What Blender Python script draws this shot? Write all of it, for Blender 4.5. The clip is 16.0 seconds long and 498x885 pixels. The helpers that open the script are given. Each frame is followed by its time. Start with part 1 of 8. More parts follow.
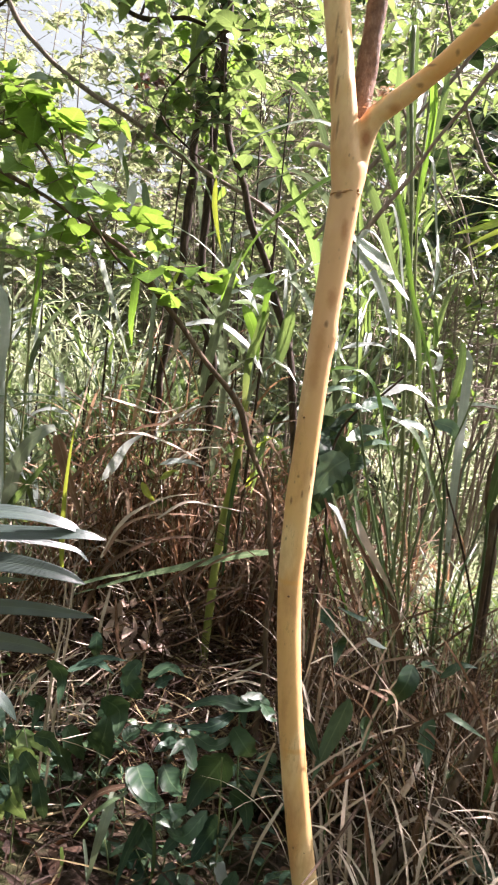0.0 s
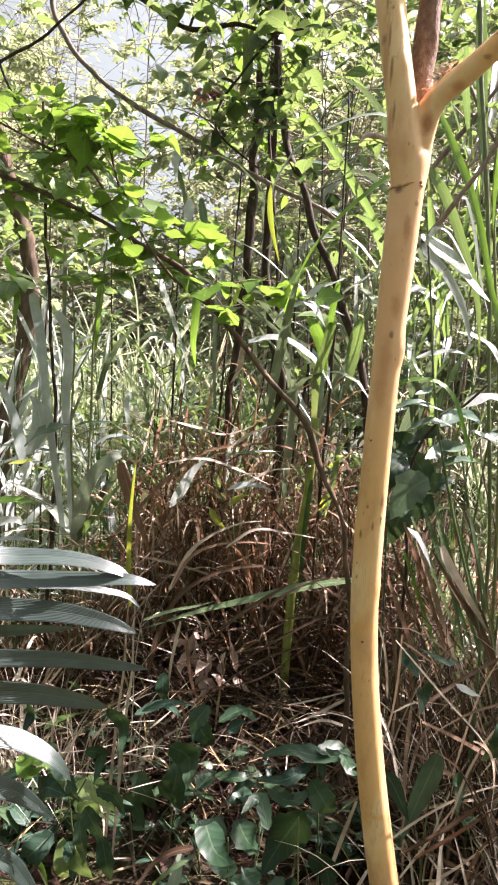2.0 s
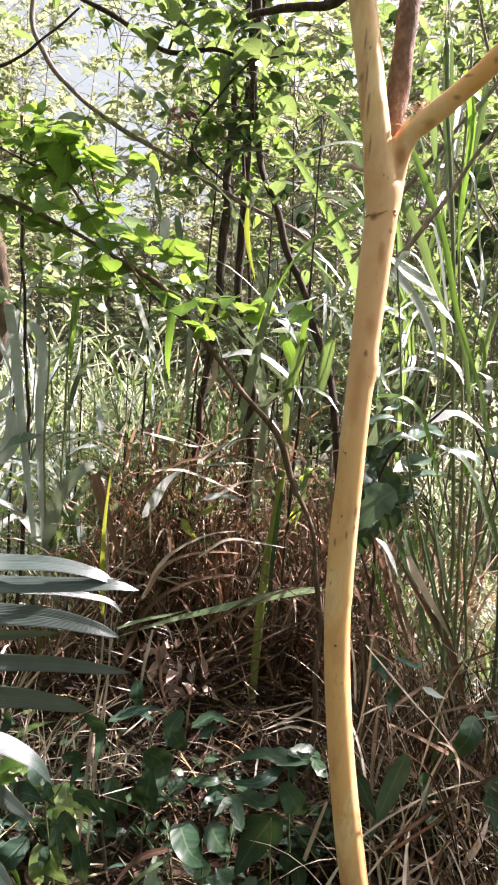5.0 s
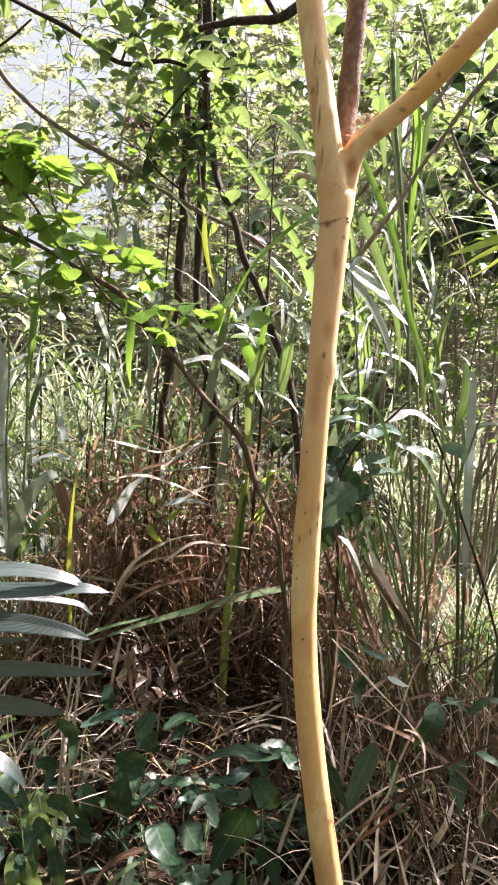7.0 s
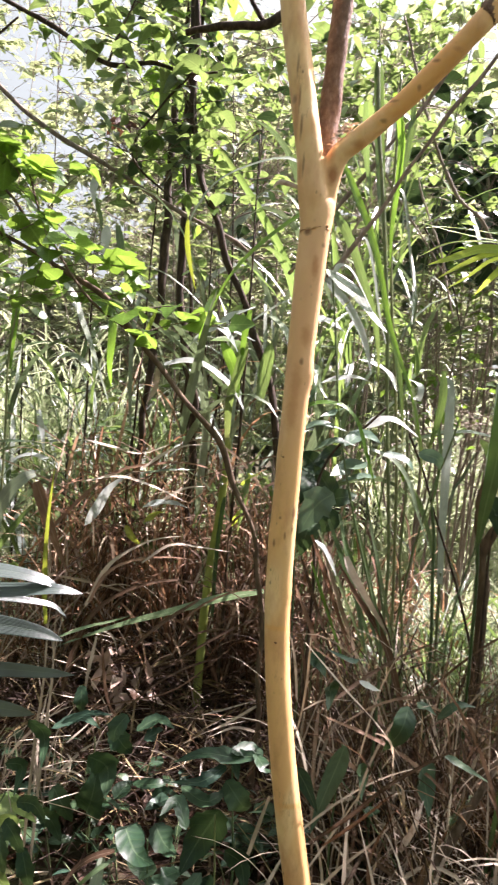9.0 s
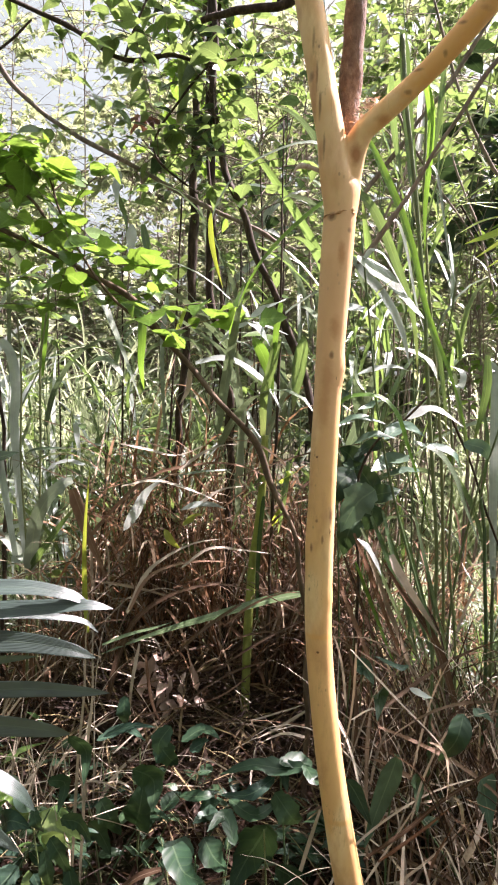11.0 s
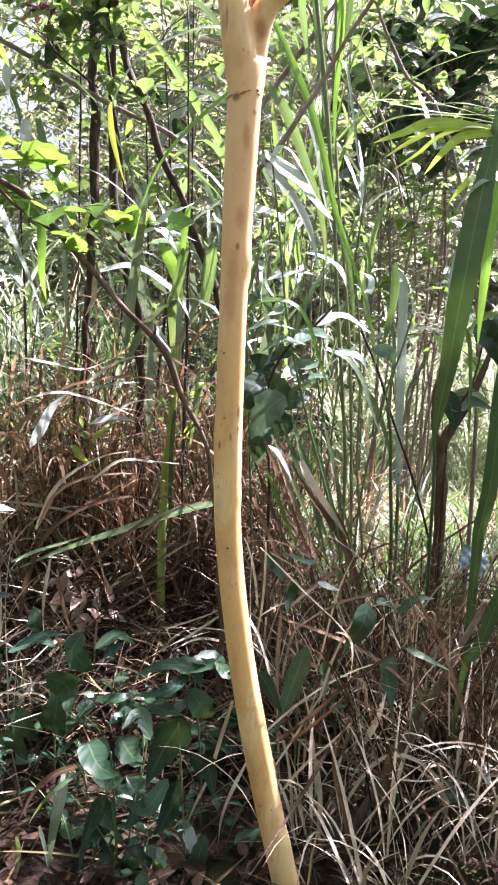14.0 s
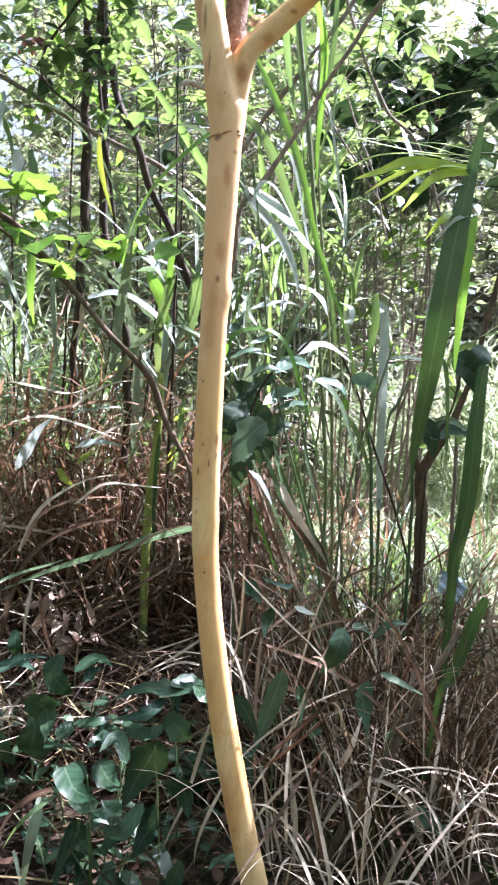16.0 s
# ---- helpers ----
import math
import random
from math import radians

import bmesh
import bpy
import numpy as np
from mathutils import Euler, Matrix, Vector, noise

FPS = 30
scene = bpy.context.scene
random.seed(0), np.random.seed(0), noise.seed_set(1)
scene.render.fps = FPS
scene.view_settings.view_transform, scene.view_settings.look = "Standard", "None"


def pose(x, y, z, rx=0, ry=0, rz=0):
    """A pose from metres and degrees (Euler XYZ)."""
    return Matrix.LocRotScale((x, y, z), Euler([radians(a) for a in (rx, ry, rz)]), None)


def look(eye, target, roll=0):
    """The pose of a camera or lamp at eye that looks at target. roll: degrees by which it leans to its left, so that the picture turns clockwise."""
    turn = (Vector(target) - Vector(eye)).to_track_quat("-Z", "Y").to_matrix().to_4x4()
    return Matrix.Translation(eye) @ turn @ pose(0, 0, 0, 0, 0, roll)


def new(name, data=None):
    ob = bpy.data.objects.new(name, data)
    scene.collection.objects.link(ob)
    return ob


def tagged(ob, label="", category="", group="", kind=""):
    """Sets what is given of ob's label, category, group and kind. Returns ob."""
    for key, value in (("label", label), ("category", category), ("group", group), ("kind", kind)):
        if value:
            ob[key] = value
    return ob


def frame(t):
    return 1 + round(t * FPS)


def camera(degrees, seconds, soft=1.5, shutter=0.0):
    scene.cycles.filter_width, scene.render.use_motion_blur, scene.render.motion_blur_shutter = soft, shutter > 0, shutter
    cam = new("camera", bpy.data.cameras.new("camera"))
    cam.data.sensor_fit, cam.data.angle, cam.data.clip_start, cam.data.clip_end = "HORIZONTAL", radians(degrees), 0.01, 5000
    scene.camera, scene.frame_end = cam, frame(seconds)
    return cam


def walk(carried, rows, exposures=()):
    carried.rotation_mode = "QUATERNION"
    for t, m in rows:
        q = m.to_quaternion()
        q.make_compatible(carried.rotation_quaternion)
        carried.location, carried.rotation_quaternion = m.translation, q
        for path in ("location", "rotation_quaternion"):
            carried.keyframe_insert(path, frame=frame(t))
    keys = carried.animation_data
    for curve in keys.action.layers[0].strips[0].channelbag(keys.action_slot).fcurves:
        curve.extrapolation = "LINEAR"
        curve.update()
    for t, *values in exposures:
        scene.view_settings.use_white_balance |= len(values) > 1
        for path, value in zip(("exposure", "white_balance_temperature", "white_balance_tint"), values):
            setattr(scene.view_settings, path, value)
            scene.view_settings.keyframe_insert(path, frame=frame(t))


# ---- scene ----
cam = camera(39.5, 16.0, 2.0, 0.4)
PATH = [
    (0, (0.208, 0.141, 1.458), (0.044, 2.131, 1.343), 7.2),
    (0.5, (0.215, 0.191, 1.467), (-0.03, 2.172, 1.355), 6.4),
    (1, (0.234, 0.25, 1.476), (-0.089, 2.219, 1.34), 5.3),
    (1.5, (0.247, 0.291, 1.477), (-0.132, 2.248, 1.32), 4.1),
    (2, (0.239, 0.291, 1.49), (-0.168, 2.246, 1.383), 4.4),
    (2.5, (0.225, 0.27, 1.489), (-0.162, 2.229, 1.372), 4.9),
    (3, (0.22, 0.254, 1.49), (-0.116, 2.223, 1.402), 4.7),
    (3.5, (0.217, 0.237, 1.492), (-0.089, 2.213, 1.436), 5.3),
    (3.7, (0.221, 0.239, 1.49), (-0.076, 2.215, 1.422), 5.5),
    (5.8, (0.213, 0.215, 1.483), (-0.093, 2.191, 1.442), 5.0),
    (6, (0.217, 0.212, 1.48), (-0.085, 2.188, 1.444), 4.9),
    (6.5, (0.217, 0.197, 1.479), (-0.043, 2.179, 1.438), 4.5),
    (7, (0.215, 0.187, 1.476), (0.02, 2.177, 1.444), 3.7),
    (7.5, (0.206, 0.174, 1.474), (0.029, 2.166, 1.44), 4.0),
    (8, (0.214, 0.166, 1.476), (0.141, 2.165, 1.447), 4.6),
    (8.5, (0.227, 0.154, 1.474), (0.181, 2.153, 1.432), 4.9),
    (9, (0.229, 0.179, 1.482), (0.082, 2.173, 1.459), 4.8),
    (9.2, (0.229, 0.194, 1.481), (0.045, 2.185, 1.441), 4.8),
    (11.3, (0.252, 0.256, 1.501), (-0.024, 2.236, 1.45), 2.0),
    (11.5, (0.248, 0.258, 1.491), (-0.001, 2.242, 1.439), 2.1),
    (12, (0.256, 0.27, 1.468), (0.124, 2.262, 1.34), 1.7),
    (12.5, (0.265, 0.274, 1.463), (0.288, 2.267, 1.286), 2.0),
    (13, (0.262, 0.279, 1.444), (0.264, 2.267, 1.225), 1.6),
    (13.5, (0.271, 0.28, 1.431), (0.274, 2.264, 1.185), 1.5),
    (14, (0.269, 0.275, 1.431), (0.242, 2.26, 1.19), 1.7),
    (14.5, (0.269, 0.273, 1.437), (0.239, 2.26, 1.212), 2.5),
    (15, (0.269, 0.27, 1.438), (0.238, 2.258, 1.222), 2.5),
    (15.5, (0.271, 0.263, 1.443), (0.23, 2.253, 1.25), 3.3),
    (16, (0.295, 0.241, 1.442), (0.293, 2.234, 1.269), 2.4),
]
walk(cam, [(t, look(eye, target, roll)) for t, eye, target, roll in PATH], [(0, 2.54, 6230, 33), (2.5, 2.51, 6230, 33), (6, 2.47, 6230, 33), (8.5, 2.54, 6230, 33), (11.5, 2.50, 6230, 33), (12, 2.54, 6150, 33), (12.5, 2.67, 6030, 34), (13.5, 2.82, 5820, 33), (14.5, 2.89, 5610, 32), (16, 2.82, 5370, 28)])

# ---- light ----
SUN_AZIMUTH, SUN_HEIGHT = 52.0, 56.0  # degrees clockwise from +y, and above the horizon
to_sun = Vector((math.sin(radians(SUN_AZIMUTH)) * math.cos(radians(SUN_HEIGHT)),
                 math.cos(radians(SUN_AZIMUTH)) * math.cos(radians(SUN_HEIGHT)), math.sin(radians(SUN_HEIGHT))))
world = bpy.data.worlds.new("sky")
scene.world = world
world.use_nodes = True
sky = world.node_tree.nodes.new("ShaderNodeTexSky")
sky.sky_type, sky.sun_disc = "NISHITA", False
sky.sun_elevation, sky.sun_rotation = radians(SUN_HEIGHT), radians(SUN_AZIMUTH)
sky.air_density, sky.dust_density, sky.ozone_density = 1.0, 8.0, 1.0
backdrop = world.node_tree.nodes["Background"]
backdrop.inputs["Strength"].default_value = 0.041
haze = world.node_tree.nodes.new("ShaderNodeHueSaturation")
haze.inputs["Saturation"].default_value = 0.22  # thin white cloud
world.node_tree.links.new(sky.outputs["Color"], haze.inputs["Color"])
warm = world.node_tree.nodes.new("ShaderNodeMix")  # the haze is faintly yellow
warm.data_type, warm.blend_type = "RGBA", "MULTIPLY"
warm.inputs[0].default_value, warm.inputs[7].default_value = 1.0, (1.0, 1.14, 0.98, 1)
world.node_tree.links.new(haze.outputs["Color"], warm.inputs[6])
world.node_tree.links.new(warm.outputs[2], backdrop.inputs["Color"])
sun_data = bpy.data.lights.new("sun", "SUN")
sun_data.energy, sun_data.angle, sun_data.color = 4.7, radians(0.55), (1.0, 0.91, 0.83)
sun = new("sun", sun_data)
sun.matrix_world = look(to_sun * 30, (0, 0, 0))


# ---- materials ----
def shader(name):
    m = bpy.data.materials.new(name)
    m.use_nodes = True
    m.node_tree.nodes.clear()
    return m, m.node_tree.nodes, m.node_tree.links


def ramp(nodes, stops):
    r = nodes.new("ShaderNodeValToRGB")
    e = r.color_ramp.elements
    while len(e) < len(stops):
        e.new(0.5)
    for k, (at, c) in zip(e, stops):
        k.position, k.color = at, (*c, 1)
    return r


def mixed(nodes, links, kind, fac, a, b):
    n = nodes.new("ShaderNodeMix")
    n.data_type, n.blend_type = "RGBA", kind
    for socket, v in ((n.inputs[0], fac), (n.inputs[6], a), (n.inputs[7], b)):
        if isinstance(v, (int, float)):
            socket.default_value = v
        elif isinstance(v, tuple):
            socket.default_value = (*v, 1)
        else:
            links.new(v, socket)
    return n.outputs[2]


def math_node(nodes, links, op, a, b=0.0):
    n = nodes.new("ShaderNodeMath")
    n.operation = op
    for socket, v in ((n.inputs[0], a), (n.inputs[1], b)):
        if isinstance(v, (int, float)):
            socket.default_value = v
        else:
            links.new(v, socket)
    return n.outputs[0]


def noise_node(nodes, links, scale, vector=None, detail=3.0, rough=0.55):
    n = nodes.new("ShaderNodeTexNoise")
    n.inputs["Scale"].default_value, n.inputs["Detail"].default_value, n.inputs["Roughness"].default_value = scale, detail, rough
    if vector is not None:
        links.new(vector, n.inputs["Vector"])
    return n


def stretched(nodes, links, source, scale):
    n = nodes.new("ShaderNodeMapping")
    n.inputs["Scale"].default_value = scale
    links.new(source, n.inputs["Vector"])
    return n.outputs["Vector"]


def leaf_material(name, tones, glow, rough=0.42, through_light=0.4, rib=0.35, veins=0.0, mottle=0.25, tip=None, gloss=0.5, coat=0.0):
    """Leaf or blade: tones picked leaf by leaf, a paler midrib, fine lengthwise or side veins, specks, light that comes through."""
    m, nodes, links = shader(name)
    out = nodes.new("ShaderNodeOutputMaterial")
    geo, uv, co = nodes.new("ShaderNodeNewGeometry"), nodes.new("ShaderNodeUVMap"), nodes.new("ShaderNodeTexCoord")
    uv.uv_map = "leaf"
    split = nodes.new("ShaderNodeSeparateXYZ")
    links.new(uv.outputs["UV"], split.inputs[0])
    tone = ramp(nodes, [(k / max(1, len(tones) - 1), c) for k, c in enumerate(tones)])
    info = nodes.new("ShaderNodeObjectInfo")
    pick = math_node(nodes, links, "FRACT", math_node(nodes, links, "ADD", geo.outputs["Random Per Island"], info.outputs["Random"]))
    links.new(pick, tone.inputs[0])
    colour = tone.outputs["Color"]
    blot = noise_node(nodes, links, 22, co.outputs["Object"], 4)
    spread = nodes.new("ShaderNodeMapRange")
    for k, v in enumerate((0.3, 0.7, 1 - mottle, 1 + mottle)):
        spread.inputs[k + 1].default_value = v
    links.new(blot.outputs["Fac"], spread.inputs[0])
    hsv = nodes.new("ShaderNodeHueSaturation")
    links.new(spread.outputs[0], hsv.inputs["Value"])
    links.new(colour, hsv.inputs["Color"])
    colour = hsv.outputs["Color"]
    if tip:
        end = nodes.new("ShaderNodeMapRange")
        for k, v in enumerate((0.72, 1.0, 0.0, 0.85)):
            end.inputs[k + 1].default_value = v
        links.new(split.outputs["Y"], end.inputs[0])
        colour = mixed(nodes, links, "MIX", end.outputs[0], colour, tip)
    side = math_node(nodes, links, "ABSOLUTE", math_node(nodes, links, "SUBTRACT", split.outputs["X"], 0.5))
    if rib:
        line = math_node(nodes, links, "LESS_THAN", side, 0.03)
        pale = tuple(min(1.0, 0.5 * c + 0.5 * g + 0.06) for c, g in zip(tones[len(tones) // 2], glow))
        colour = mixed(nodes, links, "MIX", math_node(nodes, links, "MULTIPLY", line, rib), colour, pale)
    # fine relief: lengthwise nerves for blades, slanting side veins for leaves
    wave = math_node(nodes, links, "SINE", math_node(nodes, links, "MULTIPLY", side, 90.0) if not veins else
                     math_node(nodes, links, "MULTIPLY", math_node(nodes, links, "SUBTRACT", split.outputs["Y"], math_node(nodes, links, "MULTIPLY", side, 0.35)), veins))
    if veins:
        vein = math_node(nodes, links, "GREATER_THAN", wave, 0.93)
        colour = mixed(nodes, links, "MIX", math_node(nodes, links, "MULTIPLY", vein, 0.10), colour, glow)
    bump = nodes.new("ShaderNodeBump")
    bump.inputs["Strength"].default_value, bump.inputs["Distance"].default_value = 0.12 if veins else 0.25, 0.0015
    links.new(wave, bump.inputs["Height"])
    face = nodes.new("ShaderNodeBsdfPrincipled")
    face.inputs["Roughness"].default_value = rough
    face.inputs["Specular IOR Level"].default_value = gloss
    face.inputs["Coat Weight"].default_value, face.inputs["Coat Roughness"].default_value = coat, 0.3
    links.new(colour, face.inputs["Base Color"])
    links.new(bump.outputs[0], face.inputs["Normal"])
    lit = nodes.new("ShaderNodeBsdfTranslucent")
    links.new(mixed(nodes, links, "MIX", 0.55, colour, glow), lit.inputs["Color"])
    both = nodes.new("ShaderNodeMixShader")
    both.inputs[0].default_value = through_light
    links.new(face.outputs[0], both.inputs[1])
    links.new(lit.outputs[0], both.inputs[2])
    links.new(both.outputs[0], out.inputs["Surface"])
    return m


def bark_material(name, tones, stretch=(1, 1, 0.12), scale=30.0, rough=0.75, relief=0.6, marks=None, mark_size=16.0, patch=None, depth=0.004):
    m, nodes, links = shader(name)
    out = nodes.new("ShaderNodeOutputMaterial")
    co = nodes.new("ShaderNodeTexCoord").outputs["Object"]
    grain = noise_node(nodes, links, scale, stretched(nodes, links, co, stretch), 6, 0.6)
    tone = ramp(nodes, [(0.25 + 0.5 * k / max(1, len(tones) - 1), c) for k, c in enumerate(tones)])
    links.new(grain.outputs["Fac"], tone.inputs[0])
    colour = tone.outputs["Color"]
    if patch:
        area = noise_node(nodes, links, 5.5, stretched(nodes, links, co, (1.6, 1.6, 0.7)), 3)
        mask = ramp(nodes, [(0.50, (0, 0, 0)), (0.64, (0.75, 0.75, 0.75))])
        links.new(area.outputs["Fac"], mask.inputs[0])
        colour = mixed(nodes, links, "MIX", mask.outputs["Color"], colour, patch)
    if patch:
        streak = noise_node(nodes, links, 16, stretched(nodes, links, co, (2.2, 2.2, 0.16)), 4)
        lines = ramp(nodes, [(0.50, (0, 0, 0)), (0.60, (0.42, 0.42, 0.42)), (0.68, (0, 0, 0))])
        links.new(streak.outputs["Fac"], lines.inputs[0])
        colour = mixed(nodes, links, "MIX", lines.outputs["Color"], colour, tuple(0.62 * c for c in patch))
    if marks:
        cell = nodes.new("ShaderNodeTexVoronoi")
        cell.inputs["Scale"].default_value = mark_size
        links.new(stretched(nodes, links, co, (1.0, 1.0, 0.45)), cell.inputs["Vector"])
        dots = ramp(nodes, [(0.06, (0.9, 0.9, 0.9)), (0.13, (0, 0, 0))])
        links.new(cell.outputs["Distance"], dots.inputs[0])
        wide = noise_node(nodes, links, 9.0, co, 2)
        few = ramp(nodes, [(0.5, (0, 0, 0)), (0.6, (1, 1, 1))])
        links.new(wide.outputs["Fac"], few.inputs[0])
        colour = mixed(nodes, links, "MIX", mixed(nodes, links, "MULTIPLY", 1.0, dots.outputs["Color"], few.outputs["Color"]), colour, marks)
    fine = noise_node(nodes, links, scale * 4, stretched(nodes, links, co, (1, 1, 0.4)), 4)
    both = math_node(nodes, links, "ADD", grain.outputs["Fac"], math_node(nodes, links, "MULTIPLY", fine.outputs["Fac"], 0.5))
    bump = nodes.new("ShaderNodeBump")
    bump.inputs["Strength"].default_value, bump.inputs["Distance"].default_value = relief, depth
    links.new(both, bump.inputs["Height"])
    face = nodes.new("ShaderNodeBsdfPrincipled")
    face.inputs["Roughness"].default_value = rough
    face.inputs["Specular IOR Level"].default_value = 0.3
    links.new(colour, face.inputs["Base Color"])
    links.new(bump.outputs[0], face.inputs["Normal"])
    links.new(face.outputs[0], out.inputs["Surface"])
    return m


def smooth_bark_material(name, pale, warm, smudge, much=0.6, blots=(), origin=(0, 0, 0)):
    """Smooth young bark: soft warm areas over a pale ground, ragged reddish smudges, thin cracks and tiny dark specks.

    blots: (centre, half sizes, colour, strength) of single soft-edged stains, in the tree's own places."""
    m, nodes, links = shader(name)
    out = nodes.new("ShaderNodeOutputMaterial")
    co = nodes.new("ShaderNodeTexCoord").outputs["Object"]
    broad = noise_node(nodes, links, 9, stretched(nodes, links, co, (1.3, 1.3, 0.5)), 3, 0.5)
    area = ramp(nodes, [(0.43, (0, 0, 0)), (0.57, (1, 1, 1))])
    links.new(broad.outputs["Fac"], area.inputs[0])
    colour = mixed(nodes, links, "MIX", area.outputs["Color"], pale, warm)
    ragged = noise_node(nodes, links, 17, stretched(nodes, links, co, (1.2, 1.2, 0.45)), 7, 0.66)
    spots = ramp(nodes, [(0.475, (0, 0, 0)), (0.66, (much, much, much)), (0.8, (much, much, much))])
    links.new(ragged.outputs["Fac"], spots.inputs[0])
    colour = mixed(nodes, links, "MIX", spots.outputs["Color"], colour, smudge)
    thin = noise_node(nodes, links, 34, stretched(nodes, links, co, (1.6, 1.6, 0.22)), 5, 0.6)
    cracks = ramp(nodes, [(0.485, (0, 0, 0)), (0.5, (0.35, 0.35, 0.35)), (0.515, (0, 0, 0))])
    links.new(thin.outputs["Fac"], cracks.inputs[0])
    rare = ramp(nodes, [(0.5, (0, 0, 0)), (0.62, (1, 1, 1))])
    links.new(noise_node(nodes, links, 12, co, 2).outputs["Fac"], rare.inputs[0])
    colour = mixed(nodes, links, "MIX", mixed(nodes, links, "MULTIPLY", 1.0, cracks.outputs["Color"], rare.outputs["Color"]), colour, tuple(0.5 * c for c in smudge))
    cell = nodes.new("ShaderNodeTexVoronoi")
    cell.inputs["Scale"].default_value = 48
    links.new(stretched(nodes, links, co, (1.0, 1.0, 0.6)), cell.inputs["Vector"])
    dots = ramp(nodes, [(0.07, (0.8, 0.8, 0.8)), (0.14, (0, 0, 0))])
    links.new(cell.outputs["Distance"], dots.inputs[0])
    colour = mixed(nodes, links, "MIX", mixed(nodes, links, "MULTIPLY", 1.0, dots.outputs["Color"], rare.outputs["Color"]), colour, (0.20, 0.10, 0.05))
    fray = nodes.new("ShaderNodeVectorMath")
    fray.operation = "MULTIPLY_ADD"
    fray.inputs[1].default_value, fray.inputs[2].default_value = (0.8, 0.8, 0.8), (-0.4, -0.4, -0.4)
    links.new(noise_node(nodes, links, 70, co, 4, 0.65).outputs["Color"], fray.inputs[0])
    for centre, size, tint, strength in blots:
        shift = nodes.new("ShaderNodeVectorMath")
        shift.operation = "SUBTRACT"
        shift.inputs[1].default_value = [c - o for c, o in zip(centre, origin)]
        links.new(co, shift.inputs[0])
        spread = nodes.new("ShaderNodeVectorMath")
        spread.operation = "MULTIPLY_ADD"
        spread.inputs[1].default_value = [1 / v for v in size]
        links.new(shift.outputs[0], spread.inputs[0])
        links.new(fray.outputs[0], spread.inputs[2])
        far = nodes.new("ShaderNodeVectorMath")
        far.operation = "LENGTH"
        links.new(spread.outputs[0], far.inputs[0])
        edge = ramp(nodes, [(0.35, (strength,) * 3), (1.0, (0, 0, 0))])
        links.new(far.outputs["Value"], edge.inputs[0])
        colour = mixed(nodes, links, "MIX", edge.outputs["Color"], colour, tint)
    fine = noise_node(nodes, links, 120, stretched(nodes, links, co, (1, 1, 0.6)), 4)
    bump = nodes.new("ShaderNodeBump")
    bump.inputs["Strength"].default_value, bump.inputs["Distance"].default_value = 0.35, 0.002
    links.new(math_node(nodes, links, "ADD", ragged.outputs["Fac"], math_node(nodes, links, "MULTIPLY", fine.outputs["Fac"], 0.35)), bump.inputs["Height"])
    face = nodes.new("ShaderNodeBsdfPrincipled")
    face.inputs["Roughness"].default_value, face.inputs["Specular IOR Level"].default_value = 0.5, 0.35
    links.new(colour, face.inputs["Base Color"])
    links.new(bump.outputs[0], face.inputs["Normal"])
    links.new(face.outputs[0], out.inputs["Surface"])
    return m


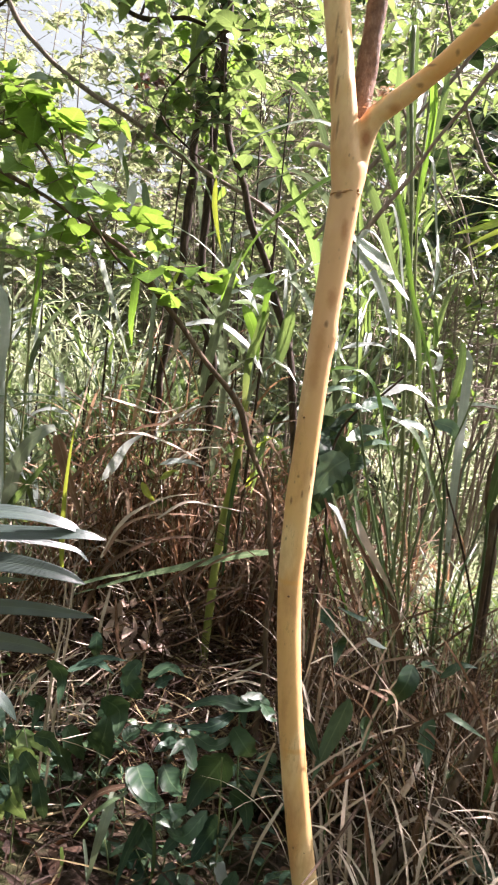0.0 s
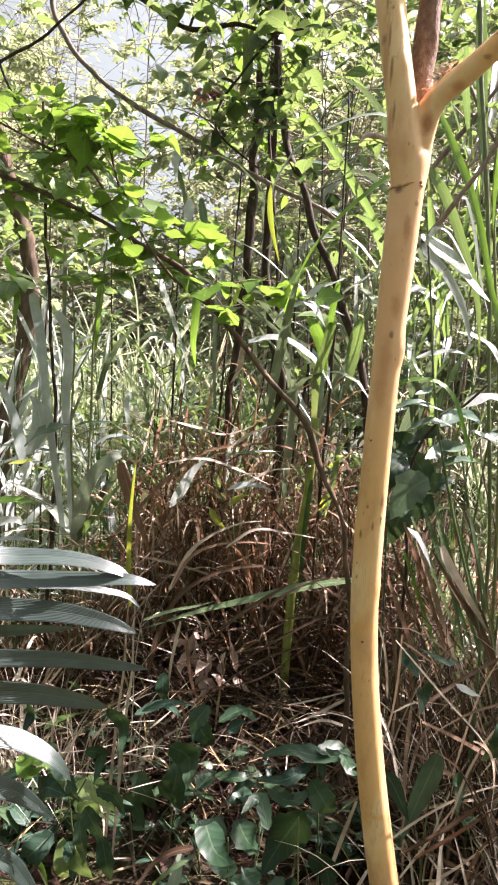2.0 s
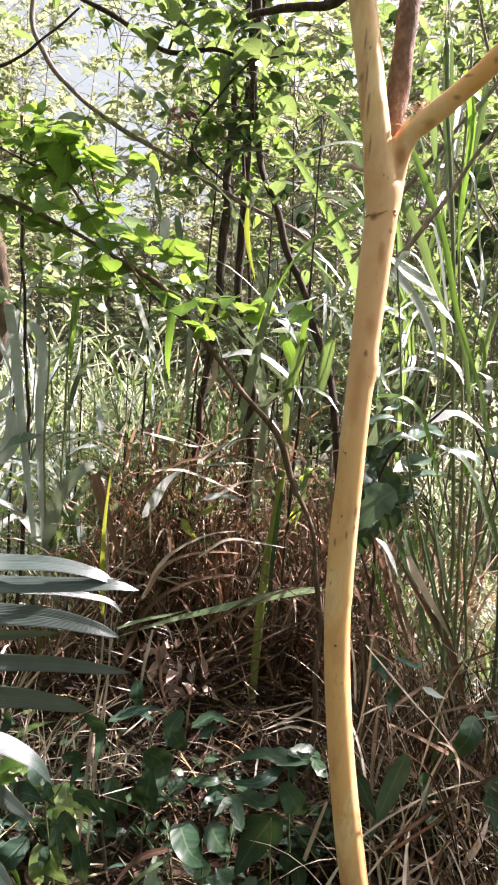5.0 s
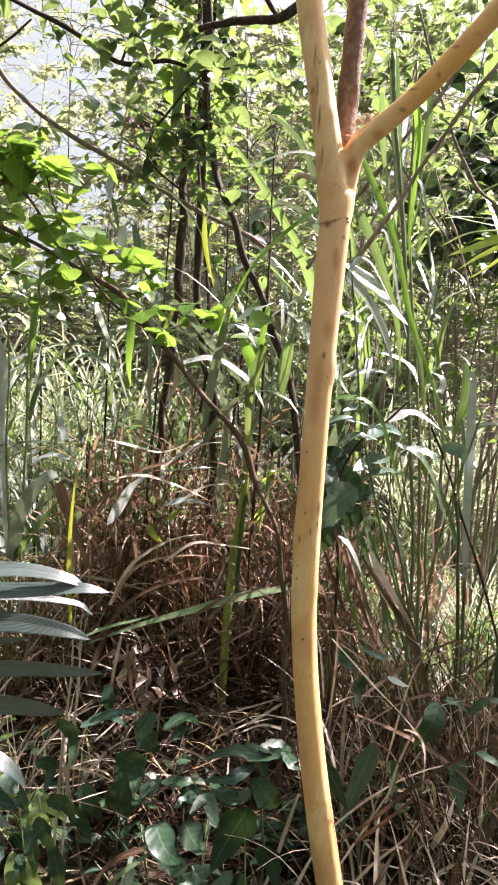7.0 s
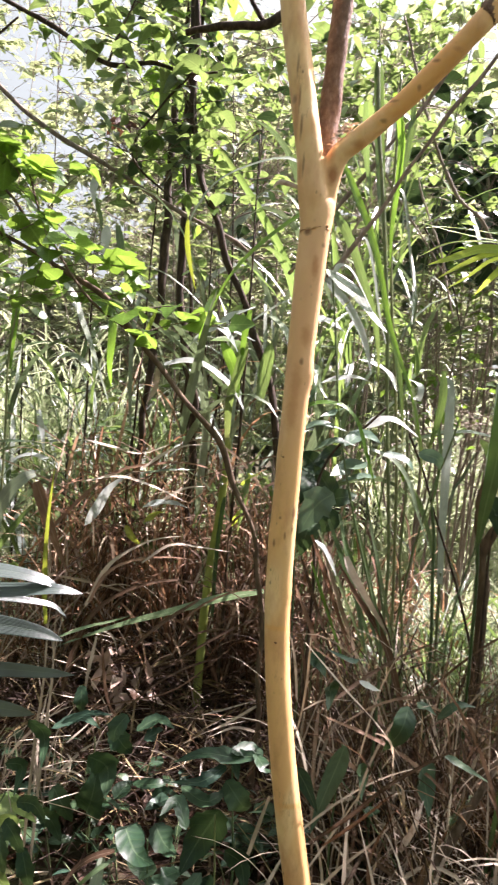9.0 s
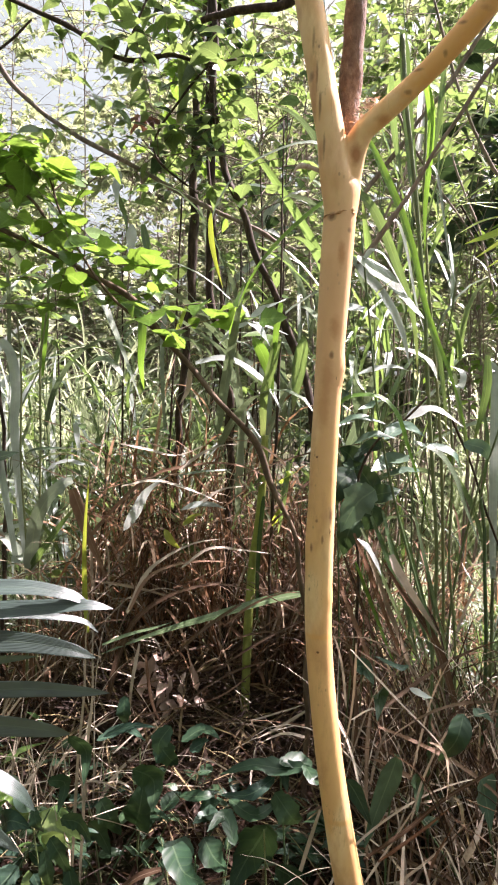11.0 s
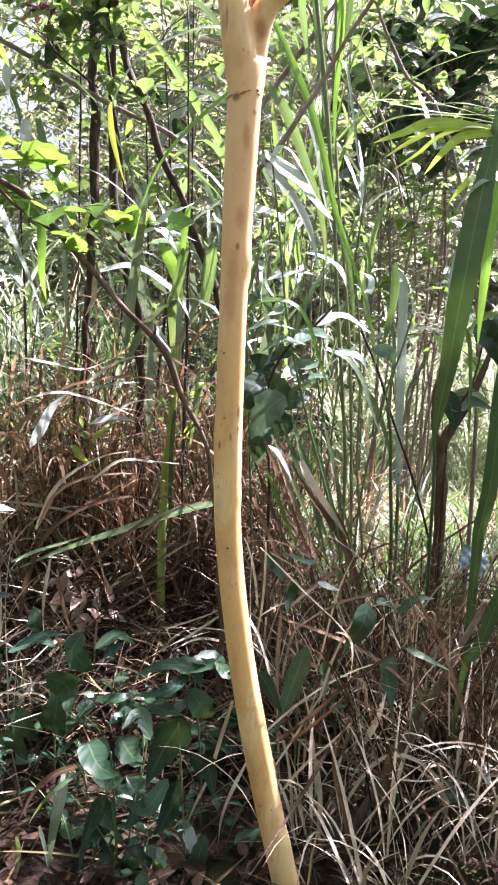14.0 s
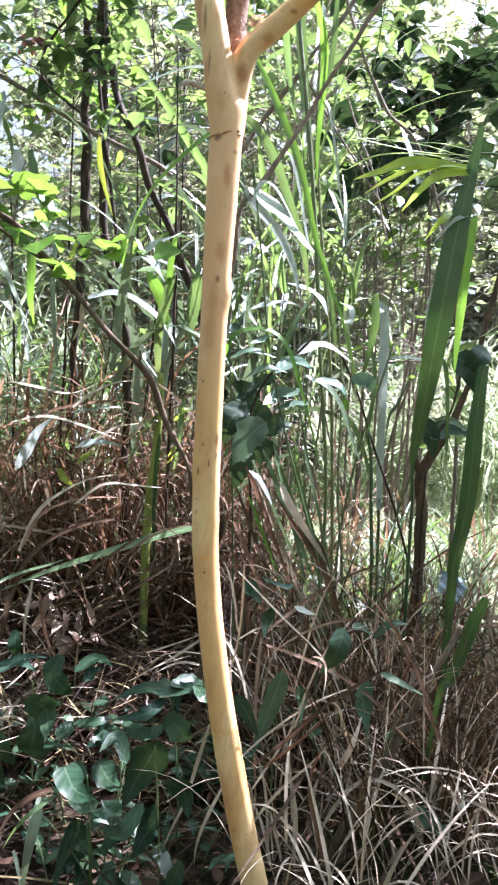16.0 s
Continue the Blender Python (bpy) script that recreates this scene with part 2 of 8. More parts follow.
TREE_FOOT = (0.37, 1.70, 0.2)
RED, UMBER, PEACH, AMBER = (0.54, 0.24, 0.09), (0.20, 0.085, 0.04), (0.82, 0.49, 0.26), (0.78, 0.40, 0.11)
YELLOW_BARK = smooth_bark_material("yellow_bark", (0.86, 0.615, 0.315), (0.79, 0.48, 0.20), (0.55, 0.28, 0.12), 0.62, (
    ((0.21, 1.65, 1.75), (0.3, 0.3, 0.42), PEACH, 0.75), ((0.42, 1.64, 2.23), (0.19, 0.12, 0.17), AMBER, 0.85), ((0.30, 1.64, 2.105), (0.020, 0.03, 0.012), RED, 0.6), ((0.345, 1.63, 2.152), (0.010, 0.03, 0.006), UMBER, 0.6), ((0.41, 1.63, 2.22), (0.006, 0.03, 0.008), UMBER, 0.6), ((0.36, 1.64, 2.192), (0.016, 0.03, 0.005), UMBER, 0.7), ((0.44, 1.63, 2.274), (0.012, 0.03, 0.006), UMBER, 0.7), ((0.48, 1.63, 2.298), (0.016, 0.03, 0.008), RED, 0.7),
    ((0.167, 1.64, 2.193), (0.0035, 0.03, 0.034), UMBER, 0.7), ((0.1754, 1.64, 2.134), (0.0035, 0.03, 0.034), UMBER, 0.7), ((0.186, 1.64, 2.055), (0.0035, 0.03, 0.034), UMBER, 0.65), ((0.158, 1.64, 2.262), (0.0035, 0.03, 0.03), UMBER, 0.6),
    ((0.207, 1.65, 1.920), (0.0115, 0.03, 0.0105), UMBER, 0.85), ((0.229, 1.65, 1.846), (0.009, 0.03, 0.034), RED, 0.75), ((0.243, 1.65, 1.894), (0.005, 0.03, 0.007), UMBER, 0.6),
    ((0.163, 1.65, 2.16), (0.009, 0.03, 0.085), RED, 0.65), ((0.180, 1.65, 2.045), (0.006, 0.03, 0.03), RED, 0.6), ((0.156, 1.64, 2.193), (0.007, 0.03, 0.014), UMBER, 0.6),
    ((0.250, 1.66, 2.045), (0.016, 0.03, 0.026), (0.42, 0.15, 0.05), 0.8), ((0.243, 1.67, 2.093), (0.014, 0.04, 0.034), (0.55, 0.23, 0.07), 0.7), ((0.26, 1.67, 2.126), (0.016, 0.04, 0.02), (0.40, 0.19, 0.09), 0.7),
    ((0.217, 1.65, 1.645), (0.006, 0.03, 0.010), UMBER, 0.75), ((0.209, 1.65, 1.602), (0.016, 0.03, 0.05), RED, 0.5), ((0.204, 1.65, 1.535), (0.017, 0.03, 0.055), RED, 0.5), ((0.222, 1.65, 1.70), (0.014, 0.03, 0.03), RED, 0.6),
    ((0.182, 1.65, 1.403), (0.005, 0.03, 0.019), RED, 0.6), ((0.228, 1.655, 1.320), (0.0045, 0.03, 0.024), UMBER, 0.75), ((0.213, 1.65, 1.274), (0.0032, 0.03, 0.011), UMBER, 0.7), ((0.191, 1.65, 1.256), (0.0035, 0.03, 0.013), UMBER, 0.75),
    ((0.200, 1.65, 1.311), (0.004, 0.03, 0.005), UMBER, 0.7), ((0.215, 1.65, 1.075), (0.05, 0.05, 0.008), AMBER, 0.5), ((0.285, 1.65, 0.70), (0.06, 0.05, 0.008), AMBER, 0.5), ((0.34, 1.65, 0.47), (0.012, 0.03, 0.006), UMBER, 0.5)), TREE_FOOT)
SCAR_BARK = bark_material("scar_bark", [(0.13, 0.06, 0.03), (0.30, 0.15, 0.07)], (1, 1, 1), 60, 0.8, 0.6)
STAIN_BARK = bark_material("stained_bark", [(0.40, 0.20, 0.09), (0.62, 0.37, 0.17)], (1, 1, 1), 90, 0.7, 0.5)
BROWN_BARK = bark_material("brown_bark", [(0.12, 0.07, 0.05), (0.21, 0.13, 0.092), (0.35, 0.25, 0.19)], (1, 1, 0.6), 90, 0.85, 1.0, depth=0.006)
DARK_BARK = bark_material("dark_bark", [(0.016, 0.011, 0.007), (0.04, 0.027, 0.017), (0.12, 0.085, 0.056)], (1, 1, 0.25), 60, 0.85, 0.8)
GREY_BARK = bark_material("grey_bark", [(0.10, 0.075, 0.055), (0.20, 0.16, 0.125), (0.32, 0.28, 0.23)], (1, 1, 0.3), 60, 0.85, 0.8)
TWIG_BARK = bark_material("twig_bark", [(0.05, 0.036, 0.025), (0.12, 0.09, 0.065), (0.22, 0.18, 0.14)], (1, 1, 0.4), 80, 0.85, 0.5)
PALE_TWIG = bark_material("pale_twig_bark", [(0.16, 0.125, 0.095), (0.30, 0.25, 0.20), (0.44, 0.39, 0.33)], (1, 1, 0.4), 80, 0.8, 0.5)
TRUNK_BARK = bark_material("trunk_bark", [(0.04, 0.028, 0.016), (0.095, 0.066, 0.04), (0.17, 0.125, 0.08)], (1, 1, 0.3), 40, 0.9, 0.9)
FLAKE = bark_material("bark_flake", [(0.26, 0.15, 0.10), (0.60, 0.50, 0.43), (0.72, 0.64, 0.58)], (1, 1, 1), 90, 0.9, 0.5)

GRASS = leaf_material("grass_blade", [(0.018, 0.05, 0.018), (0.03, 0.07, 0.026), (0.05, 0.095, 0.034), (0.08, 0.125, 0.055), (0.045, 0.08, 0.05), (0.12, 0.15, 0.05)], (0.30, 0.47, 0.09), 0.28, 0.40, 0.4, tip=(0.26, 0.22, 0.10), gloss=0.8)
GRASS_GREY = leaf_material("grass_blade_grey", [(0.08, 0.125, 0.075), (0.14, 0.185, 0.125), (0.22, 0.26, 0.20), (0.09, 0.145, 0.06)], (0.26, 0.38, 0.14), 0.32, 0.15, 0.5, gloss=0.7)
# darker copy of the dry grass: deep shade near the ground put into its tones
SHADED_STRAW = leaf_material("shaded_straw", [(0.0163, 0.0104, 0.00715), (0.0358, 0.0221, 0.0149), (0.026, 0.0163, 0.0117), (0.065, 0.0442, 0.0312), (0.32, 0.25, 0.124), (0.0292, 0.0195, 0.0137), (0.039, 0.0273, 0.0195)], (0.35, 0.2, 0.1), 0.6, 0.15, 0.3, gloss=0.15)
DRY = leaf_material("dry_grass", [(0.0298, 0.0187, 0.011), (0.0723, 0.0408, 0.0213), (0.0425, 0.0263, 0.0153), (0.128, 0.0782, 0.0425), (0.42, 0.34, 0.24), (0.085, 0.0476, 0.0255), (0.22, 0.135, 0.085), (0.13, 0.062, 0.03)], (0.36, 0.25, 0.17), 0.6, 0.15, 0.3, gloss=0.15)
CULM = leaf_material("grass_culm", [(0.05, 0.10, 0.035), (0.09, 0.14, 0.05), (0.16, 0.18, 0.07)], (0.2, 0.3, 0.05), 0.45, 0.05, 0)
DRY_CULM = leaf_material("dry_culm", [(0.05, 0.028, 0.016), (0.14, 0.072, 0.034), (0.085, 0.046, 0.025), (0.28, 0.185, 0.10)], (0.3, 0.16, 0.07), 0.6, 0.05, 0, gloss=0.15)
BRIGHT_LEAF = leaf_material("bright_leaf", [(0.035, 0.085, 0.015), (0.06, 0.14, 0.015), (0.10, 0.20, 0.02), (0.045, 0.11, 0.02), (0.14, 0.24, 0.04)], (0.32, 0.52, 0.06), 0.4, 0.40, 0.3, 44)
GREEN_LEAF = leaf_material("green_leaf", [(0.03, 0.075, 0.02), (0.05, 0.11, 0.025), (0.08, 0.15, 0.03), (0.12, 0.17, 0.05)], (0.31, 0.43, 0.11), 0.34, 0.42, 0.3, 44, gloss=0.7)
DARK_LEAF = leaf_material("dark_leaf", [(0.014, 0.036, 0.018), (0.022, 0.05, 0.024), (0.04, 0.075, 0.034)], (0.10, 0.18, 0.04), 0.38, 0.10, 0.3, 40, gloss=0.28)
PALM_LEAF = leaf_material("palm_leaf", [(0.0288, 0.048, 0.0384), (0.0368, 0.0576, 0.048), (0.0464, 0.0688, 0.0576)], (0.12, 0.2, 0.07), 0.34, 0.08, 0.2, gloss=0.9, coat=0.4)
# tones lightened to carry the glare of the sunlit clearing
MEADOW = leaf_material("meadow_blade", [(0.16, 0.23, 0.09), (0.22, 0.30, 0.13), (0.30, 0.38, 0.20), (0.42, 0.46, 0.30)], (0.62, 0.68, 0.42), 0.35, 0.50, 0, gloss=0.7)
# paler, greyer tones put distance haze into the leaf colour
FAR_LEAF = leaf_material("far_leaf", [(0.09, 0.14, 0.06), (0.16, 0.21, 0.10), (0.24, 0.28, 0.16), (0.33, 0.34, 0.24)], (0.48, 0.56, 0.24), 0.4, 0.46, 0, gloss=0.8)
# brown of dead leaves, darkened further for the deep shade on the floor
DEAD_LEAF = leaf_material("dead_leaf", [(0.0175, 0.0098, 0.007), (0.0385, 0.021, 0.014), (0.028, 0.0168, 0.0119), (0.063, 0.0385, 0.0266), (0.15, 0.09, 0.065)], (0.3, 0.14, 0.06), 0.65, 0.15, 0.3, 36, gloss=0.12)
YELLOW_LEAF = leaf_material("yellow_leaf", [(0.20, 0.26, 0.03), (0.28, 0.32, 0.05)], (0.5, 0.6, 0.05), 0.4, 0.5, 0.4)


def ground_material():
    m, nodes, links = shader("forest_floor")
    out = nodes.new("ShaderNodeOutputMaterial")
    co = nodes.new("ShaderNodeTexCoord").outputs["Object"]
    big, small = noise_node(nodes, links, 1.6, co, 5), noise_node(nodes, links, 38, co, 6, 0.7)
    soil = ramp(nodes, [(0.3, (0.010, 0.007, 0.005)), (0.5, (0.026, 0.017, 0.012)), (0.7, (0.08, 0.055, 0.038))])
    links.new(small.outputs["Fac"], soil.inputs[0])
    moss = ramp(nodes, [(0.42, (0, 0, 0)), (0.62, (0.75, 0.75, 0.75))])
    links.new(big.outputs["Fac"], moss.inputs[0])
    colour = mixed(nodes, links, "MIX", moss.outputs["Color"], soil.outputs["Color"], (0.045, 0.06, 0.02))
    bump = nodes.new("ShaderNodeBump")
    bump.inputs["Strength"].default_value, bump.inputs["Distance"].default_value = 0.9, 0.02
    links.new(small.outputs["Fac"], bump.inputs["Height"])
    face = nodes.new("ShaderNodeBsdfPrincipled")
    face.inputs["Roughness"].default_value = 0.95
    face.inputs["Specular IOR Level"].default_value = 0.1
    links.new(colour, face.inputs["Base Color"])
    links.new(bump.outputs[0], face.inputs["Normal"])
    links.new(face.outputs[0], out.inputs["Surface"])
    return m


FLOOR = ground_material()


def plain_material(name, a, b, rough=0.5, scale=40.0, gloss=0.5):
    return bark_material(name, [a, b], (1, 1, 1), scale, rough, 0.3, depth=0.001)


BAMBOO_LEAF = leaf_material("bamboo_leaf", [(0.22, 0.33, 0.04), (0.28, 0.40, 0.05), (0.34, 0.44, 0.09)], (0.62, 0.78, 0.08), 0.28, 0.55, 0.5, gloss=0.8)
GREY_LEAF = leaf_material("grey_green_leaf", [(0.045, 0.095, 0.062), (0.065, 0.12, 0.08), (0.095, 0.15, 0.105)], (0.16, 0.28, 0.10), 0.4, 0.15, 0.4, 40, gloss=0.35)
# darker copy of the grey-green leaf: deep shade put into its tones
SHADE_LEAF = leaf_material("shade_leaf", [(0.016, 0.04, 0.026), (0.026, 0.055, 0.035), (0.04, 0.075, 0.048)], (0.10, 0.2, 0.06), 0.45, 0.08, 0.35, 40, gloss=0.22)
# brighter copy of the grass blade, with sunlight put into its tones
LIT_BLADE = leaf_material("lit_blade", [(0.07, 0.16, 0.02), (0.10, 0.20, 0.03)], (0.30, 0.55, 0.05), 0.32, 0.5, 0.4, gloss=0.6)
STRAW = leaf_material("pale_straw", [(0.36, 0.30, 0.22), (0.46, 0.39, 0.31)], (0.5, 0.4, 0.25), 0.5, 0.1, 0.2, gloss=0.4)
SHOOT = leaf_material("grass_shoot", [(0.02, 0.06, 0.018), (0.035, 0.085, 0.022)], (0.13, 0.26, 0.03), 0.3, 0.14, 0.4, gloss=0.6)
RIB = leaf_material("pale_midrib", [(0.16, 0.22, 0.08), (0.22, 0.28, 0.12)], (0.3, 0.4, 0.1), 0.4, 0.15, 0)
# sky and sun sheen on the blades is put into these pale tones
SHEEN = leaf_material("sheen_blade", [(0.28, 0.34, 0.31), (0.36, 0.42, 0.39), (0.45, 0.49, 0.46)], (0.58, 0.64, 0.54), 0.3, 0.45, 0.3, gloss=0.8)
# dried pale leaves, lightened further to carry a patch of sun
PALE_LITTER = leaf_material("pale_dead_leaf", [(0.30, 0.20, 0.15), (0.42, 0.32, 0.26), (0.52, 0.42, 0.36)], (0.5, 0.35, 0.25), 0.6, 0.15, 0.3, 36, gloss=0.3)
THATCH = leaf_material("standing_dead_grass", [(0.06, 0.03, 0.016), (0.20, 0.10, 0.05), (0.34, 0.19, 0.10), (0.50, 0.36, 0.24), (0.13, 0.063, 0.034), (0.28, 0.13, 0.06)], (0.45, 0.27, 0.14), 0.55, 0.25, 0.3, gloss=0.25)
SHEATH = leaf_material("grass_sheath", [(0.24, 0.30, 0.06), (0.32, 0.37, 0.10)], (0.35, 0.42, 0.08), 0.45, 0.25, 0)
FRUIT = plain_material("fruit_skin", (0.10, 0.14, 0.03), (0.19, 0.22, 0.06), 0.4, 80)
PLASTIC = plain_material("blue_plastic", (0.28, 0.38, 0.50), (0.42, 0.52, 0.62), 0.25, 30)

# ---- shapes ----
rng = np.random.default_rng(7)


def height(x, y):
    """The ground: it falls gently from the tree, with a bank of litter before the thicket."""
    x, y = np.asarray(x, float), np.asarray(y, float)
    fall = np.clip((y - 1.5) / 2.4, 0, 1)
    base = 0.26 - 0.21 * fall * fall * (3 - 2 * fall)
    far = np.clip((np.hypot(x, y) - 3) / 6, 0, 1)
    base = base + 0.36 * np.exp(-((x + 0.42) / 0.62) ** 2 - ((y - 3.0) / 0.5) ** 2)  # bank of old litter
    return base + 0.025 * np.sin(2.3 * x + 0.7) * np.cos(1.9 * y) + 0.012 * np.sin(6.1 * x + 2.2 * y) + 0.12 * far * np.sin(0.5 * x + 1.1) * np.cos(0.43 * y)


class Heap:
    """Gathers vertices, quads and leaf coordinates, and links them as one mesh."""

    def __init__(self):
        self.verts, self.quads, self.uvs, self.count = [], [], [], 0

    def add(self, verts, quads, uvs):
        self.verts.append(verts.reshape(-1, 3))
        self.quads.append(quads.reshape(-1, 4) + self.count)
        self.uvs.append(uvs.reshape(-1, 2))
        self.count += len(self.verts[-1])
        return self

    def mesh(self, name, material, smooth=True, origin=(0, 0, 0)):
        v, q, u = np.concatenate(self.verts) - np.array(origin), np.concatenate(self.quads), np.concatenate(self.uvs)
        me = bpy.data.meshes.new(name)
        me.vertices.add(len(v))
        me.vertices.foreach_set("co", v.astype(np.float32).ravel())
        me.loops.add(len(q) * 4)
        me.loops.foreach_set("vertex_index", q.astype(np.int32).ravel())
        me.polygons.add(len(q))
        me.polygons.foreach_set("loop_start", np.arange(0, len(q) * 4, 4, dtype=np.int32))
        me.polygons.foreach_set("use_smooth", np.full(len(q), smooth))
        me.update(calc_edges=True)
        layer = me.uv_layers.new(name="leaf")
        layer.data.foreach_set("uv", u[q.ravel()].astype(np.float32).ravel())
        me.materials.append(material)
        return me


def thing(name, at=(0, 0, 0), label="", category="", group="", kind=""):
    ob = new(name)
    ob.empty_display_size = 0.1
    ob.location = at
    return tagged(ob, label, category, group, kind)


def part(name, heap, material, parent, label="", smooth=True, kind=""):
    """Links a heap as one mesh under a thing (or a part of one); its places are the world's."""
    origin = Vector(parent.location)
    up = parent.parent
    while up:
        origin += up.location
        up = up.parent
    ob = new(name, heap.mesh(name, material, smooth, origin))
    ob.parent = parent
    return tagged(ob, label, kind=kind)


def pieces(name, heap, count, material, parent, label=""):
    """Links the equal pieces of a heap as meshes of their own under one parent."""
    v, q, u = (np.split(np.concatenate(a), count) for a in (heap.verts, heap.quads, heap.uvs))
    size = len(v[0])
    for k in range(count):
        one = Heap()
        part(name, one.add(v[k], q[k] - k * size, u[k]), material, parent, label)


def strip(heap, points, width, face=(0, -0.7, 0.7), shape=None, fold=0.2, count=14, pleats=0, wave=0.0):
    """A blade or leaf laid along set points (x, y, z), turned to face a way; pleats: ridges across."""
    line = smooth_line([(*p, 0) for p in points], count)[:, :3]
    tan = np.gradient(line, axis=0)
    tan /= np.linalg.norm(tan, axis=1)[:, None]
    side = np.cross(tan, np.array(face, float))
    side /= np.linalg.norm(side, axis=1)[:, None]
    normal = np.cross(side, tan)
    v = np.linspace(0, 1, count)
    w = (width * 0.5 * (shape or blade_width)(v))[:, None, None]
    cross = np.linspace(-1, 1, 2 * pleats + 3)
    lift = np.abs(cross) * fold + (0.07 * (np.arange(len(cross)) % 2) if pleats else 0)
    bend = wave * np.sin(17 * v)[:, None] * cross
    verts = line[:, None] + side[:, None] * cross[:, None] * w + normal[:, None] * (lift + bend)[..., None] * w
    c = len(cross)
    i = (np.arange(count - 1) * c)[:, None] + np.arange(c - 1)
    quads = np.stack([i, i + 1, i + c + 1, i + c], -1)
    uv = np.stack(np.broadcast_arrays((cross * 0.5 + 0.5)[None, :], v[:, None]), -1)
    return heap.add(verts, quads, uv)


def arr(v, n):
    return np.broadcast_to(np.asarray(v, float), (n,)).copy()


def curve(base, heading, elev, length, droop, curl=0.0, segs=6, power=1.4):
    """Centre lines that start at base and sink by droop: places, tangents, sides and normals."""
    n = len(base)
    heading, elev, length, droop, curl = (arr(v, n) for v in (heading, elev, length, droop, curl))
    v = np.linspace(0, 1, segs + 1)
    e = elev[:, None] - droop[:, None] * v ** power
    a = heading[:, None] + curl[:, None] * v
    tangent = np.stack([np.cos(e) * np.cos(a), np.cos(e) * np.sin(a), np.sin(e)], -1)
    step = 0.5 * (tangent[:, 1:] + tangent[:, :-1]) * (length / segs)[:, None, None]
    pos = np.concatenate([np.zeros((n, 1, 3)), np.cumsum(step, 1)], 1) + np.asarray(base, float)[:, None]
    side = np.stack([-np.sin(a), np.cos(a), 0 * a], -1)
    return pos, tangent, side, np.cross(tangent, side)


def blade_width(v):
    return np.minimum(1, 0.55 + 2.2 * v) * (1 - v ** 2.2) ** 0.9 + 0.012


def leaf_width(v):
    return np.sin(np.pi * v ** 0.72) ** 0.85 * (1 - 0.25 * v) + 0.01


def heart_width(v):
    return np.clip(np.sin(np.pi * np.clip(v * 0.93 + 0.07, 0, 1) ** 0.55), 0, 1) ** 0.9 + 0.008


def lobed_width(v):
    """A broad leaf with three shallow lobes to a side."""
    return heart_width(v) * (0.78 + 0.26 * np.abs(np.sin(9.2 * v + 0.5)))


def ribbons(heap, base, heading, elev, length, width, droop=0.6, twist=0.0, lean=0.0, curl=0.0, shape=blade_width, fold=0.25, segs=6, power=1.4, wave=0.0):
    """Blades or leaves with a folded midrib, all at once."""
    base = np.asarray(base, float).reshape(-1, 3)
    n = len(base)
    if not n:
        return heap
    pos, tangent, side, normal = curve(base, heading, elev, length, droop, curl, segs, power)
    v = np.linspace(0, 1, segs + 1)
    roll = (arr(lean, n)[:, None] + arr(twist, n)[:, None] * v)[..., None]
    s, m = side * np.cos(roll) + normal * np.sin(roll), normal * np.cos(roll) - side * np.sin(roll)
    w = (arr(width, n)[:, None] * shape(v) * 0.5)[..., None]
    f = arr(fold, n)[:, None, None]
    ripple = wave * np.sin(v * 19 + rng.uniform(0, 6, (n, 1)))[..., None]
    left, right = pos - s * w + m * w * (f + ripple), pos + s * w + m * w * (f - ripple)
    verts = np.stack([left, pos, right], 2)
    i = (np.arange(n) * (segs + 1) * 3)[:, None, None] + (np.arange(segs) * 3)[None, :, None] + np.arange(2)[None, None, :]
    quads = np.stack([i, i + 1, i + 4, i + 3], -1)
    uv = np.stack(np.broadcast_arrays(np.array([0, 0.5, 1])[None, None, :], v[None, :, None], np.zeros((n, 1, 1)))[:2], -1)
    return heap.add(verts, quads, uv)


def rods(heap, base, heading, elev, length, radius, droop=0.3, curl=0.0, taper=0.35, segs=5, sides=4, power=1.3):
    """Thin round stalks and twigs, all at once."""
    base = np.asarray(base, float).reshape(-1, 3)
    n = len(base)
    if not n:
        return heap
    pos, tangent, side, normal = curve(base, heading, elev, length, droop, curl, segs, power)
    v, a = np.linspace(0, 1, segs + 1), np.linspace(0, 2 * np.pi, sides, endpoint=False)
    r = (arr(radius, n)[:, None] * (1 - (1 - taper) * v))[..., None, None]
    verts = pos[:, :, None] + r * (side[:, :, None] * np.cos(a)[:, None] + normal[:, :, None] * np.sin(a)[:, None])
    i = (np.arange(n) * (segs + 1) * sides)[:, None, None] + (np.arange(segs) * sides)[None, :, None]
    k = np.arange(sides)
    quads = np.stack(np.broadcast_arrays(i + k, i + (k + 1) % sides, i + (k + 1) % sides + sides, i + k + sides), -1)
    uv = np.stack(np.broadcast_arrays((k / sides)[None, None, :], v[None, :, None], np.zeros((n, 1, 1)))[:2], -1)
    return heap.add(verts, quads, uv)


def smooth_line(points, count):
    """A line of count places that glides through the given points (x, y, z, radius)."""
    p = np.asarray(points, float)
    p = np.vstack([2 * p[0] - p[1], p, 2 * p[-1] - p[-2]])
    t = np.linspace(0, len(p) - 3, count)
    k = np.minimum(t.astype(int), len(p) - 4)
    f = (t - k)[:, None]
    a, b, c, d = p[k], p[k + 1], p[k + 2], p[k + 3]
    return 0.5 * (2 * b + (c - a) * f + (2 * a - 5 * b + 4 * c - d) * f ** 2 + (3 * b - a - 3 * c + d) * f ** 3)


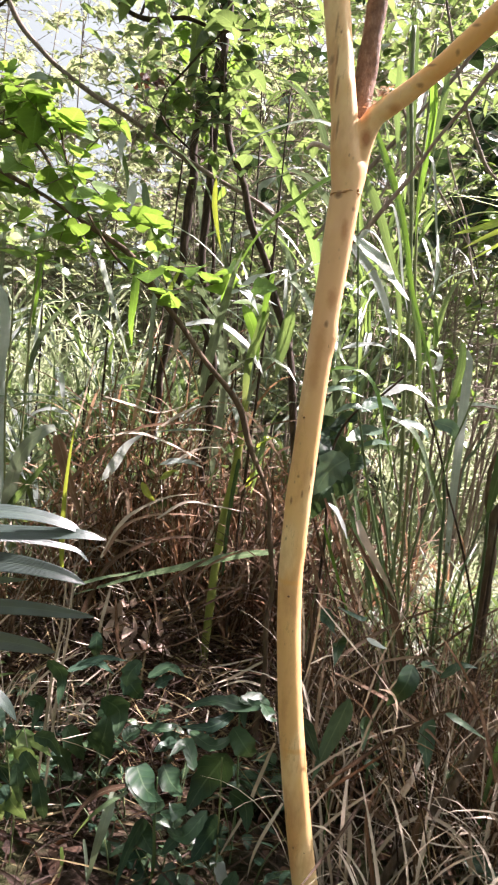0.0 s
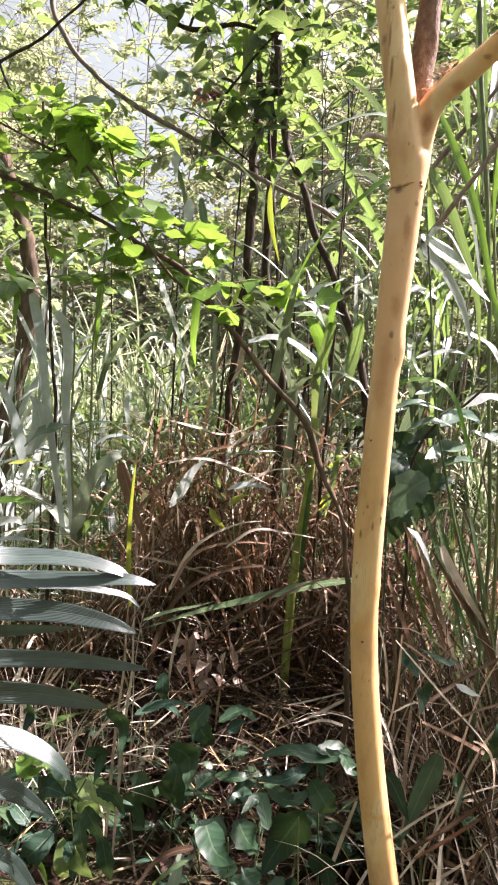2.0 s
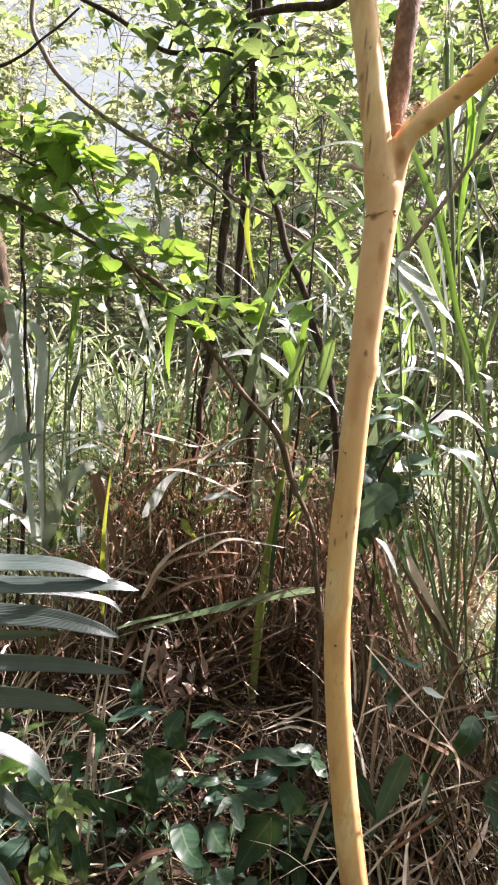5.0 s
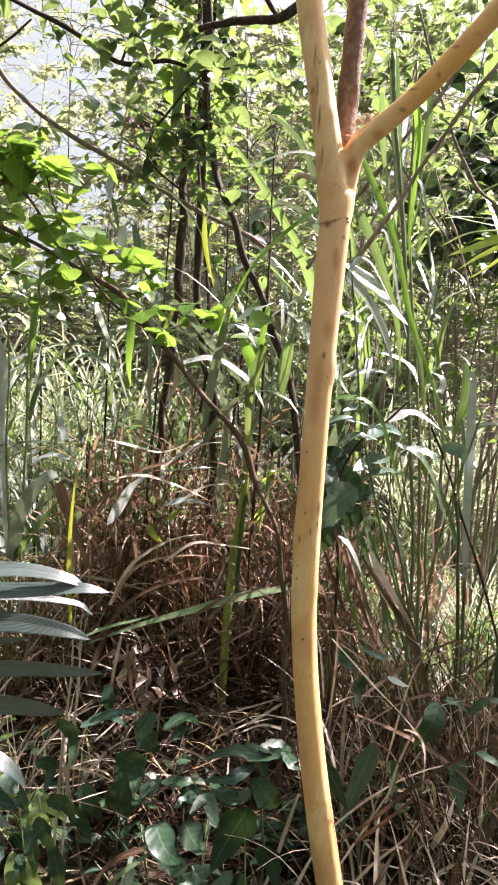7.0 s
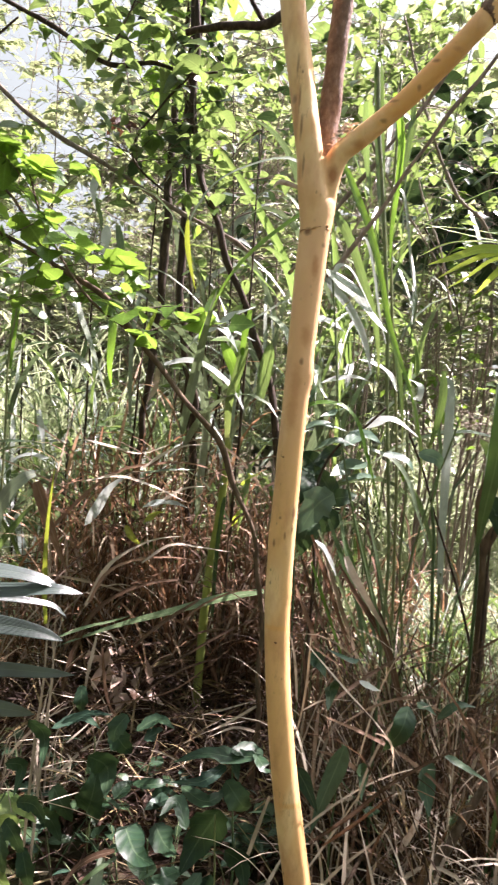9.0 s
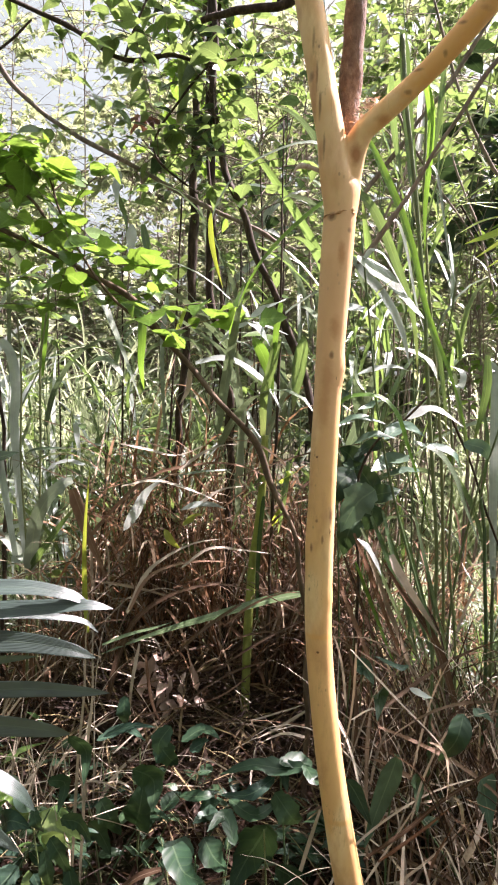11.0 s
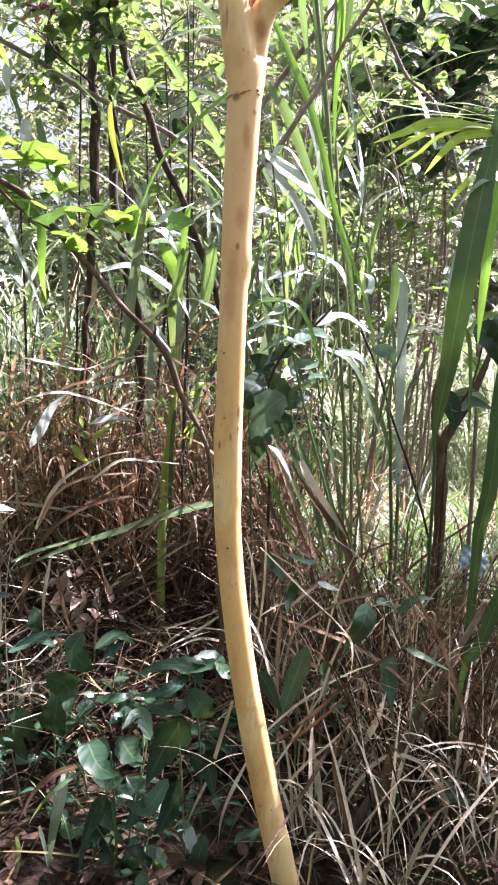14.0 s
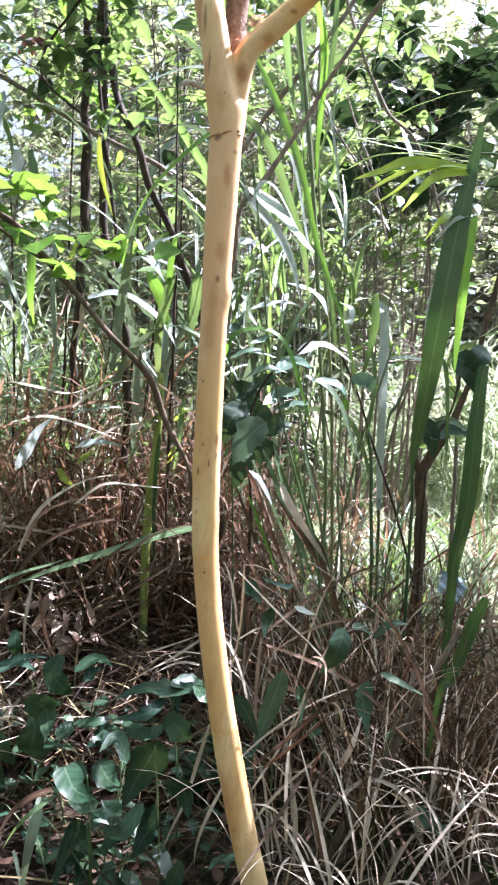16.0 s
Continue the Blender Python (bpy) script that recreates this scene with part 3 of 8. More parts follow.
def limb(heap, points, count=30, sides=10, rough=0.06, seed=0, swell=(), capped=True, crook=0.0):
    """A tapered, uneven limb through (x, y, z, radius); swell: (way along, around, height, size) of bumps."""
    line = smooth_line(points, count)
    pos, rad = line[:, :3], line[:, 3]
    if crook:
        bends, way = np.random.default_rng(seed + 77), np.concatenate([[0], np.cumsum(np.linalg.norm(np.diff(pos, axis=0), axis=1))])
        for _ in range(4):
            f, p, d = bends.uniform(14, 40), bends.uniform(0, 6.3), bends.normal(0, 1, 3) * (1, 0.6, 0.1)
            pos = pos + (crook * rad * (8 / f) * np.sin(f * way + p))[:, None] * d
    tan = np.gradient(pos, axis=0)
    tan /= np.linalg.norm(tan, axis=1)[:, None]
    ref = np.array([0.0, -1.0, 0.0]) if abs(tan[0, 1]) < 0.8 else np.array([0.0, 0.0, 1.0])
    u = np.cross(np.cross(tan, ref), tan)
    u /= np.linalg.norm(u, axis=1)[:, None]
    w = np.cross(tan, u)
    a = np.linspace(0, 2 * np.pi, sides, endpoint=False)
    t = np.linspace(0, 1, count)[:, None]
    r = np.ones((count, sides))
    g = np.random.default_rng(seed)
    for k in range(5):
        f, p, q = g.uniform(4, 40), g.uniform(0, 6.3), g.integers(0, 3)
        r += rough * 0.5 * np.sin(f * t + q * a + p)
    for at, around, high, size in swell:
        d = (a - around + np.pi) % (2 * np.pi) - np.pi
        r += high * np.exp(-((t - at) / size) ** 2 - (d / 0.7) ** 2)
    ring = pos[:, None] + (rad[:, None] * r)[..., None] * (u[:, None] * np.cos(a)[:, None] + w[:, None] * np.sin(a)[:, None])
    ends = [pos[:1, None] + 0 * ring[:1], ring, pos[-1:, None] + 0 * ring[:1]] if capped else [ring]
    ring = np.concatenate(ends)
    c = len(ring)
    i, k = (np.arange(c - 1) * sides)[:, None], np.arange(sides)
    quads = np.stack(np.broadcast_arrays(i + k, i + (k + 1) % sides, i + (k + 1) % sides + sides, i + k + sides), -1)
    uv = np.stack(np.broadcast_arrays((k / sides)[None, :], np.linspace(0, 1, c)[:, None]), -1)
    return heap.add(ring, quads, uv)


def uni(a, b, n):
    return rng.uniform(a, b, n)


# ---- the ground ----
def make_ground():
    near = np.linspace(-1, 1, 141)
    axis = np.sign(near) * (np.abs(near) * 7 + np.abs(near) ** 9 * 900)
    x, y = np.meshgrid(axis, axis + 2.0)
    z = height(x, y)
    n = len(axis)
    i = (np.arange(n - 1) * n)[:, None] + np.arange(n - 1)
    quads = np.stack([i, i + 1, i + n + 1, i + n], -1)
    ob = new("ground", Heap().add(np.stack([x, y, z], -1), quads, np.stack([x, y], -1)).mesh("ground", FLOOR))
    tagged(ob, "brown soil with leaf litter under the thicket", "ground", kind="structure")


make_ground()


# ---- the yellow-barked tree ----
TRUNK = [(0.40, 1.70, 0.12, 0.034), (0.354, 1.69, 0.30, 0.0302), (0.302, 1.685, 0.52, 0.0288), (0.249, 1.68, 0.79, 0.0280), (0.2145, 1.68, 1.05, 0.0282), (0.2075, 1.68, 1.25, 0.0285),
         (0.2105, 1.68, 1.55, 0.0285), (0.217, 1.68, 1.78, 0.0308), (0.2225, 1.68, 1.93, 0.0338), (0.2255, 1.683, 1.97, 0.0335), (0.229, 1.687, 2.0, 0.0280), (0.231, 1.689, 2.025, 0.010)]


def make_main_tree():
    tree = thing("tree", TREE_FOOT, "young tree with smooth pale yellow bark, forked above head height", "tree")
    trunk = Heap()
    limb(trunk, TRUNK,
         150, 28, 0.03, 3, [(0.57, 1.5, 0.18, 0.010), (0.667, 0.0, 0.02, 0.008), (0.667, -0.5, 0.05, 0.008), (0.41, 1.4, 0.06, 0.01), (0.46, -1.3, 0.08, 0.014), (0.33, -0.2, 0.06, 0.01),
                            (0.22, -0.7, 0.07, 0.012), (0.12, 1.2, 0.08, 0.012), (0.52, -1.0, 0.06, 0.014)])
    limb(trunk, [(0.221, 1.68, 1.90, 0.026), (0.216, 1.675, 1.965, 0.0305), (0.208, 1.668, 2.02, 0.0305), (0.195, 1.665, 2.096, 0.0285), (0.172, 1.665, 2.216, 0.0285), (0.137, 1.665, 2.394, 0.0275),
                 (0.10, 1.665, 2.62, 0.026), (0.08, 1.67, 2.9, 0.023)], 60, 24, 0.03, 5, [(0.5, 0.2, 0.08, 0.02)])
    limb(trunk, [(0.224, 1.694, 1.89, 0.020), (0.233, 1.693, 1.96, 0.0262), (0.2385, 1.688, 2.02, 0.0265), (0.248, 1.680, 2.068, 0.0245), (0.264, 1.67, 2.097, 0.0228), (0.284, 1.664, 2.113, 0.0222), (0.331, 1.655, 2.151, 0.0215), (0.378, 1.648, 2.194, 0.0213),
                 (0.431, 1.643, 2.251, 0.0213), (0.483, 1.637, 2.311, 0.0218), (0.52, 1.634, 2.354, 0.0228), (0.575, 1.63, 2.42, 0.022), (0.62, 1.63, 2.475, 0.02)], 90, 24, 0.04, 6, [(0.74, 2.5, 0.14, 0.03), (0.82, 0.4, 0.18, 0.03)])
    # trunk and limbs grow out of one another without a seam
    trunk = part("trunk", trunk, YELLOW_BARK, tree, "smooth pale yellow trunk parting into two limbs")
    skin = trunk.modifiers.new("skin", "REMESH")
    skin.mode, skin.voxel_size, skin.use_smooth_shade = "VOXEL", 0.003, True
    soft = trunk.modifiers.new("soft", "SMOOTH")
    soft.factor, soft.iterations = 0.5, 6
    part("limb", limb(Heap(), [(0.228, 1.69, 1.99, 0.020), (0.226, 1.70, 2.06, 0.023), (0.229, 1.71, 2.13, 0.023), (0.233, 1.712, 2.22, 0.0225), (0.236, 1.714, 2.33, 0.022), (0.241, 1.716, 2.45, 0.022), (0.25, 1.73, 2.9, 0.02)], 120, 20, 0.045, 9),
         BROWN_BARK, tree, "rough reddish-brown limb")
    part("limb", limb(Heap(), [(0.532, 1.633, 2.368, 0.024), (0.575, 1.63, 2.42, 0.0262), (0.61, 1.63, 2.462, 0.024), (0.72, 1.63, 2.60, 0.021)], 20, 14, 0.08, 2), BROWN_BARK, tree, "dark rough end of the slanting limb")
    # peeling bark where the three limbs part
    flakes = Heap()
    n = 60
    k = uni(0, 1, n)
    ribbons(flakes, np.stack([0.245 + 0.040 * k + uni(-0.006, 0.006, n), 1.672 - 0.012 * k + uni(-0.010, 0.006, n), 2.120 + 0.032 * k + uni(-0.012, 0.012, n)], -1), uni(0, 6.3, n), uni(-0.5, 1, n),
            uni(0.008, 0.020, n), uni(0.005, 0.012, n), 0.8, segs=3, shape=leaf_width)
    pieces("bark_flake", flakes, n, FLAKE, tree, "grey peeling flake")
    # a dead stub on the side of the fork
    part("stub", limb(Heap(), [(0.188, 1.672, 2.015, 0.0055), (0.176, 1.668, 2.017, 0.0045), (0.158, 1.662, 2.022, 0.0055), (0.142, 1.66, 2.023, 0.0045), (0.132, 1.66, 2.018, 0.0035), (0.127, 1.66, 2.010, 0.002)], 26, 9, 0.22, 12), FLAKE, tree, "pale broken stub of a twig")
    # the stained ring under the fork
    arc = [radians(-75 + 15 * k) for k in range(11)]
    part("bark_ring", limb(Heap(), [(0.2208 + 0.0332 * math.sin(a), 1.68 - 0.0332 * math.cos(a), 1.927 + 0.005 * math.sin(a) + 0.002 * math.sin(5 * a), 0.0012 + 0.0008 * math.sin(7 * a + 1)) for a in arc], 60, 8, 0.5, 8), STAIN_BARK, tree, "brown ring scar")
    # bark scars, set on the trunk's face
    line = smooth_line(TRUNK, 240)
    for side, z, wide, tall in ((0.72, 1.934, 0.006, 0.005), (-0.1, 1.045, 0.006, 0.003), (0.55, 1.60, 0.004, 0.007), (-0.45, 1.44, 0.005, 0.004), (0.6, 0.60, 0.004, 0.003), (0.7, 1.29, 0.002, 0.012), (0.3, 0.47, 0.003, 0.002)):
        c = line[np.argmin(np.abs(line[:, 2] - z))]
        x, y = c[0] + side * c[3], c[1] - c[3] * math.sqrt(1 - side * side) - (0.0022 if 1.92 < z < 1.94 else 0.0004)
        scar = Heap()
        limb(scar, [(x - wide * 0.6, y + 0.003, z + 0.3 * tall, 0.0004), (x, y + 0.55 * tall, z, 0.75 * tall), (x + wide * 0.6, y + 0.003, z - 0.3 * tall, 0.0004)] if wide > tall else
             [(x - 0.2 * wide, y + 0.002, z + tall, 0.0003), (x, y + 0.0012, z, 0.0017), (x + 0.3 * wide, y + 0.002, z - tall, 0.0003)], 9, 10, 0.3, int(z * 100))
        part("bark_scar", scar, SCAR_BARK if wide > 0.012 or (wide > tall and z < 1.5) else STAIN_BARK, tree, "brown bark scar")


make_main_tree()


# ---- plants ----
def along(pos, index, v):
    """Places a share v of the way along the lines that index names."""
    segs = pos.shape[1] - 1
    t = np.clip(v, 0, 0.999) * segs
    k = t.astype(int)
    f = (t - k)[:, None]
    return pos[index, k] * (1 - f) + pos[index, k + 1] * f


def spread_round(x, y, radius, n):
    r, a = radius * np.sqrt(uni(0, 1, n)), uni(0, 2 * np.pi, n)
    px, py = x + r * np.cos(a), y + r * np.sin(a)
    return np.stack([px, py, height(px, py) - 0.01], -1)


def grass_clump(x, y, tall, culms, blades, radius=0.16, width=0.022, long=0.6, material=None, culm_material=None, label="tall green grass clump with arching blades",
                stiff=1.45, name="grass_clump", low=0.1, droop=(0.7, 2.2), group="grass clumps", lean=None, bend=0.5, single=False, rise=1.1, thick=(0.0025, 0.005)):
    ob = thing(name, (x, y, float(height(x, y))), label, "grass", group)
    base = spread_round(x, y, radius, culms)
    heading = uni(0, 6.28, culms) if lean is None else rng.normal(lean, 0.5, culms)
    elev, length, sag = rng.normal(stiff, 0.08, culms), tall * uni(0.65, 1.1, culms), uni(0.0, bend, culms)
    pos = curve(base, heading, elev, length, sag, 0.0, 8, 1.6)[0]
    h = rods(Heap(), base, heading, elev, length, uni(*thick, culms), sag, 0.0, 0.5, 8, 5, 1.6)
    if single:
        pieces("culm", h, culms, culm_material or CULM, ob)
    else:
        part("stubble", h, culm_material or CULM, ob, kind="stuff")
    k, v = rng.integers(0, culms, blades), uni(low, 1.0, blades)
    ribbons(h := Heap(), along(pos, k, v), heading[k] + uni(-2.6, 2.6, blades), rng.normal(rise, 0.22, blades), long * uni(0.5, 1.25, blades), width * uni(0.4, 1.3, blades),
            uni(*droop, blades), uni(-0.9, 0.9, blades), rng.normal(0, 0.4, blades), uni(-0.5, 0.5, blades), fold=uni(0.1, 0.5, blades), segs=7, power=1.7)
    if single:
        pieces("blade", h, blades, material or GRASS, ob)
    else:
        part("foliage", h, material or GRASS, ob, kind="stuff")
    return ob


def foliage(heap, pos, count, size, shape=leaf_width, slim=0.5, start=0.15, droop=0.5, segs=4, level=0.35, wave=0.0):
    k = rng.integers(0, len(pos), count)
    ribbons(heap, along(pos, k, uni(start, 1, count)), uni(0, 6.28, count), rng.normal(-0.1, level, count), (s := size * uni(0.35, 1.15, count) ** 1.3 * 1.25), s * slim * uni(0.65, 1.35, count),
            droop * uni(0.2, 1.6, count), uni(-0.4, 0.4, count), rng.normal(0, 0.5, count), uni(-0.3, 0.3, count), shape, uni(0.05, 0.4, count), segs, wave=wave)
    return heap


def shrub(x, y, tall, stems=4, twigs=60, leaves=1200, size=0.07, material=None, bark=None, label="leafy green shrub", spread=0.5, thick=0.014, slim=0.5, name="shrub", low=0.25, group="background shrubs",
          shape=leaf_width, category="shrub", lift=0.6, twig_bark=None):
    g = float(height(x, y))
    ob = thing(name, (x, y, g), label, category, group)
    lines = []
    for s in range(stems):
        a, lean = uni(0, 6.28, 1)[0], uni(0.1, 1.0, 1)[0] * spread
        top = np.array([x + lean * math.cos(a), y + lean * math.sin(a), g + tall * uni(0.75, 1.0, 1)[0]])
        foot = np.array([x + 0.08 * math.cos(a), y + 0.08 * math.sin(a), g - 0.03])
        pts = [(*(foot + (top - foot) * t + np.array([*rng.normal(0, 0.05, 2), 0]) * (t > 0)), thick * (1 - 0.75 * t)) for t in (0, 0.3, 0.6, 1.0)]
        lines.append(smooth_line(pts, 13)[:, :3])
        part("stem", limb(Heap(), pts, 18, 7, 0.08, int(rng.integers(1000))), bark or DARK_BARK, ob)
    lines = np.array(lines)
    k = rng.integers(0, stems, twigs)
    base, heading = along(lines, k, uni(low, 1.0, twigs)), uni(0, 6.28, twigs)
    elev, length, sag = rng.normal(lift, 0.35, twigs), spread * uni(0.5, 1.5, twigs), uni(0, 1.2, twigs)
    h = rods(Heap(), base, heading, elev, length, thick * uni(0.2, 0.4, twigs), sag, 0.4, 0.3, 6, 4)
    pos = curve(base, heading, elev, length, sag, 0.4, 6, 1.3)[0]
    m = twigs * 3
    k = rng.integers(0, twigs, m)
    base2, heading2 = along(pos, k, uni(0.2, 1, m)), heading[k] + uni(-1.3, 1.3, m)
    elev2, length2 = rng.normal(0.25, 0.5, m), spread * uni(0.2, 0.6, m)
    rods(h, base2, heading2, elev2, length2, thick * 0.12, 0.5, 0.0, 0.4, 4, 3)
    part("twiggery", h, twig_bark or TWIG_BARK, ob, kind="stuff")
    if leaves:
        pos2 = curve(base2, heading2, elev2, length2, np.full(m, 0.5), 0.0, 4, 1.3)[0]
        f = foliage(Heap(), pos2, leaves, size, shape, slim)
        part("foliage", f, material or GREEN_LEAF, ob, kind="stuff")
    return ob


def sapling(points, label, material=None, name="sapling", twigs=(), seed=1, leaves=0, size=0.08, leaf=None, twig_len=0.35, slim=0.55, reach=(0.3, 1.0), shape=leaf_width, category="tree", count=40, droop=0.6):
    """A hand-set thin stem with set side twigs, and random twigs that carry leaves."""
    x, y, z = points[0][:3]
    ob = thing(name, (x, y, z), label, category)
    stem = part("stem", limb(Heap(), points, 2 * count, 10, 0.16, seed, crook=0.6 if points[0][3] < 0.03 else 0.3), material or DARK_BARK, ob)
    lines = [smooth_line(points, 25)[:, :3]]
    for t in twigs:
        part("side_branch", limb(Heap(), t, 36, 8, 0.14, seed + 3, crook=0.9), material or DARK_BARK, stem)
        lines.append(smooth_line(t, 25)[:, :3])
    if leaves:
        lines = np.array([l for l in lines if np.linalg.norm(l[0] - l[-1]) > 0.2])
        n = max(6, leaves // 6)
        k = rng.integers(0, len(lines), n)
        base, heading, elev, length = along(lines, k, uni(*reach, n)), uni(0, 6.28, n), rng.normal(0.3, 0.5, n), twig_len * uni(0.4, 1.2, n)
        part("twiggery", rods(Heap(), base, heading, elev, length, 0.0022, 0.6, 0.3, 0.4, 6, 4), TWIG_BARK, ob, kind="stuff")
        f = foliage(Heap(), curve(base, heading, elev, length, np.full(n, 0.6), 0.3, 6, 1.3)[0], leaves, size, shape, slim, droop=droop, segs=6, wave=0.05)
        pieces("leaf", f, leaves, leaf or GREEN_LEAF, ob)
    return ob


# ---- thin dark stems behind the tree ----
def make_saplings():
    sapling([(-0.22, 3.2, 0.0, 0.0163), (-0.235, 3.2, 0.8, 0.0163), (-0.24, 3.2, 1.49, 0.0156), (-0.29, 3.2, 1.76, 0.0169), (-0.35, 3.2, 2.05, 0.0181), (-0.355, 3.2, 2.42, 0.0187), (-0.375, 3.2, 2.87, 0.0200), (-0.39, 3.2, 3.36, 0.0200), (-0.36, 3.2, 3.9, 0.0175)],
            "dark crooked sapling stem wound by a second one", seed=11, leaves=260, size=0.08, reach=(0.7, 1.0), twig_len=0.5)
    sapling([(-0.52, 3.4, 0.0, 0.0196), (-0.53, 3.4, 0.7, 0.0196), (-0.52, 3.4, 1.42, 0.0190), (-0.495, 3.4, 1.85, 0.0184), (-0.48, 3.4, 2.27, 0.0184), (-0.49, 3.4, 2.85, 0.0167), (-0.46, 3.4, 3.33, 0.0149), (-0.42, 3.35, 3.9, 0.0126)],
            "dark slender sapling stem", seed=12, leaves=240, size=0.08, leaf=BRIGHT_LEAF, reach=(0.66, 1.0), twig_len=0.5)
    sapling([(0.22, 2.95, 0.0, 0.0149), (0.19, 2.93, 0.9, 0.0149), (0.14, 2.9, 1.45, 0.0144), (0.07, 2.9, 1.74, 0.0138), (-0.025, 2.9, 1.96, 0.0138), (-0.14, 2.9, 2.22, 0.0144), (-0.25, 2.9, 2.5, 0.0138), (-0.30, 2.9, 2.72, 0.0126), (-0.315, 2.95, 3.0, 0.0126), (-0.36, 3.0, 3.5, 0.0103)],
            "dark leaning sapling stem", seed=13, leaves=140, size=0.08, leaf=DARK_LEAF, reach=(0.7, 1.0))
    sapling([(0.17, 2.45, 0.05, 0.0095), (0.16, 2.45, 0.7, 0.009), (0.125, 2.45, 1.06, 0.0085), (0.03, 2.45, 1.31, 0.009), (-0.07, 2.45, 1.485, 0.0105), (-0.25, 2.45, 1.67, 0.0095), (-0.44, 2.45, 1.88, 0.0095), (-0.65, 2.45, 2.0, 0.0085), (-0.92, 2.45, 2.125, 0.007), (-1.3, 2.45, 2.26, 0.005)],
            "slender leaning shrub with bright backlit leaves", material=TRUNK_BARK, name="shrub", category="shrub",
            twigs=[[(-0.65, 2.45, 2.0, 0.006), (-0.74, 2.45, 2.13, 0.0055), (-0.83, 2.45, 2.235, 0.005), (-0.96, 2.45, 2.29, 0.0045), (-1.25, 2.45, 2.42, 0.003)],
                   [(-0.35, 2.45, 1.78, 0.005), (-0.52, 2.43, 1.90, 0.0045), (-0.66, 2.41, 2.10, 0.004), (-0.74, 2.40, 2.30, 0.003)],
                   [(-0.07, 2.45, 1.485, 0.005), (-0.062, 2.44, 1.51, 0.004), (-0.064, 2.44, 1.53, 0.002)]],
            seed=14, leaves=330, size=0.072, leaf=BRIGHT_LEAF, reach=(0.6, 1.0), twig_len=0.34, slim=0.95, droop=0.25, shape=lobed_width)
    sapling([(-0.05, 3.02, 2.23, 0.008), (-0.14, 3.0, 2.28, 0.009), (-0.39, 3.0, 2.39, 0.009), (-0.64, 3.0, 2.53, 0.0095), (-0.99, 3.0, 2.72, 0.010), (-1.21, 3.0, 2.92, 0.011), (-1.30, 3.0, 3.13, 0.011), (-1.27, 3.0, 3.5, 0.010)],
            "bare grey liana arching between the stems", material=GREY_BARK, name="liana", category="vine", seed=15)
    sapling([(-1.3, 2.8, 3.2, 0.009), (-1.0, 2.8, 3.06, 0.009), (-0.84, 2.8, 2.98, 0.0095), (-0.63, 2.8, 2.855, 0.009), (-0.45, 2.8, 2.865, 0.008), (-0.32, 2.8, 2.83, 0.006), (-0.2, 2.8, 2.84, 0.004)],
            "dark crooked branch with rounded leaves", name="branch", category="branch", twigs=[[(-0.63, 2.8, 2.855, 0.005), (-0.58, 2.8, 3.0, 0.004), (-0.50, 2.8, 3.2, 0.003)],
            [(-0.30, 2.8, 2.83, 0.004), (-0.47, 2.9, 2.70, 0.005), (-0.53, 2.9, 2.58, 0.005), (-0.50, 2.9, 2.50, 0.0045), (-0.36, 2.95, 2.40, 0.003)]], seed=16, leaves=260, size=0.075, reach=(0.2, 1.0), twig_len=0.4, slim=0.6)
    sapling([(-0.3, 2.62, 2.88, 0.012), (-0.19, 2.6, 2.895, 0.013), (-0.11, 2.6, 2.90, 0.014), (-0.02, 2.6, 2.91, 0.017), (0.05, 2.6, 2.95, 0.016), (0.12, 2.6, 3.05, 0.013)], "dark knobby hanging branch", name="branch", category="branch",
            twigs=[[(-0.02, 2.6, 2.92, 0.009), (-0.10, 2.6, 3.05, 0.008), (-0.16, 2.6, 3.25, 0.007)]], seed=17)
    sapling([(0.22, 2.3, 1.75, 0.006), (0.24, 2.3, 1.93, 0.0068), (0.29, 2.3, 2.01, 0.0065), (0.37, 2.3, 2.12, 0.0068), (0.45, 2.3, 2.26, 0.0066), (0.56, 2.3, 2.44, 0.0062), (0.64, 2.3, 2.56, 0.007), (0.85, 2.3, 2.85, 0.005)],
            "thin grey-brown slanting branch", material=GREY_BARK, name="branch", category="branch", seed=18)
    sapling([(1.12, 3.05, 0.06, 0.009), (1.13, 3.02, 0.9, 0.0085), (1.10, 3.0, 1.6, 0.008), (1.0, 3.0, 2.1, 0.007), (0.89, 3.0, 2.38, 0.0065), (0.76, 3.0, 2.51, 0.0065), (0.63, 3.0, 2.79, 0.0055), (0.5, 3.0, 3.2, 0.004)], "thin grey-brown arching stem", material=GREY_BARK, name="branch", category="branch", seed=19, leaves=60, size=0.07, reach=(0.5, 1))
    sapling([(-2.06, 4.0, -0.02, 0.070), (-2.04, 4.0, 0.9, 0.062), (-1.996, 4.0, 1.24, 0.058), (-1.947, 4.0, 1.51, 0.056), (-1.90, 4.0, 1.78, 0.054), (-1.90, 4.0, 2.04, 0.052), (-1.93, 4.0, 2.3, 0.050), (-2.05, 4.0, 2.62, 0.046), (-2.2, 4.0, 3.1, 0.042), (-2.3, 4.0, 3.9, 0.034)],
            "brown crooked tree trunk among the grass", material=TRUNK_BARK, name="tree", seed=20, leaves=300, size=0.09, reach=(0.6, 1.0), twig_len=0.8)
    sapling([(-1.05, 2.8, 0.05, 0.008), (-1.05, 2.8, 0.8, 0.008), (-1.06, 2.8, 1.34, 0.0075), (-1.09, 2.8, 1.58, 0.007), (-1.13, 2.8, 1.91, 0.006), (-1.16, 2.8, 2.15, 0.006), (-1.2, 2.8, 2.6, 0.005)], "thin black sapling stem", seed=21, leaves=40, size=0.09, leaf=BRIGHT_LEAF, reach=(0.6, 1))
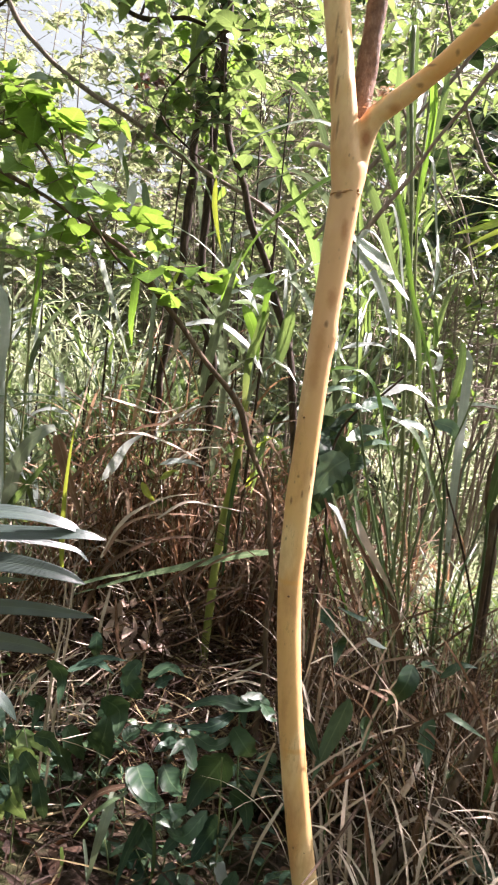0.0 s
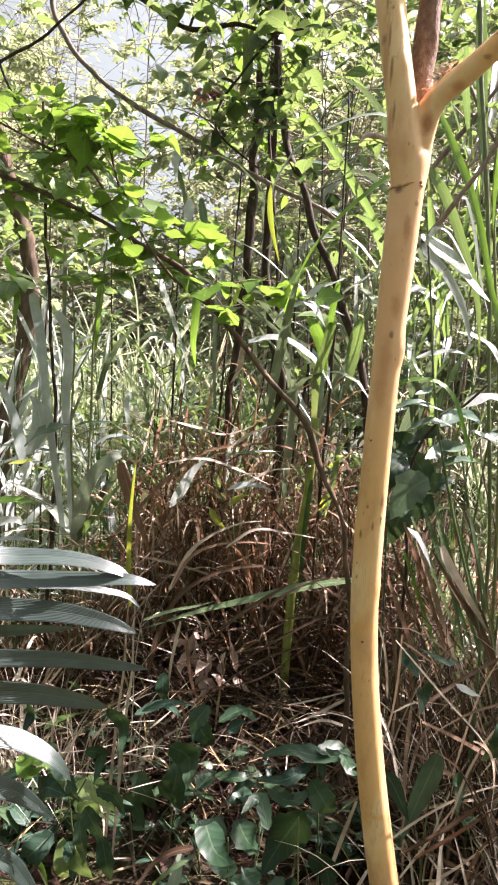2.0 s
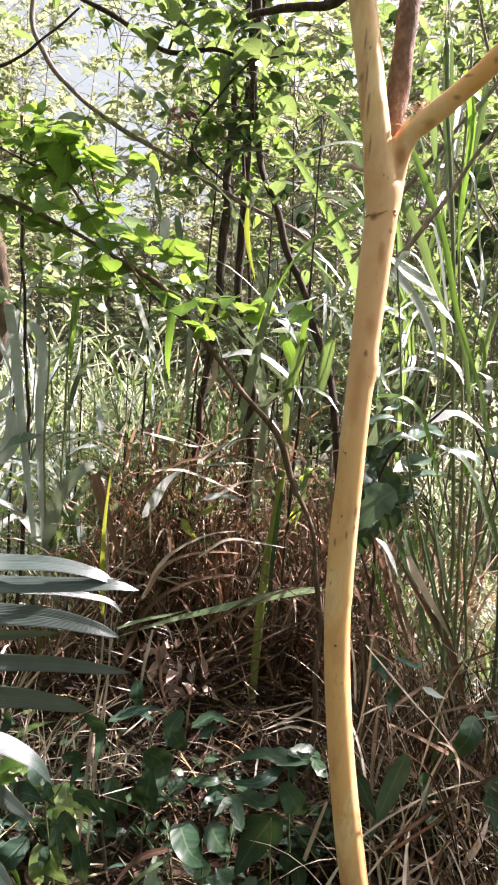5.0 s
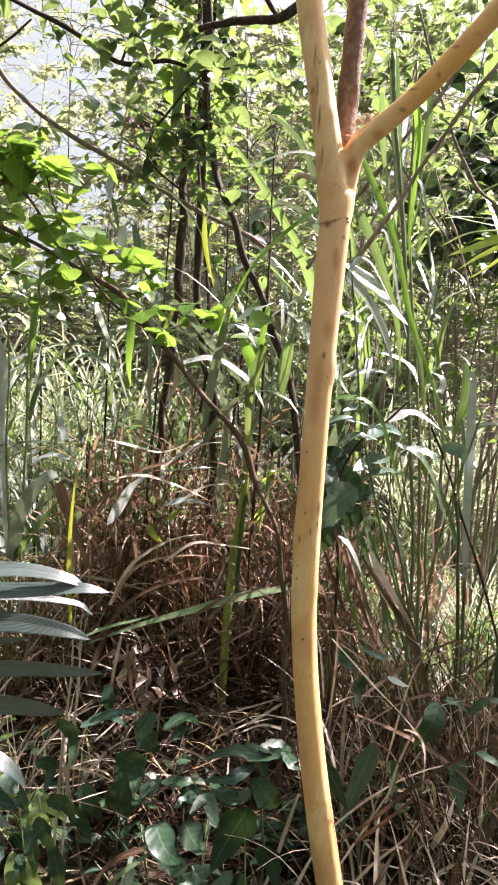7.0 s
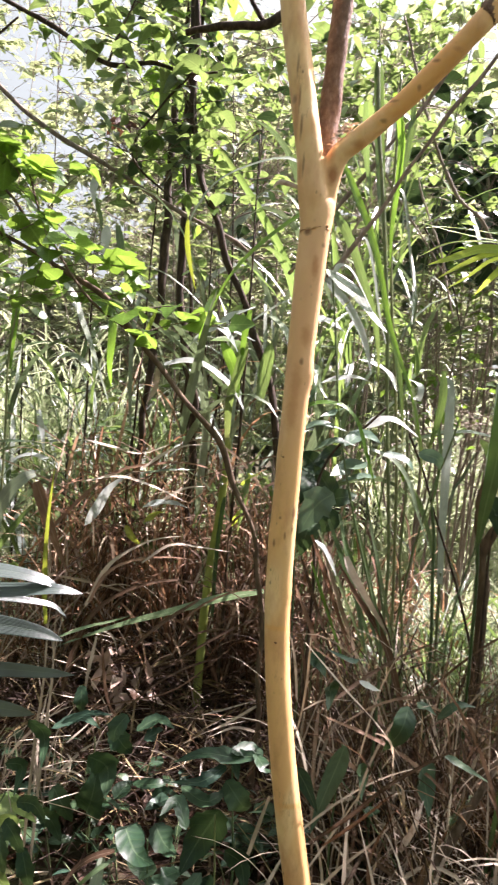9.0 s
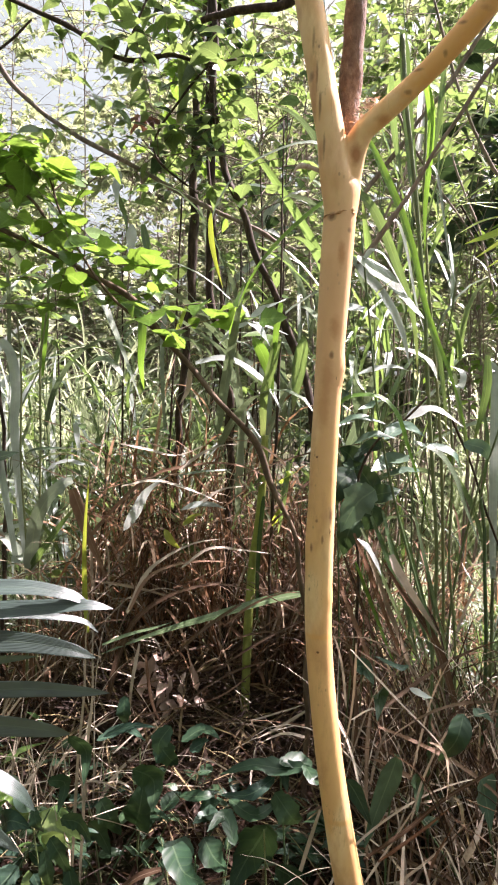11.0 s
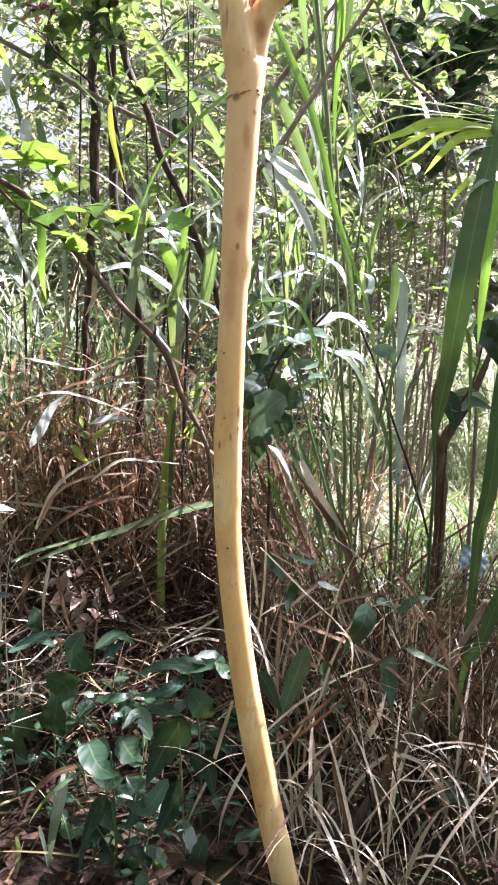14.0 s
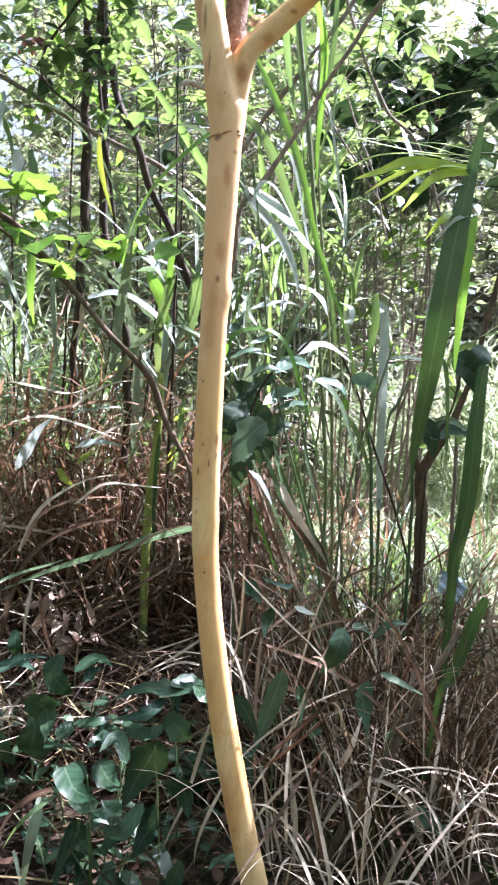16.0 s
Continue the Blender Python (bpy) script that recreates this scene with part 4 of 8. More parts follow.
    sapling([(0.93, 2.8, 0.02, 0.026), (0.94, 2.8, 0.3, 0.024), (0.945, 2.8, 0.6, 0.022), (0.95, 2.8, 0.94, 0.020), (0.935, 2.8, 1.13, 0.020), (1.02, 2.8, 1.28, 0.014), (1.09, 2.8, 1.48, 0.012), (1.15, 2.8, 1.75, 0.010), (1.22, 2.8, 2.1, 0.007)],
            "brown shaggy shrub stem with a fork", material=TRUNK_BARK, name="shrub", category="shrub", twigs=[[(0.935, 2.8, 1.13, 0.012), (0.905, 2.8, 1.22, 0.011), (0.90, 2.8, 1.30, 0.009), (0.92, 2.78, 1.42, 0.006)]],
            seed=22, leaves=16, size=0.11, reach=(0.6, 1.0), leaf=GREEN_LEAF)
    # more slanting twigs behind the fork, and a dead brown stick in the heap
    sapling([(0.14, 2.6, 2.05, 0.007), (0.28, 2.6, 2.28, 0.0075), (0.34, 2.6, 2.36, 0.0075), (0.44, 2.6, 2.50, 0.0072), (0.57, 2.6, 2.68, 0.007), (0.64, 2.6, 2.80, 0.006), (0.8, 2.6, 3.05, 0.004)],
            "thin reddish-brown slanting branch", material=GREY_BARK, name="branch", category="branch", seed=51)
    sapling([(0.30, 3.2, 2.05, 0.006), (0.35, 3.2, 2.28, 0.006), (0.38, 3.2, 2.40, 0.006), (0.46, 3.2, 2.53, 0.0055), (0.54, 3.2, 2.60, 0.005), (0.62, 3.2, 2.69, 0.004), (0.75, 3.2, 2.83, 0.003)],
            "pale bare forked twig in the sun", material=PALE_TWIG, name="branch", category="branch", twigs=[[(0.38, 3.2, 2.40, 0.005), (0.47, 3.22, 2.62, 0.004), (0.52, 3.22, 2.85, 0.003)]], seed=52)
    sapling([(0.40, 3.0, 2.72, 0.0055), (0.46, 3.0, 2.60, 0.0055), (0.54, 3.0, 2.47, 0.005), (0.62, 3.0, 2.36, 0.005), (0.69, 3.0, 2.26, 0.004), (0.76, 3.0, 2.16, 0.002)],
            "brown crooked branch behind the bamboo leaves", material=GREY_BARK, name="branch", category="branch", seed=53)
    sapling([(0.62, 3.2, 2.70, 0.004), (0.66, 3.2, 2.57, 0.004), (0.71, 3.2, 2.43, 0.0045), (0.77, 3.2, 2.29, 0.0045), (0.83, 3.2, 2.05, 0.004)],
            "thin pale hanging twig", material=PALE_TWIG, name="branch", category="branch", seed=54)
    sapling([(0.525, 1.9, 0.20, 0.012), (0.567, 1.9, 0.313, 0.013), (0.617, 1.9, 0.406, 0.0125), (0.666, 1.9, 0.513, 0.012), (0.714, 1.9, 0.618, 0.011), (0.762, 1.9, 0.715, 0.009), (0.84, 1.93, 0.86, 0.006)],
            "dead brown stick leaning in the dry grass", material=TWIG_BARK, name="stick", category="stick", seed=55)
    # second stem that winds round the first
    t = np.linspace(0, 1, 9)
    sapling([(-0.30 - 0.09 * k + 0.03 * math.sin(9 * k), 3.17 + 0.03 * math.cos(9 * k), 1.55 + 2.2 * k, 0.008) for k in t], "dark twining vine stem", name="vine", category="vine", seed=23)
    g = np.random.default_rng(5)
    for k in range(8):
        x, y = g.uniform(-1.5, 0.2), g.uniform(2.9, 4.2)
        z, a = float(height(x, y)), g.uniform(0, 6.28)
        d = g.uniform(0.05, 0.45)
        sapling([(x, y, z, 0.006), (x + 0.3 * d * math.cos(a), y + 0.2 * d, z + 0.7, 0.006), (x + 0.6 * d * math.cos(a + 0.4), y, z + 1.4, 0.005), (x + d * math.cos(a), y, z + 2.3, 0.003)],
                "thin dark woody shoot in the undergrowth", name="shoot", category="shrub", seed=30 + k, leaves=50, size=0.075, reach=(0.35, 1), twig_len=0.3, count=24)


make_saplings()


# ---- grass ----
def make_grass():
    for x, y, tall, m in ((-1.45, 3.35, 1.8, SHEEN), (0.44, 2.95, 3.0, GRASS), (0.34, 2.70, 2.3, GRASS)):
        grass_clump(x, y, tall, 4, 9, 0.10, 0.018, 0.55, low=0.45, single=True, rise=1.38, droop=(0.0, 1.6), thick=(0.0025, 0.0045), material=m, stiff=1.53, bend=0.2)
    for x, y, tall in ((0.25, 3.5, 3.0), (0.10, 3.3, 2.5), (-0.05, 3.25, 2.0), (-0.28, 3.9, 2.8)):
        grass_clump(x, y, tall, 4, 24, 0.16, 0.036, 0.75, low=0.5, material=GRASS_GREY if x < 0.2 else GRASS, single=True, rise=1.0, droop=(0.3, 2.4))
    # the palest tone puts sun glare into the colour of some clumps
    for x, y, tall, m in ((-1.25, 3.5, 1.9, GRASS_GREY), (-1.6, 3.3, 1.8, SHEEN), (-1.5, 4.3, 1.6, SHEEN), (-1.0, 4.6, 1.5, SHEEN), (-2.1, 3.7, 2.0, SHEEN), (-1.9, 4.8, 2.0, GRASS)):
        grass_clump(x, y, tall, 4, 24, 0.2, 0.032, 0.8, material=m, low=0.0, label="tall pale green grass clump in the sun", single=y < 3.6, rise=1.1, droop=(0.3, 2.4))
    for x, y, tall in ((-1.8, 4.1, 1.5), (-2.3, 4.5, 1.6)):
        grass_clump(x, y, tall, 3, 7, 0.12, 0.03, 0.8, low=0.2, material=SHEEN, single=True, rise=1.25, droop=(0.2, 1.6))
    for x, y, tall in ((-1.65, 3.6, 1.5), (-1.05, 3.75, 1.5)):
        grass_clump(x, y, tall, 3, 12, 0.12, 0.045, 0.9, material=SHEEN, low=0.2, label="broad pale grass blades in the sun", single=True, rise=1.2, droop=(0.4, 1.8))
    for k in range(30):
        x, y = (uni(1.0, 3.6, 1)[0], uni(7.5, 9.5, 1)[0]) if k % 2 else (uni(-4.6, -1.2, 1)[0], uni(5.6, 8.2, 1)[0])
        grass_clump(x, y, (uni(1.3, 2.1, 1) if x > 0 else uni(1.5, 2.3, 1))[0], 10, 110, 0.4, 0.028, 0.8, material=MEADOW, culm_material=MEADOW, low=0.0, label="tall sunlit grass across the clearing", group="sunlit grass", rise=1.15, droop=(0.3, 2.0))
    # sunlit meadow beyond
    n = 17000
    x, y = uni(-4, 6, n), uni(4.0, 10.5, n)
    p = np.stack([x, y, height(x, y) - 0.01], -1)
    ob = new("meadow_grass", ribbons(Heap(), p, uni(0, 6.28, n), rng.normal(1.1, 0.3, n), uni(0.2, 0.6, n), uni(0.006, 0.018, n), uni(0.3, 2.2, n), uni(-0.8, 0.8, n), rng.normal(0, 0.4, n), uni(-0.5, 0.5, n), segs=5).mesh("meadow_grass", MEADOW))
    tagged(ob, "sunlit green grass of the clearing", "grass", kind="stuff")
    n = 3000
    x, y = uni(-4, 6, n), uni(3.6, 9, n)
    p = np.stack([x, y, height(x, y) - 0.01], -1)
    ob = new("meadow_straw", ribbons(Heap(), p, uni(0, 6.28, n), rng.normal(0.9, 0.4, n), uni(0.2, 0.7, n), uni(0.005, 0.014, n), uni(0.3, 2.2, n), uni(-0.8, 0.8, n), rng.normal(0, 0.4, n), uni(-0.5, 0.5, n), segs=5).mesh("meadow_straw", DRY))
    tagged(ob, "pale dead straw among the clearing's grass", "grass", kind="stuff")


def make_dry_grass():
    # brown standing thatch behind the tree
    for k in range(16):
        x, y = uni(-0.72, 0.28, 1)[0], uni(2.95, 3.4, 1)[0]
        grass_clump(x, y, uni(0.45, 0.95, 1)[0], 7, 26, 0.15, 0.013, 0.5, DRY, DRY_CULM, "dead brown standing grass", 1.35, "dry_grass_clump", 0.1, (0.6, 2.8), "dry grass", bend=0.9, single=y < 3.1)
    # collapsed heap to the side of the tree
    for k in range(20):
        x, y = uni(0.42, 1.35, 1)[0], uni(1.95, 2.75, 1)[0]
        grass_clump(x, y, uni(0.45, 0.85, 1)[0], 26, 22, 0.14, 0.008, 0.42, (DRY, SHADED_STRAW, STRAW)[k % 3], (DRY_CULM, SHADED_STRAW, DRY)[k % 3], "collapsed heap of dead brown grass", 1.25, "dry_grass_clump", 0.0, (0.0, 1.8), "dry grass", bend=0.8, single=y < 2.2, thick=(0.0013, 0.003))
    for k in range(8):
        x, y = uni(-1.5, -0.6, 1)[0], uni(2.6, 3.6, 1)[0]
        grass_clump(x, y, uni(0.4, 0.7, 1)[0], 10, 24, 0.15, 0.013, 0.42, DRY, DRY_CULM, "straw-coloured dead grass tuft", 1.2, "dry_grass_clump", 0.0, (0.8, 2.6), "dry grass", bend=1.2)
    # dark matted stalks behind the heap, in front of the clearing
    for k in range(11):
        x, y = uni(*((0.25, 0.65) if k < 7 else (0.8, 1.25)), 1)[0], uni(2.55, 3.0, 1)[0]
        grass_clump(x, y, uni(0.3, 0.6, 1)[0], 9, 22, 0.12, 0.010, 0.38, SHADED_STRAW, SHADED_STRAW, "dark matted dead grass at the clearing's edge", 1.35, "dry_grass_clump", 0.0, (0.3, 2.2), "dry grass", bend=0.6)
    # blades fallen across the standing stalks
    n = 290
    x, y = np.concatenate([uni(-0.9, 0.3, n // 2), uni(0.35, 1.4, n // 2)]), np.concatenate([uni(2.6, 3.7, n // 2), uni(1.85, 2.8, n // 2)])
    z = height(x, y) + np.concatenate([uni(0.05, 0.95, n // 2), uni(0.05, 0.6, n // 2)])
    ob = thing("straw_tangle", (0.2, 2.7, float(height(0.2, 2.7))), "pale dead blades fallen across standing stalks", "grass")
    pieces("straw", ribbons(Heap(), np.stack([x, y, z], -1), uni(0, 6.28, n), rng.normal(0.1, 0.5, n), uni(0.25, 0.75, n), uni(0.004, 0.014, n), uni(-0.2, 1.2, n), uni(-1, 1, n), uni(-1, 1, n), uni(-0.5, 0.5, n), segs=7), n, DRY, ob)


def make_pale_litter():
    """Curled dead leaves on the bank, a patch of sun put into their pale colour, and bleached straw under the palm."""
    ob = thing("dead_leaf_bundle", (-0.36, 2.7, float(height(-0.36, 2.7))), "curled pale dead leaves, lightened for a patch of sun", "leaf")
    n = 34
    x, y = rng.normal(-0.36, 0.06, n), rng.normal(2.68, 0.05, n)
    p = np.stack([x, y, height(x, y) + uni(0.04, 0.22, n)], -1)
    pieces("leaf", ribbons(Heap(), p, uni(0, 6.28, n), rng.normal(0.3, 0.6, n), uni(0.04, 0.11, n), uni(0.025, 0.045, n), uni(-1.2, 1.6, n), uni(-1, 1, n), rng.normal(0, 0.6, n), 0, leaf_width, uni(0.3, 1.0, n), 6, wave=0.3), n, PALE_LITTER, ob)
    for cx, cy, wide, deep, n in ((-0.55, 2.05, 0.22, 0.2, 60), (-0.1, 2.5, 0.5, 0.3, 60), (0.75, 2.15, 0.4, 0.3, 90)):
        ob = thing("straw_tangle", (cx, cy, float(height(cx, cy))), "bleached straw lying criss-cross in the sun", "grass", "bleached straw")
        x, y = cx + uni(-wide, wide, n), cy + uni(-deep, deep, n)
        p = np.stack([x, y, height(x, y) + uni(0.02, 0.30, n)], -1)
        pieces("straw", ribbons(Heap(), p, uni(0, 6.28, n), rng.normal(0.35, 0.5, n), uni(0.10, 0.32, n), uni(0.003, 0.007, n), uni(-0.2, 0.9, n), uni(-1, 1, n), uni(-1, 1, n), uni(-0.5, 0.5, n), segs=5), n, STRAW, ob)


def make_litter():
    n = 5000
    x, y = uni(-2.2, 2.2, n), uni(-0.8, 4.6, n)
    x[:3500], y[:3500] = uni(-1.6, 1.6, 3500), uni(1.5, 4.2, 3500)
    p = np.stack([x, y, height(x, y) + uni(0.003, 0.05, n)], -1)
    ob = new("straw_litter", ribbons(Heap(), p, uni(0, 6.28, n), rng.normal(0.1, 0.25, n), uni(0.06, 0.4, n), uni(0.003, 0.009, n), uni(-0.1, 0.5, n), uni(-1, 1, n), uni(-1, 1, n), uni(-0.7, 0.7, n), segs=4).mesh("straw_litter", SHADED_STRAW))
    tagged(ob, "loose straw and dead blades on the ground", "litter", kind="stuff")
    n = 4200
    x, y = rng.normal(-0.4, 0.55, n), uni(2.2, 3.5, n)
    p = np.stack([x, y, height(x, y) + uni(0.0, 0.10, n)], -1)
    ob = new("straw_bank", ribbons(Heap(), p, uni(0, 6.28, n), rng.normal(0.25, 0.4, n), uni(0.08, 0.36, n), uni(0.003, 0.010, n), uni(-0.2, 0.9, n), uni(-1, 1, n), uni(-1, 1, n), uni(-0.7, 0.7, n), segs=4).mesh("straw_bank", SHADED_STRAW))
    tagged(ob, "matted brown straw heaped on the bank", "litter", kind="stuff")
    n = 5200
    x, y = uni(-2.2, 2.2, n), uni(-0.8, 4.6, n)
    x[2600:3600], y[2600:3600] = rng.normal(-0.35, 0.4, 1000), uni(2.2, 3.1, 1000)
    x[:2600], y[:2600] = uni(-1.6, 1.4, 2600), uni(1.5, 4.2, 2600)
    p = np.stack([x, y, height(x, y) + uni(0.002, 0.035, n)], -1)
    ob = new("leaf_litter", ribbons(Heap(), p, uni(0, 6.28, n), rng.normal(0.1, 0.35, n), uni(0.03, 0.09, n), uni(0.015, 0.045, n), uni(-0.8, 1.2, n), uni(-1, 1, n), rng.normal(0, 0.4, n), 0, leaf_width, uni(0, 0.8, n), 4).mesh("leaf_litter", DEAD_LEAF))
    tagged(ob, "curled brown dead leaves on the ground", "litter", kind="stuff")


make_grass()
make_dry_grass()
make_litter()
make_pale_litter()


# ---- low broad-leaved plants ----
def herb(x, y, tall, leaves, size, material, label="low dark green broad-leaved plant", slim=0.52, shape=leaf_width):
    g = float(height(x, y))
    ob = thing("herb", (x, y, g), label, "plant", "low plants")
    n = 3
    base, heading, elev, length = np.repeat([[x, y, g - 0.01]], n, 0), uni(0, 6.28, n), uni(0.9, 1.5, n), tall * uni(0.8, 1.2, n)
    pieces("stem", rods(Heap(), base, heading, elev, length, 0.0025, 0.5, 0.0, 0.5, 6, 5), n, CULM, ob)
    pos = curve(base, heading, elev, length, np.full(n, 0.5), 0.0, 6, 1.3)[0]
    for k in range(leaves):
        at = along(pos, np.array([k % n]), np.array([0.35 + 0.65 * (k + 0.5) / leaves]))
        h = ribbons(Heap(), at, uni(0, 6.28, 1), uni(-0.1, 0.6, 1), size * uni(0.7, 1.2, 1), size * slim * uni(0.8, 1.15, 1), uni(0.3, 1.1, 1), uni(-0.3, 0.3, 1), uni(-0.5, 0.5, 1), 0, shape, uni(0.1, 0.35, 1), 8, wave=0.06)
        part("leaf", h, material, ob)


def make_herbs():
    g = np.random.default_rng(3)
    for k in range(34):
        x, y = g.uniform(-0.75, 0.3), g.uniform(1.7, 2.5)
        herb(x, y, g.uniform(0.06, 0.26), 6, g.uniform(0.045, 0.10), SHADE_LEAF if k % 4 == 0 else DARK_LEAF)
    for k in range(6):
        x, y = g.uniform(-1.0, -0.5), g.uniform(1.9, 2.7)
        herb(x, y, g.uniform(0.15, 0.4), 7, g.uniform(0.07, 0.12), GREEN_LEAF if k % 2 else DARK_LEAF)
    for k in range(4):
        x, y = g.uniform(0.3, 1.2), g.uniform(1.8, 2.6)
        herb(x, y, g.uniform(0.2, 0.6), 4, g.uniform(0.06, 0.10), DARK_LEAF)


make_herbs()


# ---- the thicket behind and the far side of the clearing ----
def undergrowth(name, label, xs, ys, tall, shoots, leaves, size, material, slim=0.5):
    x, y = uni(*xs, shoots), uni(*ys, shoots)
    base = np.stack([x, y, height(x, y) - 0.02], -1)
    heading, elev, length = uni(0, 6.28, shoots), rng.normal(1.1, 0.3, shoots), uni(*tall, shoots)
    ob = thing(name, (sum(xs) / 2, sum(ys) / 2, float(height(sum(xs) / 2, sum(ys) / 2))), label, "undergrowth")
    part("twiggery", rods(Heap(), base, heading, elev, length, 0.003, 0.6, 0.0, 0.3, 5, 4), TWIG_BARK, ob, kind="stuff")
    pos = curve(base, heading, elev, length, np.full(shoots, 0.6), 0.0, 5, 1.3)[0]
    k = rng.integers(0, shoots, shoots * 3)
    b2, h2 = along(pos, k, uni(0.2, 1, shoots * 3)), uni(0, 6.28, shoots * 3)
    e2, l2 = rng.normal(0.4, 0.4, shoots * 3), uni(0.15, 0.5, shoots * 3)
    part("twiggery", rods(Heap(), b2, h2, e2, l2, 0.0025, 0.5, 0.0, 0.3, 4, 3), TWIG_BARK, ob, kind="stuff")
    part("foliage", foliage(Heap(), curve(b2, h2, e2, l2, np.full(shoots * 3, 0.5), 0.0, 4, 1.3)[0], leaves, size, leaf_width, slim), material, ob, kind="stuff")
    return tagged(ob, kind="stuff")


def make_thicket():
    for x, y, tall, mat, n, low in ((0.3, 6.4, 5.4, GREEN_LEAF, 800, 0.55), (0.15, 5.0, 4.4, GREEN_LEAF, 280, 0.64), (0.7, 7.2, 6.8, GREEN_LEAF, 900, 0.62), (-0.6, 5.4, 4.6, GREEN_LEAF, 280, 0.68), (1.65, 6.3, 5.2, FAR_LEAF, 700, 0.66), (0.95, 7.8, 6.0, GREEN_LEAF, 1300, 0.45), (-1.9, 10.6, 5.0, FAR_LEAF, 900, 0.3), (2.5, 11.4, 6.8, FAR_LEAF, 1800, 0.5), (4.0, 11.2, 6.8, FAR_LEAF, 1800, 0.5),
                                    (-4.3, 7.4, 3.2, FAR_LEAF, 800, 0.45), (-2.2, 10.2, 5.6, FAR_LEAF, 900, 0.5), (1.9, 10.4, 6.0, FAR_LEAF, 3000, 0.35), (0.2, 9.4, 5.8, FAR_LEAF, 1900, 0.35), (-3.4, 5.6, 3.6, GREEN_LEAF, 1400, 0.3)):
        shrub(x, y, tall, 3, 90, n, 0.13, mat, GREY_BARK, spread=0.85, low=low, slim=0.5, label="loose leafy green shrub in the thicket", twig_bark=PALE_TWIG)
    # two taller trees added out of view beside the clearing to dapple the light
    shrub(3.15, 3.6, 3.9, 3, 80, 1000, 0.12, DARK_LEAF, GREY_BARK, "unseen dark-leaved tree added to dapple the light", 1.05, 0.03, 0.5, "tree", 0.5, "", category="tree")
    shrub(3.1, 4.3, 5.4, 3, 60, 230, 0.15, DARK_LEAF, GREY_BARK, "unseen slender leafy tree added to shade the near ground", 0.6, 0.03, 0.55, "tree", 0.74, "", category="tree")
    shrub(1.05, 4.7, 2.7, 4, 60, 90, 0.07, GREEN_LEAF, GREY_BARK, "bare twiggy grey shrub with few leaves", 0.6, 0.010, low=0.5, twig_bark=PALE_TWIG)
    shrub(1.5, 5.6, 3.0, 4, 70, 120, 0.08, BRIGHT_LEAF, GREY_BARK, "pale bare twiggy shrub in the sun", 0.65, 0.010, low=0.5, twig_bark=PALE_TWIG)
    # a dark-leaved bush at the clearing's rim, with bare twigs below its crown
    shrub(1.35, 5.0, 3.7, 4, 80, 600, 0.14, DARK_LEAF, GREY_BARK, "dark round-leaved bush with bare grey twigs", 0.5, 0.014, 0.72, low=0.8, lift=0.5)
    shrub(0.85, 4.3, 3.2, 4, 80, 210, 0.085, BRIGHT_LEAF, GREY_BARK, "loose bush with bright backlit leaves and grey twigs", 0.55, 0.011, 0.6, low=0.62, twig_bark=GREY_BARK)
    shrub(-0.5, 9.0, 5.4, 4, 90, 700, 0.10, FAR_LEAF, GREY_BARK, "loose bush with grey twigs and mid-green leaves", 0.7, 0.012, 0.6, low=0.45, twig_bark=GREY_BARK)
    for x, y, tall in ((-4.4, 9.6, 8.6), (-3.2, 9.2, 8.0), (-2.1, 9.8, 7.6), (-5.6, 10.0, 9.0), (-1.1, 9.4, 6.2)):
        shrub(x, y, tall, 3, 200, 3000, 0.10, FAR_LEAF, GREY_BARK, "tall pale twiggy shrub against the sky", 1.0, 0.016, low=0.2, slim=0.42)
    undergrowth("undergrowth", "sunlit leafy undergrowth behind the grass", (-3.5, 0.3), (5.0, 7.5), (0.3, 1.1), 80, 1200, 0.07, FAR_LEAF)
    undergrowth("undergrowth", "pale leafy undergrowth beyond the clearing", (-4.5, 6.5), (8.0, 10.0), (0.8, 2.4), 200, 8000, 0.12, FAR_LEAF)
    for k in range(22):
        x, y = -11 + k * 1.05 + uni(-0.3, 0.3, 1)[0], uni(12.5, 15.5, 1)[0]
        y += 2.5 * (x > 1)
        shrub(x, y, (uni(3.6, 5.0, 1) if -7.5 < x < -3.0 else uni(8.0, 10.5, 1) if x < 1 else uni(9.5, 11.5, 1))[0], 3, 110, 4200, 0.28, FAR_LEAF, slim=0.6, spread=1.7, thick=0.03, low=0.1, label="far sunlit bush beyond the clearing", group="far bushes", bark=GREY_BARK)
    # unseen bushes added to close the clearing behind the walker and cut sky fill
    for k in range(13):
        a = radians(150 + 20 * k)
        shrub(0.3 + 6.2 * math.cos(a), 0.6 + 5.2 * math.sin(a), uni(3.0, 4.6, 1)[0], 3, 60, 1500, 0.22, GREEN_LEAF, slim=0.6, spread=1.3, thick=0.025, low=0.08, label="unseen leafy bush added behind the walker to block skylight", group="far bushes", bark=GREY_BARK)


make_thicket()


# ---- single blades, leaves and other things that stand out ----
def blade(points, width, material, label, face=(0, -0.8, 0.5), fold=0.2, name="grass_shoot", category="grass", pleats=0, shape=None, wave=0.0, count=16):
    """One long blade with its sheath, standing by itself."""
    x, y, z = points[0]
    ob = thing(name, (x, y, z), label, category)
    part("blade", strip(Heap(), points, width, face, shape, fold, count, pleats, wave), material, ob)
    if material is SHOOT:
        f = Vector(face).normalized() * 0.0006
        part("midrib", limb(Heap(), [(px + f.x, py + f.y, pz + f.z, 0.0013 * (1 - 0.8 * k / len(points))) for k, (px, py, pz) in enumerate(points)], 14, 6, 0.0), RIB, ob, "pale raised midrib")
    return ob


